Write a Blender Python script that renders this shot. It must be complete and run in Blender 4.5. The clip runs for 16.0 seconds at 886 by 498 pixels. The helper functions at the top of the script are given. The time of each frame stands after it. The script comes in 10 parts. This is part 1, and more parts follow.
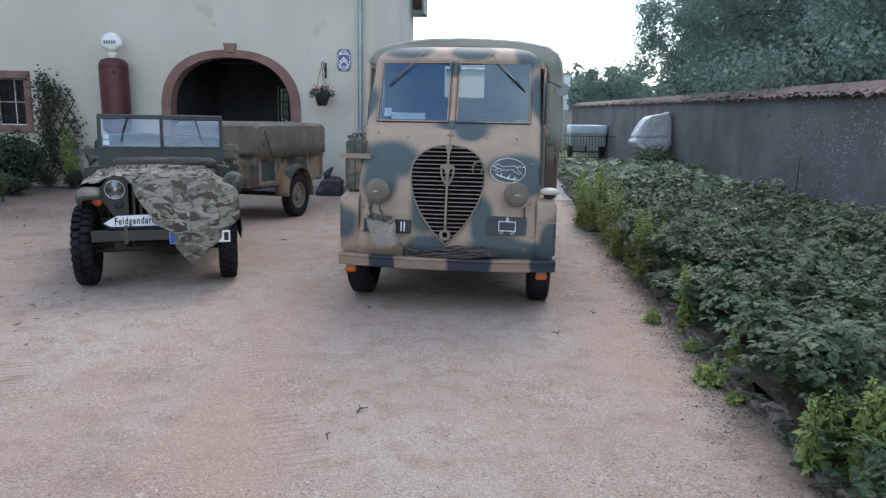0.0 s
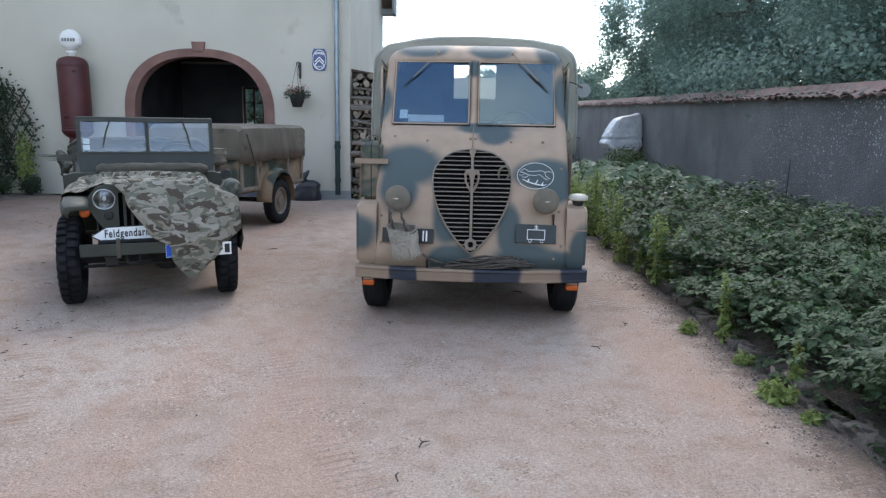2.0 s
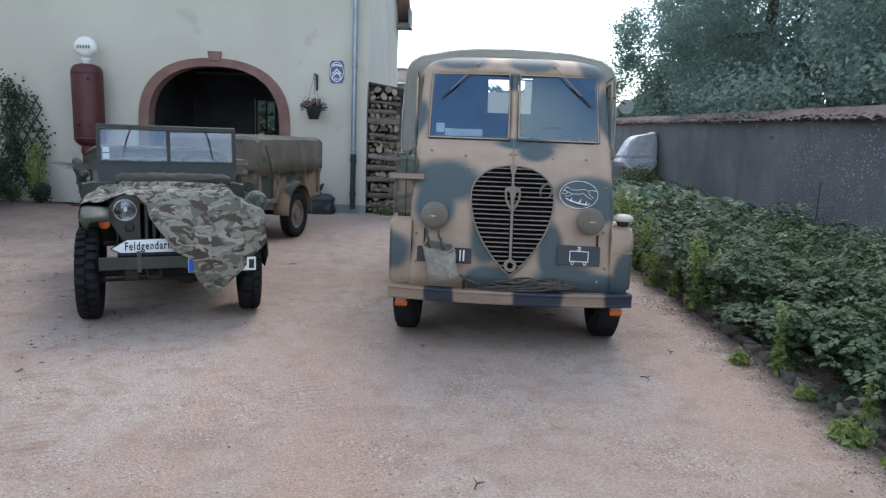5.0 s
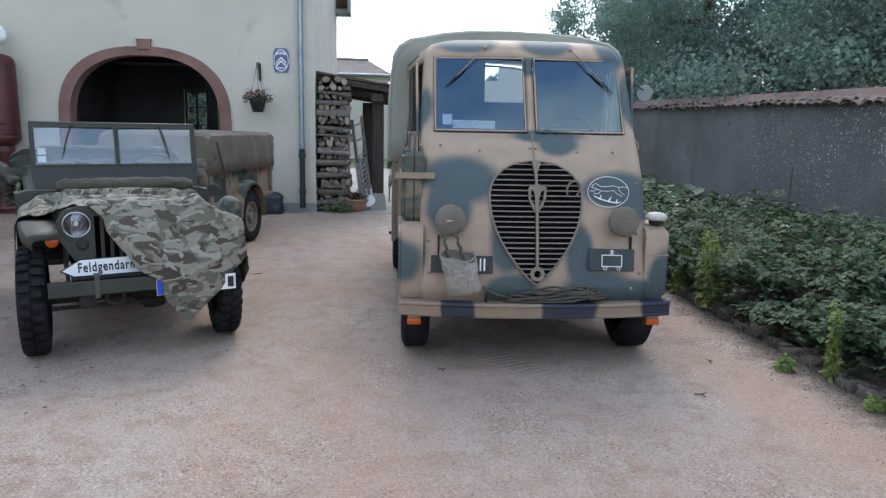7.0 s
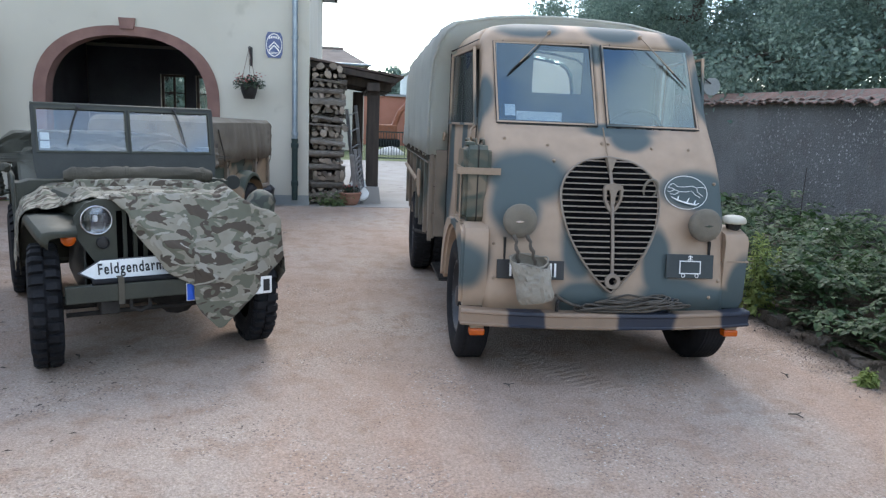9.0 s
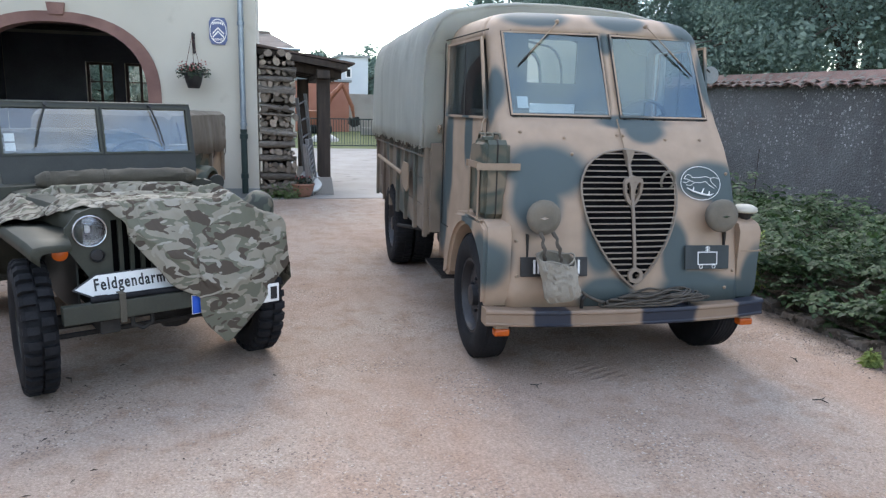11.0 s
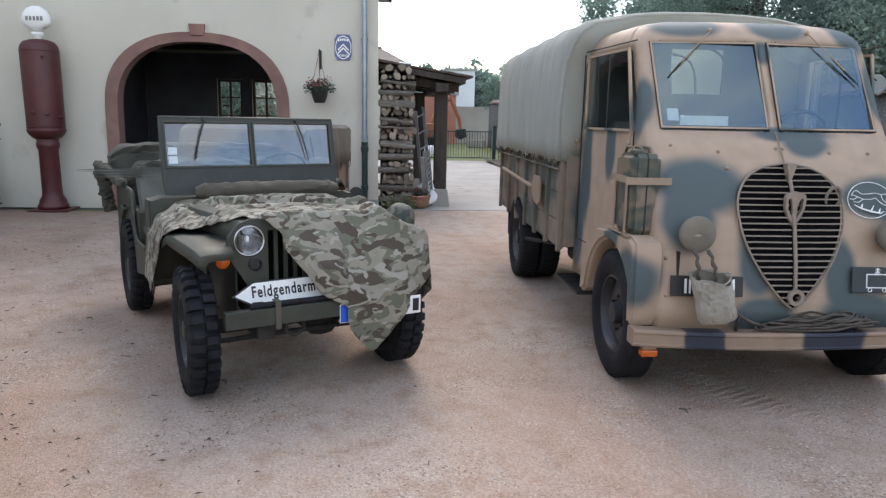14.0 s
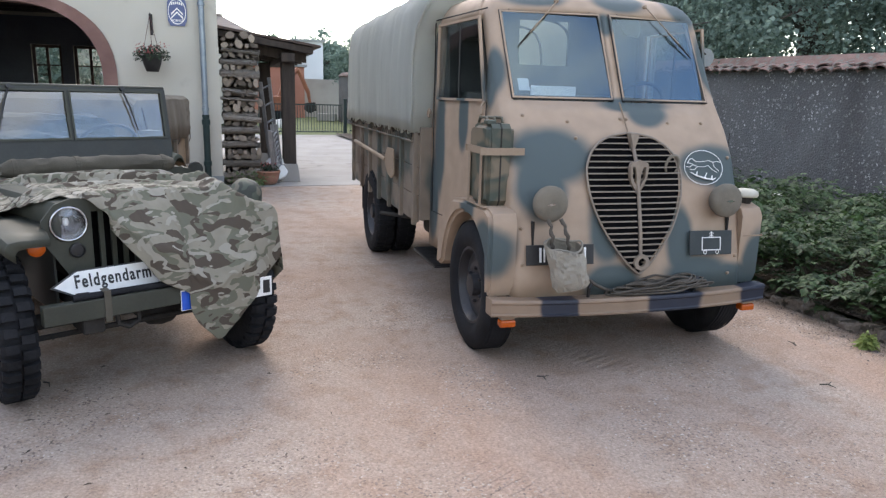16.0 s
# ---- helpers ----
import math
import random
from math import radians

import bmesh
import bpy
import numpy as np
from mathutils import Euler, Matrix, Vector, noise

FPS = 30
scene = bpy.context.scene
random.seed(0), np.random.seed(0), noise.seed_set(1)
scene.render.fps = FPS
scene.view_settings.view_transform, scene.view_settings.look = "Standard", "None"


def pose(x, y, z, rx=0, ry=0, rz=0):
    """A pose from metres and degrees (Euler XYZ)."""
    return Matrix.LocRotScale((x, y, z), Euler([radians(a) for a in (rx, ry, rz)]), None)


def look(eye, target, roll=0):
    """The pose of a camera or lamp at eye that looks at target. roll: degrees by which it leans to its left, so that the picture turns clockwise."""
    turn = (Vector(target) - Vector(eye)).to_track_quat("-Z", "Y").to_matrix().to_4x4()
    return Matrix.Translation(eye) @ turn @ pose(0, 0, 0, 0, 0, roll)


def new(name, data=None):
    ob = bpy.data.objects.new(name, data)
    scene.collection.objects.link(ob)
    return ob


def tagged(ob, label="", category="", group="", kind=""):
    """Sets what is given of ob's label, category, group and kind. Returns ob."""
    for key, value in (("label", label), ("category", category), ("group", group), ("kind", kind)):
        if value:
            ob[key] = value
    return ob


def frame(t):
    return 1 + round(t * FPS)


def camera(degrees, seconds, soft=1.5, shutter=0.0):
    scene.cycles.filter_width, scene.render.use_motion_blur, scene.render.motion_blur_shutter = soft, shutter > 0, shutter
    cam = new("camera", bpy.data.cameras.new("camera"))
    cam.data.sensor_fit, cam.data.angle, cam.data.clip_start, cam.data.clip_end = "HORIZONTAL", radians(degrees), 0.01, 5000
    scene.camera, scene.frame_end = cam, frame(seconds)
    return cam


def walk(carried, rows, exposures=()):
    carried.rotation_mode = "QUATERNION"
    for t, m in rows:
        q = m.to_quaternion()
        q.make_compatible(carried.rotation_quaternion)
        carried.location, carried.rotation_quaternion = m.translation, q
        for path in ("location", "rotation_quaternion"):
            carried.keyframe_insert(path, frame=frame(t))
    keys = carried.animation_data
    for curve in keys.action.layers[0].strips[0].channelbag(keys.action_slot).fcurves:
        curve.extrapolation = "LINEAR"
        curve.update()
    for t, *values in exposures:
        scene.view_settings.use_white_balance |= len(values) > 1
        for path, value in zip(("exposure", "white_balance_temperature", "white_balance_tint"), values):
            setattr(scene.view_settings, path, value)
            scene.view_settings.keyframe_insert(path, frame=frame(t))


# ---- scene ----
cam = camera(64.5, 16.0, soft=1.3)
PATH = [
    (0, (0.168, 0.137, 1.552), (0.091, 2.102, 1.188), 1.1),
    (0.5, (0.027, 0.306, 1.552), (-0.088, 2.269, 1.186), -0.1),
    (1, (-0.174, 0.389, 1.552), (-0.113, 2.355, 1.187), 1.4),
    (1.5, (-0.379, 0.444, 1.571), (-0.205, 2.401, 1.194), -1.0),
    (2, (-0.405, 0.478, 1.554), (-0.347, 2.445, 1.195), 1.0),
    (2.5, (-0.406, 0.497, 1.559), (-0.49, 2.469, 1.236), 0.7),
    (3, (-0.41, 0.528, 1.556), (-0.563, 2.495, 1.226), 1.2),
    (3.5, (-0.414, 0.54, 1.561), (-0.611, 2.505, 1.248), 1.4),
    (4, (-0.398, 0.566, 1.553), (-0.59, 2.53, 1.226), 2.2),
    (4.5, (-0.479, 0.634, 1.533), (-0.568, 2.602, 1.189), 2.6),
    (4.7, (-0.559, 0.673, 1.538), (-0.569, 2.648, 1.22), 2.2),
    (6.8, (-1.151, 1.379, 1.52), (-0.963, 3.344, 1.199), 1.9),
    (7, (-1.237, 1.44, 1.54), (-0.974, 3.394, 1.202), 1.1),
    (7.5, (-1.391, 1.562, 1.531), (-1.142, 3.516, 1.185), 2.2),
    (8, (-1.474, 1.771, 1.513), (-1.157, 3.717, 1.175), 1.1),
    (8.5, (-1.582, 1.914, 1.523), (-1.31, 3.859, 1.143), 2.4),
    (8.7, (-1.667, 1.928, 1.51), (-1.354, 3.872, 1.157), 2.4),
    (10.8, (-2.249, 2.259, 1.545), (-1.743, 4.152, 1.143), 2.0),
    (11, (-2.28, 2.254, 1.556), (-1.71, 4.13, 1.163), 1.5),
    (11.5, (-2.377, 2.277, 1.567), (-1.765, 4.147, 1.205), 0.6),
    (12, (-2.434, 2.307, 1.572), (-1.838, 4.178, 1.195), 0.1),
    (12.5, (-2.471, 2.315, 1.561), (-1.896, 4.194, 1.182), 0.5),
    (13, (-2.498, 2.336, 1.564), (-1.948, 4.219, 1.174), 1.4),
    (13.5, (-2.502, 2.338, 1.568), (-2.044, 4.246, 1.18), 1.6),
    (14, (-2.518, 2.345, 1.559), (-2.223, 4.289, 1.192), 1.1),
    (14.5, (-2.526, 2.363, 1.569), (-2.237, 4.311, 1.217), 1.2),
    (15, (-2.526, 2.363, 1.563), (-2.132, 4.292, 1.207), 1.2),
    (15.5, (-2.528, 2.369, 1.563), (-1.965, 4.249, 1.177), 1.2),
    (16, (-2.48, 2.495, 1.531), (-1.791, 4.323, 1.103), 1.5),
]
EXPOSURES = [(0, 1.62, 6800, 9), (2.0, 1.68, 6800, 9), (4.5, 1.64, 6830, 9), (8.0, 1.78, 6890, 8), (11.0, 1.95, 7040, 10), (12.0, 1.91, 7440, 12), (13.5, 1.97, 7540, 13), (14.5, 1.8, 7640, 13), (15.5, 1.89, 7540, 13), (16.0, 1.97, 7490, 13)]
walk(cam, [(t, look(eye, target, roll)) for t, eye, target, roll in PATH], EXPOSURES)

# ---- world, sun and exposure ----
world = bpy.data.worlds.new("sky")
scene.world = world
world.use_nodes = True
wn, wl = world.node_tree.nodes, world.node_tree.links
wn.clear()
SUN_EL, SUN_ROT = radians(46), radians(8)
sky = wn.new("ShaderNodeTexSky")
sky.sky_type, sky.sun_disc = "NISHITA", False
sky.sun_elevation, sky.sun_rotation = SUN_EL, SUN_ROT
sky.air_density, sky.dust_density, sky.ozone_density = 1.0, 0.5, 1.5
tc = wn.new("ShaderNodeTexCoord")
mp = wn.new("ShaderNodeMapping")
mp.inputs["Scale"].default_value = (1.0, 1.0, 2.6)
mp.inputs["Location"].default_value = (0.4, -4.68, 8.29)
cl = wn.new("ShaderNodeTexNoise")
cl.inputs["Scale"].default_value, cl.inputs["Detail"].default_value, cl.inputs["Roughness"].default_value = 2.7, 6.0, 0.55
ramp = wn.new("ShaderNodeValToRGB")
ramp.color_ramp.elements[0].position, ramp.color_ramp.elements[1].position = 0.44, 0.66
mix = wn.new("ShaderNodeMix")
mix.data_type = "RGBA"
mix.inputs["B"].default_value = (3.2, 3.27, 3.40, 1)
back = wn.new("ShaderNodeBackground")
back.inputs["Strength"].default_value = 0.17
out = wn.new("ShaderNodeOutputWorld")
wl.new(tc.outputs["Generated"], mp.inputs["Vector"])
wl.new(mp.outputs["Vector"], cl.inputs["Vector"])
wl.new(cl.outputs["Fac"], ramp.inputs["Fac"])
wl.new(ramp.outputs["Color"], mix.inputs["Factor"])
wl.new(sky.outputs["Color"], mix.inputs["A"])
wl.new(mix.outputs["Result"], back.inputs["Color"])
wl.new(back.outputs["Background"], out.inputs["Surface"])

sun = new("sun", bpy.data.lights.new("sun", "SUN"))
sun.data.energy, sun.data.angle, sun.data.color = 0.5, radians(25), (1.0, 0.96, 0.91)
sun.matrix_world = look((0, 0, 0), (-math.sin(SUN_ROT), -math.cos(SUN_ROT), -math.tan(SUN_EL)))

# ---- helpers ----
def mesh_of(name, bm):
    me = bpy.data.meshes.new(name)
    bm.normal_update()
    bm.to_mesh(me)
    bm.free()
    return me


def thing(name, m, label, category, group="", kind=""):
    ob = new(name)
    ob.empty_display_size = 0.1
    ob.matrix_world = m
    return tagged(ob, label, category, group, kind)


def part(name, bm, material, parent=None, label="", smooth=False, weld=False):
    if weld:
        bmesh.ops.remove_doubles(bm, verts=bm.verts, dist=0.0005)
        bmesh.ops.recalc_face_normals(bm, faces=bm.faces)
    if smooth:
        for f in bm.faces:
            f.smooth = True
        for e in bm.edges:
            if len(e.link_faces) == 2 and e.calc_face_angle(0) > radians(38):
                e.smooth = False
    ob = new(name, mesh_of(name, bm))
    for mt in material if isinstance(material, (list, tuple)) else (material,):
        ob.data.materials.append(mt)
    if parent:
        ob.parent = parent
    if label:
        ob["label"] = label
    return ob


def single(name, bm, material, label, category, group="", kind="", m=None, smooth=False):
    ob = part(name, bm, material, None, "", smooth)
    if m is not None:
        ob.matrix_world = m
    return tagged(ob, label, category, group, kind)


def box(bm, x0, x1, y0, y1, z0, z1, bev=0.0, m=None, mi=0):
    vs = [bm.verts.new((x, y, z)) for x in (x0, x1) for y in (y0, y1) for z in (z0, z1)]
    fs = [bm.faces.new([vs[i] for i in q]) for q in ((0, 1, 3, 2), (4, 6, 7, 5), (0, 4, 5, 1), (2, 3, 7, 6), (0, 2, 6, 4), (1, 5, 7, 3))]
    for f in fs:
        f.material_index = mi
    if bev:
        es = list({e for f in fs for e in f.edges})
        r = bmesh.ops.bevel(bm, geom=es, offset=bev, segments=2, affect="EDGES", profile=0.5)
        vs = list({v for f in r["faces"] for v in f.verts} | {v for v in vs if v.is_valid})
    if m is not None:
        bmesh.ops.transform(bm, matrix=m, verts=[v for v in vs if v.is_valid])
    return [v for v in vs if v.is_valid]


def lathe(bm, prof, seg=24, m=None, cap=True, a0=0.0, a1=2 * math.pi):
    full = abs(a1 - a0 - 2 * math.pi) < 1e-6
    n = seg if full else seg + 1
    rings = []
    for r, z in prof:
        rings.append([bm.verts.new((r * math.cos(a0 + (a1 - a0) * i / seg), r * math.sin(a0 + (a1 - a0) * i / seg), z)) for i in range(n)])
    for a, b in zip(rings, rings[1:]):
        for i in range(seg):
            j = (i + 1) % n
            bm.faces.new((a[i], a[j], b[j], b[i]))
    if cap and full:
        bm.faces.new(list(reversed(rings[0])))
        bm.faces.new(rings[-1])
    vs = [v for r in rings for v in r]
    if m is not None:
        bmesh.ops.transform(bm, matrix=m, verts=vs)
    return vs


def aim(p0, p1):
    """Frame at p0 whose z axis points to p1."""
    d = Vector(p1) - Vector(p0)
    return Matrix.Translation(p0) @ d.to_track_quat("Z", "Y").to_matrix().to_4x4()


def rod(bm, p0, p1, r0, r1=None, seg=10):
    r1 = r0 if r1 is None else r1
    return lathe(bm, [(r0, 0), (r1, (Vector(p1) - Vector(p0)).length)], seg, aim(p0, p1))


def tube(bm, pts, r, seg=8, closed=False, cap=True):
    pts = [Vector(p) for p in pts]
    n = len(pts)
    rings, up = [], None
    for i, p in enumerate(pts):
        a = pts[(i - 1) % n] if closed or i else p
        b = pts[(i + 1) % n] if closed or i < n - 1 else p
        t = (b - a).normalized()
        if up is None:
            up = t.orthogonal().normalized()
        up = (up - t * up.dot(t)).normalized()
        side = t.cross(up)
        rr = r[i] if isinstance(r, (list, tuple)) else r
        rings.append([bm.verts.new(p + (up * math.cos(2 * math.pi * k / seg) + side * math.sin(2 * math.pi * k / seg)) * rr) for k in range(seg)])
    for i in range(n if closed else n - 1):
        a, b = rings[i], rings[(i + 1) % n]
        for k in range(seg):
            bm.faces.new((a[k], a[(k + 1) % seg], b[(k + 1) % seg], b[k]))
    if cap and not closed:
        bm.faces.new(list(reversed(rings[0])))
        bm.faces.new(rings[-1])


def prism(bm, loops, d0, d1, axes=(0, 2, 1)):
    """Solid from a flat outline with holes: loops of (a, b), along the third axis from d0 to d1."""
    from mathutils.geometry import tessellate_polygon
    def at(a, b, d):
        v = [0, 0, 0]
        v[axes[0]], v[axes[1]], v[axes[2]] = a, b, d
        return v
    flat = [p for lo in loops for p in lo]
    tris = tessellate_polygon([[Vector((a, b, 0)) for a, b in lo] for lo in loops])
    f0 = [bm.verts.new(at(a, b, d0)) for a, b in flat]
    f1 = [bm.verts.new(at(a, b, d1)) for a, b in flat]
    for t in tris:
        bm.faces.new([f0[i] for i in t])
        bm.faces.new([f1[i] for i in reversed(t)])
    k = 0
    for lo in loops:
        n = len(lo)
        for i in range(n):
            a, b = k + i, k + (i + 1) % n
            bm.faces.new((f0[a], f0[b], f1[b], f1[a]))
        k += n
    bmesh.ops.recalc_face_normals(bm, faces=bm.faces)
    return f0 + f1


def sheet(bm, grid, skip=None, mi=0):
    """Quads over a grid of points; skip(i, j) leaves a cell open."""
    vs = [[bm.verts.new(p) for p in row] for row in grid]
    for i in range(len(vs) - 1):
        for j in range(len(vs[0]) - 1):
            if not (skip and skip(i, j)):
                bm.faces.new((vs[i][j], vs[i][j + 1], vs[i + 1][j + 1], vs[i + 1][j])).material_index = mi
    return vs


def lerp_tab(tab, x):
    for (a, va), (b, vb) in zip(tab, tab[1:]):
        if x <= b:
            return va + (vb - va) * max(0.0, (x - a) / (b - a))
    return tab[-1][1]


def solid(ob, t, off=-1.0):
    md = ob.modifiers.new("thick", "SOLIDIFY")
    md.thickness, md.offset = t, off
    return ob


# ---- materials ----
def nodes_of(name):
    mt = bpy.data.materials.new(name)
    mt.use_nodes = True
    n, l = mt.node_tree.nodes, mt.node_tree.links
    return mt, n, l, n["Principled BSDF"]


def rgb(c):
    return (c[0], c[1], c[2], 1)


def surface(name, c0, c1, rough=0.7, scale=6.0, fine=60.0, bump=0.15, metal=0.0, spots=None, spec=0.5, stretch=(1, 1, 1), per=0.0, bumpdist=0.01):
    """Two tones mixed at a large and a fine scale, with fine relief; spots: (colour, scale, threshold) of worn or stained flecks."""
    mt, n, l, p = nodes_of(name)
    co = n.new("ShaderNodeTexCoord")
    ma = n.new("ShaderNodeMapping")
    ma.inputs["Scale"].default_value = stretch
    l.new(co.outputs["Object"], ma.inputs["Vector"])
    big, sm = n.new("ShaderNodeTexNoise"), n.new("ShaderNodeTexNoise")
    big.inputs["Scale"].default_value, big.inputs["Detail"].default_value = scale, 4
    sm.inputs["Scale"].default_value, sm.inputs["Detail"].default_value = fine, 5
    add = n.new("ShaderNodeMath")
    add.operation = "MULTIPLY_ADD"
    add.inputs[1].default_value = 0.45
    rg = n.new("ShaderNodeValToRGB")
    rg.color_ramp.elements[0].position, rg.color_ramp.elements[1].position = 0.52, 0.92
    rg.color_ramp.elements[0].color, rg.color_ramp.elements[1].color = rgb(c0), rgb(c1)
    for t in (big, sm):
        l.new(ma.outputs["Vector"], t.inputs["Vector"])
    l.new(sm.outputs["Fac"], add.inputs[0])
    l.new(big.outputs["Fac"], add.inputs[2])
    l.new(add.outputs[0], rg.inputs["Fac"])
    col = rg.outputs["Color"]
    if per:
        oi = n.new("ShaderNodeObjectInfo")
        hs = n.new("ShaderNodeHueSaturation")
        mr = n.new("ShaderNodeMapRange")
        mr.inputs["To Min"].default_value, mr.inputs["To Max"].default_value = 1 - per, 1 + per
        l.new(oi.outputs["Random"], mr.inputs["Value"])
        l.new(mr.outputs["Result"], hs.inputs["Value"])
        l.new(col, hs.inputs["Color"])
        col = hs.outputs["Color"]
    if spots:
        st = n.new("ShaderNodeTexNoise")
        st.inputs["Scale"].default_value, st.inputs["Detail"].default_value = spots[1], 6
        l.new(ma.outputs["Vector"], st.inputs["Vector"])
        sr = n.new("ShaderNodeValToRGB")
        sr.color_ramp.elements[0].position, sr.color_ramp.elements[1].position = spots[2], spots[2] + 0.06
        l.new(st.outputs["Fac"], sr.inputs["Fac"])
        mx = n.new("ShaderNodeMix")
        mx.data_type = "RGBA"
        l.new(sr.outputs["Color"], mx.inputs["Factor"])
        l.new(col, mx.inputs["A"])
        mx.inputs["B"].default_value = rgb(spots[0])
        col = mx.outputs["Result"]
    l.new(col, p.inputs["Base Color"])
    p.inputs["Roughness"].default_value, p.inputs["Metallic"].default_value = rough, metal
    p.inputs["Specular IOR Level"].default_value = spec
    if bump:
        bp = n.new("ShaderNodeBump")
        bp.inputs["Strength"].default_value, bp.inputs["Distance"].default_value = bump, bumpdist
        l.new(sm.outputs["Fac"], bp.inputs["Height"])
        l.new(bp.outputs["Normal"], p.inputs["Normal"])
    return mt


def camo(name, base, tones, scale, rough=0.75, soft=0.03, blobs=(), blob_soft=0.16, weave=0.0, dust=0.1, stretch=(1, 1, 1), twist=0.35):
    """Camouflage paint or cloth. tones: (colour, threshold, seed offset) of noise patches; blobs: sprayed patches (centre, radii) of the first tone."""
    mt, n, l, p = nodes_of(name)
    co = n.new("ShaderNodeTexCoord")
    base_n = n.new("ShaderNodeTexNoise")
    base_n.inputs["Scale"].default_value, base_n.inputs["Detail"].default_value = 9, 5
    l.new(co.outputs["Object"], base_n.inputs["Vector"])
    br = n.new("ShaderNodeValToRGB")
    br.color_ramp.elements[0].color = rgb([c * (1 - dust) for c in base])
    br.color_ramp.elements[1].color = rgb([min(1, c * (1 + dust)) for c in base])
    br.color_ramp.elements[0].position, br.color_ramp.elements[1].position = 0.3, 0.7
    l.new(base_n.outputs["Fac"], br.inputs["Fac"])
    col = br.outputs["Color"]

    def over(fac, c):
        nonlocal col
        mx = n.new("ShaderNodeMix")
        mx.data_type = "RGBA"
        l.new(fac, mx.inputs["Factor"])
        l.new(col, mx.inputs["A"])
        mx.inputs["B"].default_value = rgb(c)
        col = mx.outputs["Result"]

    if blobs:
        wob = n.new("ShaderNodeTexNoise")
        wob.inputs["Scale"].default_value, wob.inputs["Detail"].default_value = 2.6, 2
        l.new(co.outputs["Object"], wob.inputs["Vector"])
        last = None
        for c, r in blobs:
            a, b, d = n.new("ShaderNodeVectorMath"), n.new("ShaderNodeVectorMath"), n.new("ShaderNodeVectorMath")
            a.operation, b.operation, d.operation = "SUBTRACT", "DIVIDE", "LENGTH"
            a.inputs[1].default_value, b.inputs[1].default_value = c, r
            l.new(co.outputs["Object"], a.inputs[0])
            l.new(a.outputs[0], b.inputs[0])
            l.new(b.outputs[0], d.inputs[0])
            if last is None:
                last = d.outputs["Value"]
            else:
                mn = n.new("ShaderNodeMath")
                mn.operation = "SMOOTH_MIN"
                mn.inputs[2].default_value = 0.25
                l.new(last, mn.inputs[0])
                l.new(d.outputs["Value"], mn.inputs[1])
                last = mn.outputs[0]
        ad = n.new("ShaderNodeMath")
        ad.operation = "MULTIPLY_ADD"
        ad.inputs[1].default_value = 0.9
        l.new(wob.outputs["Fac"], ad.inputs[0])
        l.new(last, ad.inputs[2])
        mr = n.new("ShaderNodeMapRange")
        mr.interpolation_type = "SMOOTHSTEP"
        mr.inputs["From Min"].default_value, mr.inputs["From Max"].default_value = 1.45 - blob_soft, 1.45 + blob_soft
        mr.inputs["To Min"].default_value, mr.inputs["To Max"].default_value = 1, 0
        l.new(ad.outputs[0], mr.inputs["Value"])
        over(mr.outputs["Result"], tones[0][0])
        tones = tones[1:]
    for c, th, off in tones:
        mp_ = n.new("ShaderNodeMapping")
        mp_.inputs["Location"].default_value = (off, off * 1.7, off * 0.6)
        mp_.inputs["Scale"].default_value = stretch
        l.new(co.outputs["Object"], mp_.inputs["Vector"])
        t = n.new("ShaderNodeTexNoise")
        t.inputs["Scale"].default_value, t.inputs["Detail"].default_value, t.inputs["Distortion"].default_value = scale, 1.2, twist
        l.new(mp_.outputs["Vector"], t.inputs["Vector"])
        mr = n.new("ShaderNodeMapRange")
        mr.inputs["From Min"].default_value, mr.inputs["From Max"].default_value = th - soft, th + soft
        l.new(t.outputs["Fac"], mr.inputs["Value"])
        over(mr.outputs["Result"], c)
    l.new(col, p.inputs["Base Color"])
    p.inputs["Roughness"].default_value = rough
    bn = n.new("ShaderNodeTexNoise")
    bn.inputs["Scale"].default_value, bn.inputs["Detail"].default_value = (260 if weave else 90), 3
    l.new(co.outputs["Object"], bn.inputs["Vector"])
    bp = n.new("ShaderNodeBump")
    bp.inputs["Strength"].default_value, bp.inputs["Distance"].default_value = (0.35 if weave else 0.06), 0.004
    l.new(bn.outputs["Fac"], bp.inputs["Height"])
    l.new(bp.outputs["Normal"], p.inputs["Normal"])
    return mt


def glass(name, tint=(0.9, 0.95, 0.95), rough=0.01):
    mt, n, l, p = nodes_of(name)
    p.inputs["Base Color"].default_value = rgb(tint)
    p.inputs["Transmission Weight"].default_value = 1.0
    p.inputs["Roughness"].default_value = rough
    p.inputs["IOR"].default_value = 1.45
    return mt


M = {}
M["render_wall"] = surface("cream_render", (0.475, 0.452, 0.385), (0.56, 0.534, 0.462), 0.92, 0.7, 140, 0.25, spots=((0.45, 0.426, 0.36), 1.3, 0.62))
M["plinth"] = surface("grey_plinth", (0.22, 0.24, 0.24), (0.30, 0.32, 0.32), 0.9, 2, 90, 0.3)
M["sandstone"] = surface("pink_sandstone", (0.172, 0.094, 0.08), (0.245, 0.140, 0.118), 0.9, 3, 90, 0.4, spots=((0.20, 0.11, 0.10), 7, 0.62))
# interior tone with the dimness of the rooms in its colour
M["dark_room"] = surface("dim_room_tone", (0.095, 0.103, 0.120), (0.145, 0.155, 0.175), 0.95, 1.5, 40, 0.2)
M["dark_wood"] = surface("dark_timber", (0.028, 0.022, 0.018), (0.06, 0.045, 0.036), 0.85, 3, 60, 0.5, stretch=(6, 6, 0.6))
M["frame_wood"] = surface("brown_window_wood", (0.05, 0.035, 0.028), (0.09, 0.06, 0.045), 0.6, 4, 70, 0.2)
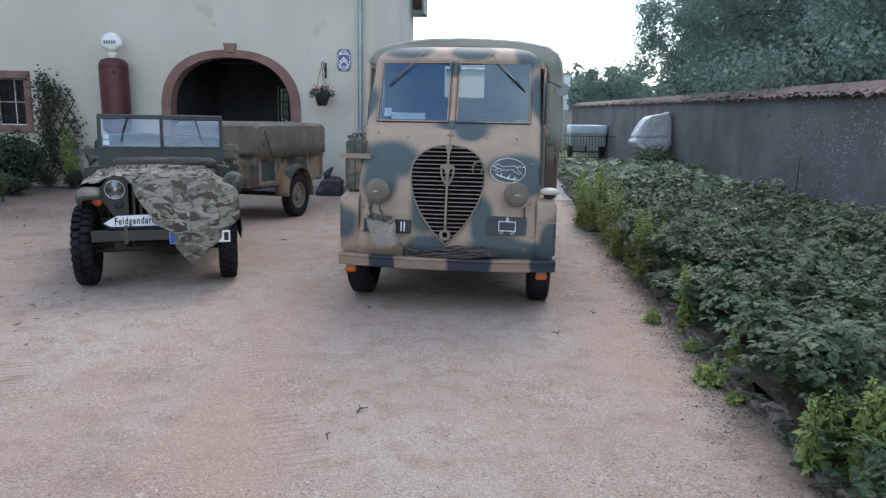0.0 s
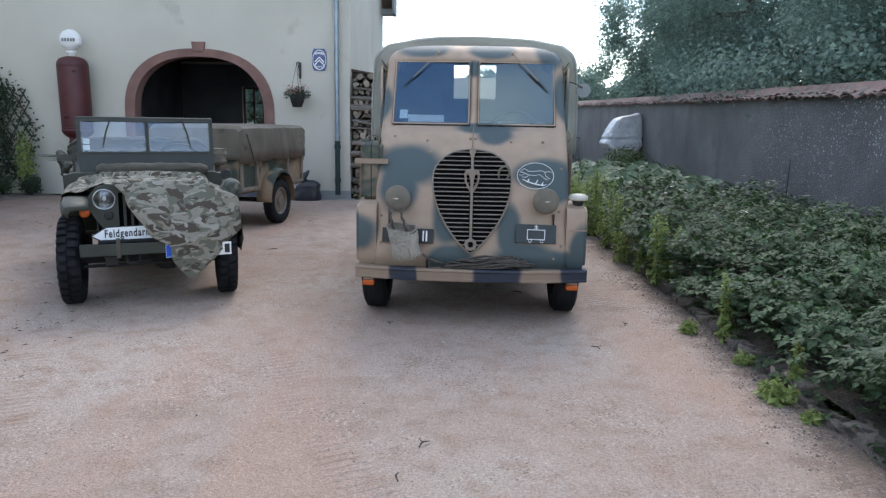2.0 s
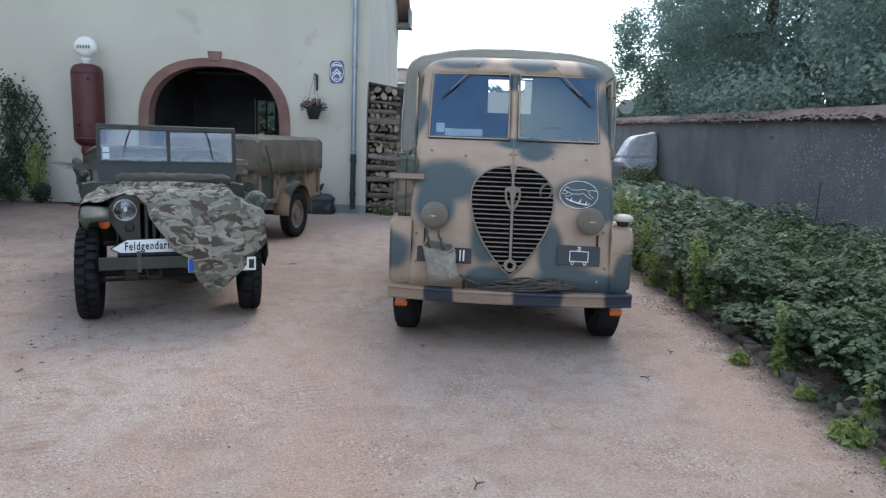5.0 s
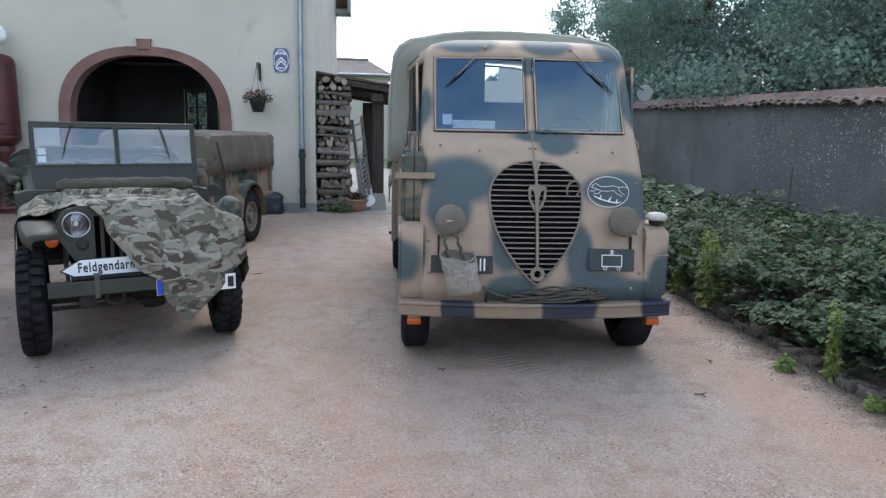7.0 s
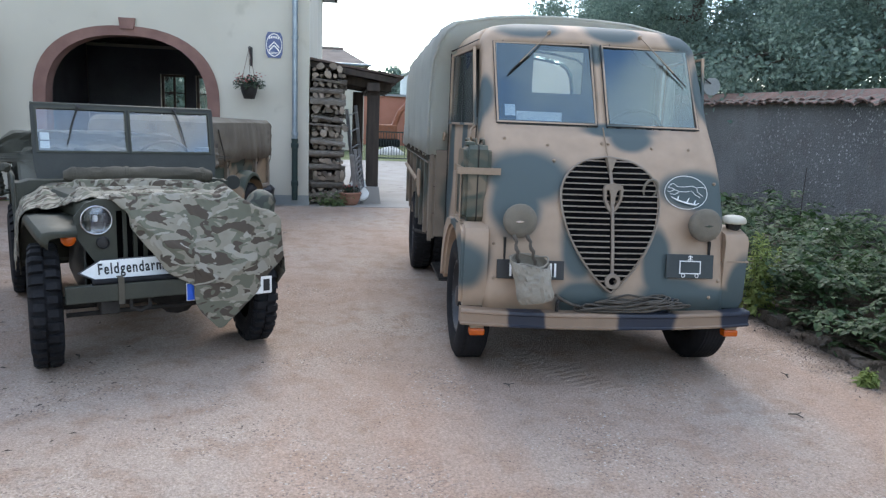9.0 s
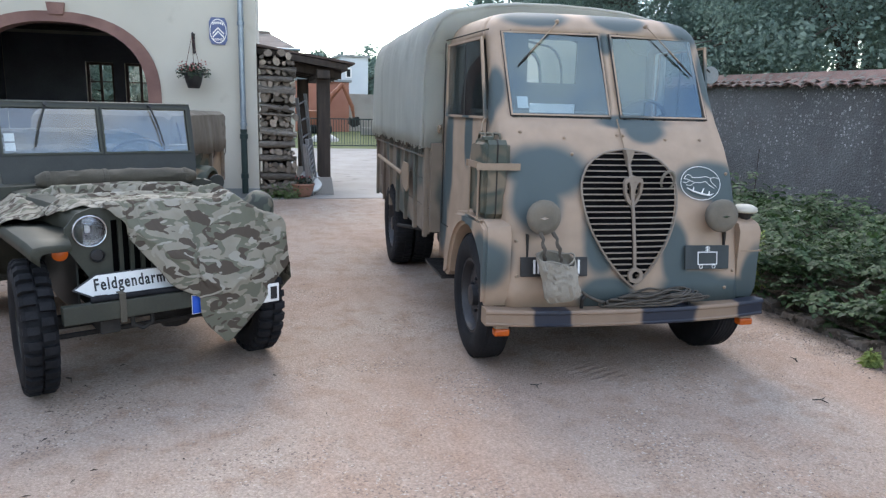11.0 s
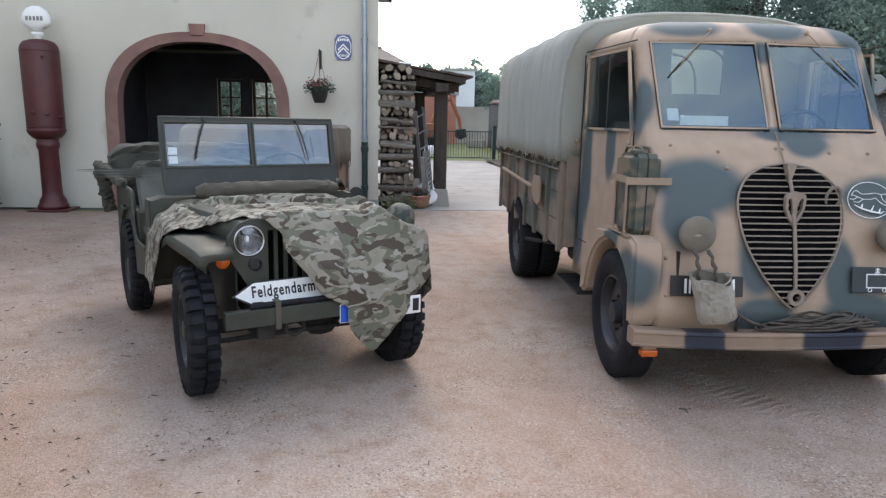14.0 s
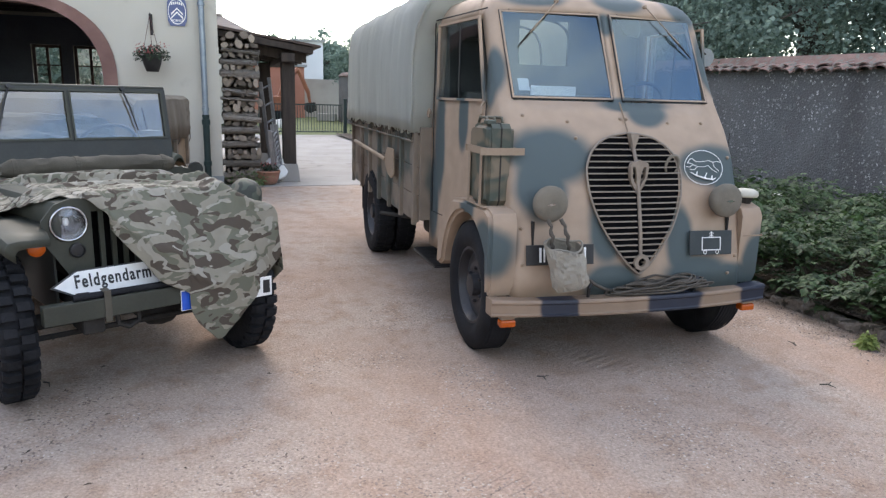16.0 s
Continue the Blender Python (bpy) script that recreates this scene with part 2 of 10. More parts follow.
M["zinc"] = surface("zinc_pipe", (0.22, 0.27, 0.31), (0.31, 0.36, 0.40), 0.42, 5, 40, 0.05, 0.6)
M["green_iron"] = surface("green_cast_iron", (0.008, 0.024, 0.024), (0.014, 0.036, 0.034), 0.45, 6, 60, 0.1)
M["black_iron"] = surface("black_iron", (0.015, 0.015, 0.016), (0.035, 0.033, 0.032), 0.55, 8, 80, 0.15)
M["glass"] = glass("window_glass")
# opaque pane colour that stands for the unlit room behind the window
M["shade_pane"] = surface("opaque_room_shade_pane", (0.014, 0.017, 0.02), (0.022, 0.025, 0.03), 0.35, 3, 40, 0.0, spec=0.2)
def sheet_glass(name, tint, gloss, sheen=(0.74, 0.88, 1.0)):
    """Vehicle glass: clear and lightly tinted, with a mirror-smooth reflecting face; sheen paints sky blue into the
    reflections.
    """
    mt = bpy.data.materials.new(name)
    mt.use_nodes = True
    n, l = mt.node_tree.nodes, mt.node_tree.links
    n.remove(n["Principled BSDF"])
    tr, gl, mx = n.new("ShaderNodeBsdfTransparent"), n.new("ShaderNodeBsdfGlossy"), n.new("ShaderNodeMixShader")
    tr.inputs["Color"].default_value = rgb(tint)
    gl.inputs["Roughness"].default_value = 0.0
    gl.inputs["Color"].default_value = rgb(sheen)
    mx.inputs["Fac"].default_value = gloss
    l.new(tr.outputs["BSDF"], mx.inputs[1])
    l.new(gl.outputs["BSDF"], mx.inputs[2])
    l.new(mx.outputs["Shader"], n["Material Output"].inputs["Surface"])
    return mt


M["screen_glass"] = sheet_glass("screen_glass", (0.60, 0.66, 0.68), 0.17, (0.58, 0.83, 1.0))
M["door_glass"] = sheet_glass("door_glass", (0.50, 0.54, 0.56), 0.13)
M["jeep_glass"] = sheet_glass("jeep_glass", (0.78, 0.81, 0.80), 0.135, (0.90, 0.95, 1.0))
M["clear_glass"] = sheet_glass("clear_glass", (0.97, 0.98, 0.98), 0.0)
def roughcast_material():
    """Grey roughcast; towards the camera's end of the yard its coat is chipped and shows pale stones."""
    mt, n, l, p = nodes_of("grey_roughcast")
    co = n.new("ShaderNodeTexCoord")
    def tex(s, d, kind="ShaderNodeTexNoise"):
        t = n.new(kind)
        t.inputs["Scale"].default_value = s
        if kind == "ShaderNodeTexNoise":
            t.inputs["Detail"].default_value = d
        l.new(co.outputs["Object"], t.inputs["Vector"])
        return t
    def span(v, lo, hi, a=0.0, b=1.0):
        r = n.new("ShaderNodeMapRange")
        for k, q in (("From Min", lo), ("From Max", hi), ("To Min", a), ("To Max", b)):
            r.inputs[k].default_value = q
        l.new(v, r.inputs["Value"])
        return r.outputs["Result"]
    def over(f, a, b):
        m = n.new("ShaderNodeMix")
        m.data_type = "RGBA"
        l.new(f, m.inputs["Factor"])
        for k, v in (("A", a), ("B", b)):
            if isinstance(v, tuple):
                m.inputs[k].default_value = rgb(v)
            else:
                l.new(v, m.inputs[k])
        return m.outputs["Result"]
    def times(a, b):
        m = n.new("ShaderNodeMath")
        m.operation = "MULTIPLY"
        l.new(a, m.inputs[0])
        l.new(b, m.inputs[1])
        return m.outputs[0]
    sx = n.new("ShaderNodeSeparateXYZ")
    l.new(co.outputs["Object"], sx.inputs["Vector"])
    big, mid, fine = tex(0.7, 4), tex(3.2, 5), tex(36, 5)
    col = over(span(big.outputs["Fac"], 0.35, 0.65), (0.095, 0.093, 0.092), (0.16, 0.157, 0.154))
    col = over(span(mid.outputs["Fac"], 0.5, 0.75), col, (0.11, 0.10, 0.094))
    col = over(span(fine.outputs["Fac"], 0.3, 0.7, 0.0, 0.5), col, (0.19, 0.187, 0.185))
    chipped = times(span(sx.outputs["Y"], 14.5, 11.0), span(tex(0.9, 3).outputs["Fac"], 0.38, 0.58, 0.25, 1.0))
    vor = tex(22, 0, "ShaderNodeTexVoronoi")
    cell = n.new("ShaderNodeSeparateColor")
    l.new(vor.outputs["Color"], cell.inputs["Color"])
    chip = times(times(span(cell.outputs["Red"], 0.55, 0.63), span(vor.outputs["Distance"], 0.50, 0.42)), span(tex(48, 4).outputs["Fac"], 0.46, 0.52))
    stone_c = over(cell.outputs["Green"], (0.20, 0.195, 0.19), (0.56, 0.54, 0.52))
    col = over(times(chip, chipped), col, stone_c)
    streak = n.new("ShaderNodeMapping")
    streak.inputs["Scale"].default_value = (1, 1.1, 0.3)
    l.new(co.outputs["Object"], streak.inputs["Vector"])
    run = tex(1.6, 5)
    l.new(streak.outputs["Vector"], run.inputs["Vector"])
    col = over(span(run.outputs["Fac"], 0.52, 0.74, 0.0, 0.45), col, (0.075, 0.068, 0.064))
    l.new(col, p.inputs["Base Color"])
    p.inputs["Roughness"].default_value = 0.96
    p.inputs["Specular IOR Level"].default_value = 0.2
    bp = n.new("ShaderNodeBump")
    bp.inputs["Strength"].default_value, bp.inputs["Distance"].default_value = 0.8, 0.03
    l.new(fine.outputs["Fac"], bp.inputs["Height"])
    l.new(bp.outputs["Normal"], p.inputs["Normal"])
    return mt


M["garden_wall"] = roughcast_material()
M["roof_tile"] = surface("old_clay_tile", (0.155, 0.092, 0.078), (0.26, 0.165, 0.142), 0.95, 4, 50, 0.6, spots=((0.15, 0.145, 0.125), 12, 0.54), per=0.4)
M["concrete"] = surface("pale_concrete", (0.27, 0.255, 0.235), (0.345, 0.325, 0.30), 0.9, 1.2, 60, 0.3, spots=((0.23, 0.215, 0.20), 2.5, 0.60))
M["soil"] = surface("garden_soil", (0.05, 0.038, 0.03), (0.10, 0.078, 0.06), 0.98, 3, 40, 1.0, bumpdist=0.04)
M["meadow"] = surface("meadow", (0.07, 0.10, 0.035), (0.14, 0.16, 0.06), 0.95, 1.0, 30, 0.8, bumpdist=0.05)
M["log_bark"] = surface("log_bark", (0.13, 0.112, 0.095), (0.32, 0.285, 0.245), 0.95, 8, 40, 0.9, per=0.45, bumpdist=0.02)
M["log_end"] = surface("log_end_grain", (0.12, 0.096, 0.076), (0.30, 0.25, 0.20), 0.9, 14, 60, 0.3, per=0.6)
M["white_paint"] = surface("white_paint", (0.74, 0.74, 0.72), (0.82, 0.82, 0.80), 0.5, 5, 40, 0.03)
M["black_paint"] = surface("black_paint", (0.012, 0.012, 0.013), (0.025, 0.025, 0.026), 0.5, 8, 50, 0.05)


# flat glossless black that stands for the shade inside grille openings
M["void_black"] = surface("gap_shade_black", (0.006, 0.006, 0.007), (0.012, 0.012, 0.013), 1.0, 8, 50, 0.0, spec=0.0)


def gravel_material():
    mt, n, l, p = nodes_of("pink_gravel")
    co = n.new("ShaderNodeTexCoord")
    def noise_(s, d, rough=0.5):
        t = n.new("ShaderNodeTexNoise")
        t.inputs["Scale"].default_value, t.inputs["Detail"].default_value, t.inputs["Roughness"].default_value = s, d, rough
        l.new(co.outputs["Object"], t.inputs["Vector"])
        return t
    def mixc(f, a, b):
        m = n.new("ShaderNodeMix")
        m.data_type = "RGBA"
        l.new(f, m.inputs["Factor"])
        for k, v in (("A", a), ("B", b)):
            if isinstance(v, tuple):
                m.inputs[k].default_value = rgb(v)
            else:
                l.new(v, m.inputs[k])
        return m.outputs["Result"]
    def ramp_(t, lo, hi):
        r = n.new("ShaderNodeMapRange")
        r.inputs["From Min"].default_value, r.inputs["From Max"].default_value = lo, hi
        l.new(t, r.inputs["Value"])
        return r.outputs["Result"]
    big, mid, fine = noise_(0.55, 4), noise_(5, 5, 0.6), noise_(70, 6, 0.7)
    vor = n.new("ShaderNodeTexVoronoi")
    vor.inputs["Scale"].default_value = 95
    l.new(co.outputs["Object"], vor.inputs["Vector"])
    col = mixc(ramp_(big.outputs["Fac"], 0.4, 0.62), (0.335, 0.262, 0.225), (0.365, 0.312, 0.280))
    col = mixc(ramp_(mid.outputs["Fac"], 0.48, 0.70), col, (0.285, 0.212, 0.172))
    # wheel-worn bands along the yard
    st = n.new("ShaderNodeMapping")
    st.inputs["Scale"].default_value = (0.85, 0.16, 1)
    l.new(co.outputs["Object"], st.inputs["Vector"])
    band = noise_(1.0, 5, 0.6)
    l.new(st.outputs["Vector"], band.inputs["Vector"])
    col = mixc(ramp_(band.outputs["Fac"], 0.50, 0.68), col, (0.36, 0.255, 0.205))
    col = mixc(ramp_(noise_(0.9, 6, 0.65).outputs["Fac"], 0.56, 0.70), col, (0.27, 0.205, 0.17))
    cell = n.new("ShaderNodeSeparateColor")
    l.new(vor.outputs["Color"], cell.inputs["Color"])
    pale, dark = ramp_(cell.outputs["Red"], 0.92, 0.97), ramp_(cell.outputs["Green"], 0.88, 0.95)
    patch = ramp_(noise_(1.4, 3).outputs["Fac"], 0.45, 0.6)
    mu = n.new("ShaderNodeMath")
    mu.operation = "MULTIPLY"
    l.new(pale, mu.inputs[0])
    l.new(patch, mu.inputs[1])
    col = mixc(mu.outputs[0], col, (0.43, 0.39, 0.36))
    mu2 = n.new("ShaderNodeMath")
    mu2.operation = "MULTIPLY"
    l.new(dark, mu2.inputs[0])
    l.new(patch, mu2.inputs[1])
    col = mixc(mu2.outputs[0], col, (0.20, 0.165, 0.15))
    # crumbled soil washed out of the bed
    pos = n.new("ShaderNodeSeparateXYZ")
    l.new(co.outputs["Object"], pos.inputs["Vector"])
    off = n.new("ShaderNodeMath")
    off.operation = "MULTIPLY_ADD"
    off.inputs[1].default_value = -0.041
    l.new(pos.outputs["Y"], off.inputs[0])
    l.new(pos.outputs["X"], off.inputs[2])
    rag = n.new("ShaderNodeMath")
    rag.operation = "MULTIPLY_ADD"
    rag.inputs[1].default_value = 1.1
    l.new(noise_(4.5, 6, 0.7).outputs["Fac"], rag.inputs[0])
    l.new(off.outputs[0], rag.inputs[2])
    col = mixc(ramp_(rag.outputs[0], 1.80, 2.35), col, (0.075, 0.060, 0.050))
    # earth trodden out of the border by the house
    west = n.new("ShaderNodeMath")
    west.operation = "MULTIPLY_ADD"
    west.inputs[1].default_value = -4.5
    l.new(noise_(0.9, 6, 0.7).outputs["Fac"], west.inputs[0])
    l.new(pos.outputs["X"], west.inputs[2])
    col = mixc(ramp_(west.outputs[0], -7.2, -10.2), col, (0.185, 0.140, 0.115))
    # prints of lugged tyres in the softer patches
    prints = n.new("ShaderNodeMapping")
    prints.inputs["Rotation"].default_value = (0, 0, radians(-24))
    l.new(co.outputs["Object"], prints.inputs["Vector"])
    lug = n.new("ShaderNodeTexWave")
    lug.wave_type, lug.bands_direction = "BANDS", "Y"
    lug.inputs["Scale"].default_value, lug.inputs["Distortion"].default_value, lug.inputs["Detail"].default_value, lug.inputs["Detail Scale"].default_value = 5.2, 1.6, 2.0, 3.0
    l.new(prints.outputs["Vector"], lug.inputs["Vector"])
    lane = n.new("ShaderNodeTexWave")
    lane.wave_type, lane.bands_direction = "BANDS", "X"
    lane.inputs["Scale"].default_value, lane.inputs["Distortion"].default_value = 0.21, 0.9
    l.new(prints.outputs["Vector"], lane.inputs["Vector"])
    soft_ = n.new("ShaderNodeMath")
    soft_.operation = "MULTIPLY"
    l.new(ramp_(lane.outputs["Fac"], 0.90, 0.97), soft_.inputs[0])
    l.new(ramp_(noise_(0.8, 3).outputs["Fac"], 0.44, 0.56), soft_.inputs[1])
    lugs = n.new("ShaderNodeMath")
    lugs.operation = "MULTIPLY"
    l.new(soft_.outputs[0], lugs.inputs[0])
    l.new(ramp_(lug.outputs["Fac"], 0.35, 0.7), lugs.inputs[1])
    # every stone has its own tone
    vor2 = n.new("ShaderNodeTexVoronoi")
    vor2.inputs["Scale"].default_value = 150
    l.new(co.outputs["Object"], vor2.inputs["Vector"])
    cell2 = n.new("ShaderNodeSeparateColor")
    l.new(vor2.outputs["Color"], cell2.inputs["Color"])
    tone = n.new("ShaderNodeMath")
    tone.operation = "ADD"
    l.new(ramp_(cell.outputs["Blue"], 0, 1), tone.inputs[0])
    l.new(cell2.outputs["Red"], tone.inputs[1])
    hs0 = n.new("ShaderNodeHueSaturation")
    tv = n.new("ShaderNodeMapRange")
    tv.inputs["From Min"].default_value, tv.inputs["From Max"].default_value, tv.inputs["To Min"].default_value, tv.inputs["To Max"].default_value = 0, 2, 0.80, 1.20
    l.new(tone.outputs[0], tv.inputs["Value"])
    l.new(tv.outputs["Result"], hs0.inputs["Value"])
    l.new(col, hs0.inputs["Color"])
    col = hs0.outputs["Color"]
    hv = n.new("ShaderNodeHueSaturation")
    l.new(ramp_(fine.outputs["Fac"], -0.25, 1.3), hv.inputs["Value"])
    l.new(col, hv.inputs["Color"])
    sc = n.new("ShaderNodeMix")
    sc.data_type, sc.blend_type = "RGBA", "MULTIPLY"
    sc.inputs["Factor"].default_value = 1
    l.new(hv.outputs["Color"], sc.inputs["A"])
    sc.inputs["B"].default_value = (2.34, 2.24, 2.09, 1)
    l.new(sc.outputs["Result"], p.inputs["Base Color"])
    p.inputs["Roughness"].default_value = 0.95
    p.inputs["Specular IOR Level"].default_value = 0.25
    hsum = n.new("ShaderNodeMath")
    hsum.operation = "MULTIPLY_ADD"
    hsum.inputs[1].default_value = 0.35
    l.new(vor.outputs["Distance"], hsum.inputs[0])
    l.new(fine.outputs["Fac"], hsum.inputs[2])
    h2 = n.new("ShaderNodeMath")
    h2.operation = "MULTIPLY_ADD"
    h2.inputs[1].default_value = 1.4
    l.new(mid.outputs["Fac"], h2.inputs[0])
    l.new(hsum.outputs[0], h2.inputs[2])
    bp = n.new("ShaderNodeBump")
    bp.inputs["Strength"].default_value, bp.inputs["Distance"].default_value = 0.9, 0.014
    h3 = n.new("ShaderNodeMath")
    h3.operation = "MULTIPLY_ADD"
    h3.inputs[1].default_value = 0.85
    l.new(lugs.outputs[0], h3.inputs[0])
    l.new(h2.outputs[0], h3.inputs[2])
    l.new(h3.outputs[0], bp.inputs["Height"])
    l.new(bp.outputs["Normal"], p.inputs["Normal"])
    return mt


M["gravel"] = gravel_material()


def leaf_material(name, c0, c1, rough=0.55, trans=0.25, shade=0.4):
    """Leaf: tone varies leaf by leaf, a little light comes through."""
    mt, n, l, p = nodes_of(name)
    ge = n.new("ShaderNodeNewGeometry")
    rg = n.new("ShaderNodeValToRGB")
    rg.color_ramp.elements[0].color, rg.color_ramp.elements[1].color = rgb(c0), rgb(c1)
    l.new(ge.outputs["Random Per Island"], rg.inputs["Fac"])
    l.new(rg.outputs["Color"], p.inputs["Base Color"])
    p.inputs["Roughness"].default_value = rough
    tr = n.new("ShaderNodeBsdfTranslucent")
    l.new(rg.outputs["Color"], tr.inputs["Color"])
    ms = n.new("ShaderNodeMixShader")
    ms.inputs["Fac"].default_value = trans
    l.new(p.outputs["BSDF"], ms.inputs[1])
    l.new(tr.outputs["BSDF"], ms.inputs[2])
    l.new(ms.outputs["Shader"], n["Material Output"].inputs["Surface"])
    return mt


M["potato_leaf"] = leaf_material("potato_leaf", (0.015, 0.040, 0.015), (0.068, 0.124, 0.045), 0.65, 0.3)
M["weed_leaf"] = leaf_material("weed_leaf", (0.17, 0.235, 0.06), (0.34, 0.41, 0.14), 0.6, 0.4)
# tree leaves lifted pale and bluish, with haze and sky glare in the colour
M["hazed_tree_leaf"] = leaf_material("hazed_tree_leaf", (0.12, 0.185, 0.155), (0.235, 0.32, 0.275), 0.75, 0.6)
M["rose_leaf"] = leaf_material("rose_leaf", (0.014, 0.030, 0.015), (0.038, 0.062, 0.030))
M["grass_leaf"] = leaf_material("grass_leaf", (0.06, 0.11, 0.03), (0.14, 0.18, 0.07))
M["stem"] = surface("green_stem", (0.06, 0.09, 0.03), (0.10, 0.13, 0.05), 0.7, 10, 50, 0.1)
M["bark"] = surface("tree_bark", (0.05, 0.042, 0.034), (0.10, 0.085, 0.07), 0.95, 5, 30, 0.8, bumpdist=0.03)

# ---- ground ----
def kerb_x(y):
    return 1.60 + 0.041 * y


def ground_sheet():
    bm = bmesh.new()
    xs = [-400, -60, -16, 8, 60, 400]
    ys = [-400, -60, -9, 40, 90, 600]
    sheet(bm, [[(x, y, -0.03) for x in xs] for y in ys])
    return single("ground", bm, M["meadow"], "flat green meadow ground reaching far away", "ground", kind="structure")


def yard_sheet():
    """Gravel yard with slight hollows and two faint wheel tracks."""
    bm = bmesh.new()
    n, rows = 120, []
    for j in range(150):
        y = -8.0 + 22.15 * j / 149
        row = []
        for i in range(n):
            u = i / (n - 1)
            x = -13.0 + (kerb_x(y) + 0.02 + 13.0) * u
            z = 0.012 * noise.noise((x * 0.7, y * 0.7, 0)) + 0.006 * noise.noise((x * 3.1, y * 3.1, 4))
            row.append((x, y, z))
        rows.append(row)
    sheet(bm, rows)
    return single("yard", bm, M["gravel"], "pinkish gravel yard with tyre marks and loose grit", "yard", kind="structure", smooth=True)


def flat(name, x0, x1, y0, y1, z, mat, label, cat):
    bm = bmesh.new()
    box(bm, x0, x1, y0, y1, z - 0.12, z)
    return single(name, bm, mat, label, cat, kind="structure")


ground_sheet()
yard_sheet()
flat("driveway", -6.0, 3.0, 14.16, 28.3, 0.006, M["concrete"], "pale concrete driveway leading to the gate", "driveway")

bm = bmesh.new()
rows = []
for j in range(90):
    y = -8.0 + 36.0 * j / 89
    rows.append([(kerb_x(y) + 0.09 + (5.75 - kerb_x(y)) * i / 30, y, 0.07 + 0.05 * noise.noise((i * 0.5, y * 1.5, 7)) + 0.03 * math.sin(i * 1.9)) for i in range(31)])
sheet(bm, rows)
single("garden_bed", bm, M["soil"], "dark dug soil of a kitchen garden bed", "garden bed", kind="structure", smooth=True)

# ---- house ----
HOUSE = pose(-1.84, 14.29, 0, 0, 0, -2.86)
HW, HD, HT = 14.0, 5.9, 0.40


def arch_loop(cu, half, spring, rise, base=0.0, n=22):
    pts = [(cu - half, base), (cu - half, spring)]
    for i in range(1, n):
        a = math.pi - math.pi * i / n
        c = math.cos(a)
        pts.append((cu + half * math.copysign(abs(c) ** 0.84, c), spring + rise * math.sin(a) ** 0.84))
    return pts + [(cu + half, spring), (cu + half, base)]


def rect(a0, a1, b0, b1):
    return [(a0, b0), (a1, b0), (a1, b1), (a0, b1)]


ARCH_U = -2.905
house = thing("house", HOUSE, "cream rendered farmhouse with a pink stone archway", "house", kind="structure")
arch_hole = arch_loop(ARCH_U, 1.34, 1.62, 1.12, 0.0)
win1 = rect(-8.10, -7.30, 1.25, 2.22)
up_a, up_b = rect(-8.12, -7.30, 4.22, 5.45), rect(-3.28, -2.47, 4.10, 5.40)
bm = bmesh.new()
outer = [(-HW, 0.0)] + [(arch_hole[0][0], 0.0)] + arch_hole[1:-1] + [(arch_hole[-1][0], 0.0), (0.0, 0.0), (0.0, 6.0), (-HW, 6.0)]
prism(bm, [outer, win1, up_a, up_b], 0.0, HT)
part("wall_front", bm, M["render_wall"], house)
bm = bmesh.new()
prism(bm, [[(HT, 0), (HD, 0), (HD, 4.42), (2.3, 7.15), (HT, 6.25)]], -0.38, 0.0, axes=(1, 2, 0))
part("wall_side", bm, M["render_wall"], house)
bm = bmesh.new()
prism(bm, [[(HT, 0), (HD, 0), (HD, 4.42), (2.3, 7.15), (HT, 6.25)]], -HW, -HW + 0.38, axes=(1, 2, 0))
part("wall_side", bm, M["render_wall"], house)
BACK_WIN = [rect(-3.77, -3.19, 1.10, 2.37), rect(-2.96, -2.32, 1.10, 2.37)]
bm = bmesh.new()
prism(bm, [rect(-HW + 0.38, -0.38, 0, 4.29)] + BACK_WIN, HD - 0.35, HD)
part("wall_back", bm, M["render_wall"], house)
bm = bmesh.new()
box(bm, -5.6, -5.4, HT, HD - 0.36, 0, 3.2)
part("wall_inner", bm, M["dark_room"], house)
bm = bmesh.new()
box(bm, -5.39, -0.39, HT + 0.003, HD - 0.353, 3.1, 3.25)
for k in range(7):
    box(bm, -5.3, -0.45, HT + 0.3 + 0.66 * k, HT + 0.44 + 0.66 * k, 2.95, 3.098)
part("ceiling", bm, M["dark_wood"], house, "dark timber ceiling with beams")
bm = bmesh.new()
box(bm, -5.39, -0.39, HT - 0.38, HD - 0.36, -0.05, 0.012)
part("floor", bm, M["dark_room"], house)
# thin dark sheets over the garage's back and side, dimness put into their colour
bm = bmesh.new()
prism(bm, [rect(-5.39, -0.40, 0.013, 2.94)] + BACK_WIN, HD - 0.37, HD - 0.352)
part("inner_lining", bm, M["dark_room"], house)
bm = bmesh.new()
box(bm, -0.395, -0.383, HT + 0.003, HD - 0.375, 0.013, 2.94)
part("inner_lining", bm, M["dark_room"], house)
# roof
bm = bmesh.new()
prism(bm, [[(-0.45, 5.85), (2.3, 7.2), (6.0, 4.38), (6.0, 4.58), (2.3, 7.42), (-0.45, 6.05)]], -HW - 0.3, 0.32, axes=(1, 2, 0))
roof = part("roof", bm, M["roof_tile"], house, "brown clay tile roof")
bm = bmesh.new()
box(bm, -HW - 0.3, 0.34, 5.5, 6.02, 4.30, 4.42)
box(bm, 0.30, 0.36, 5.30, 6.04, 4.30, 4.75)
part("eave_board", bm, M["plinth"], house, "grey eave boarding")
bm = bmesh.new()
box(bm, -1.42, 0.012, -0.015, 0.0, 0.0, 0.17)
part("plinth", bm, M["plinth"], house, "grey painted plinth")

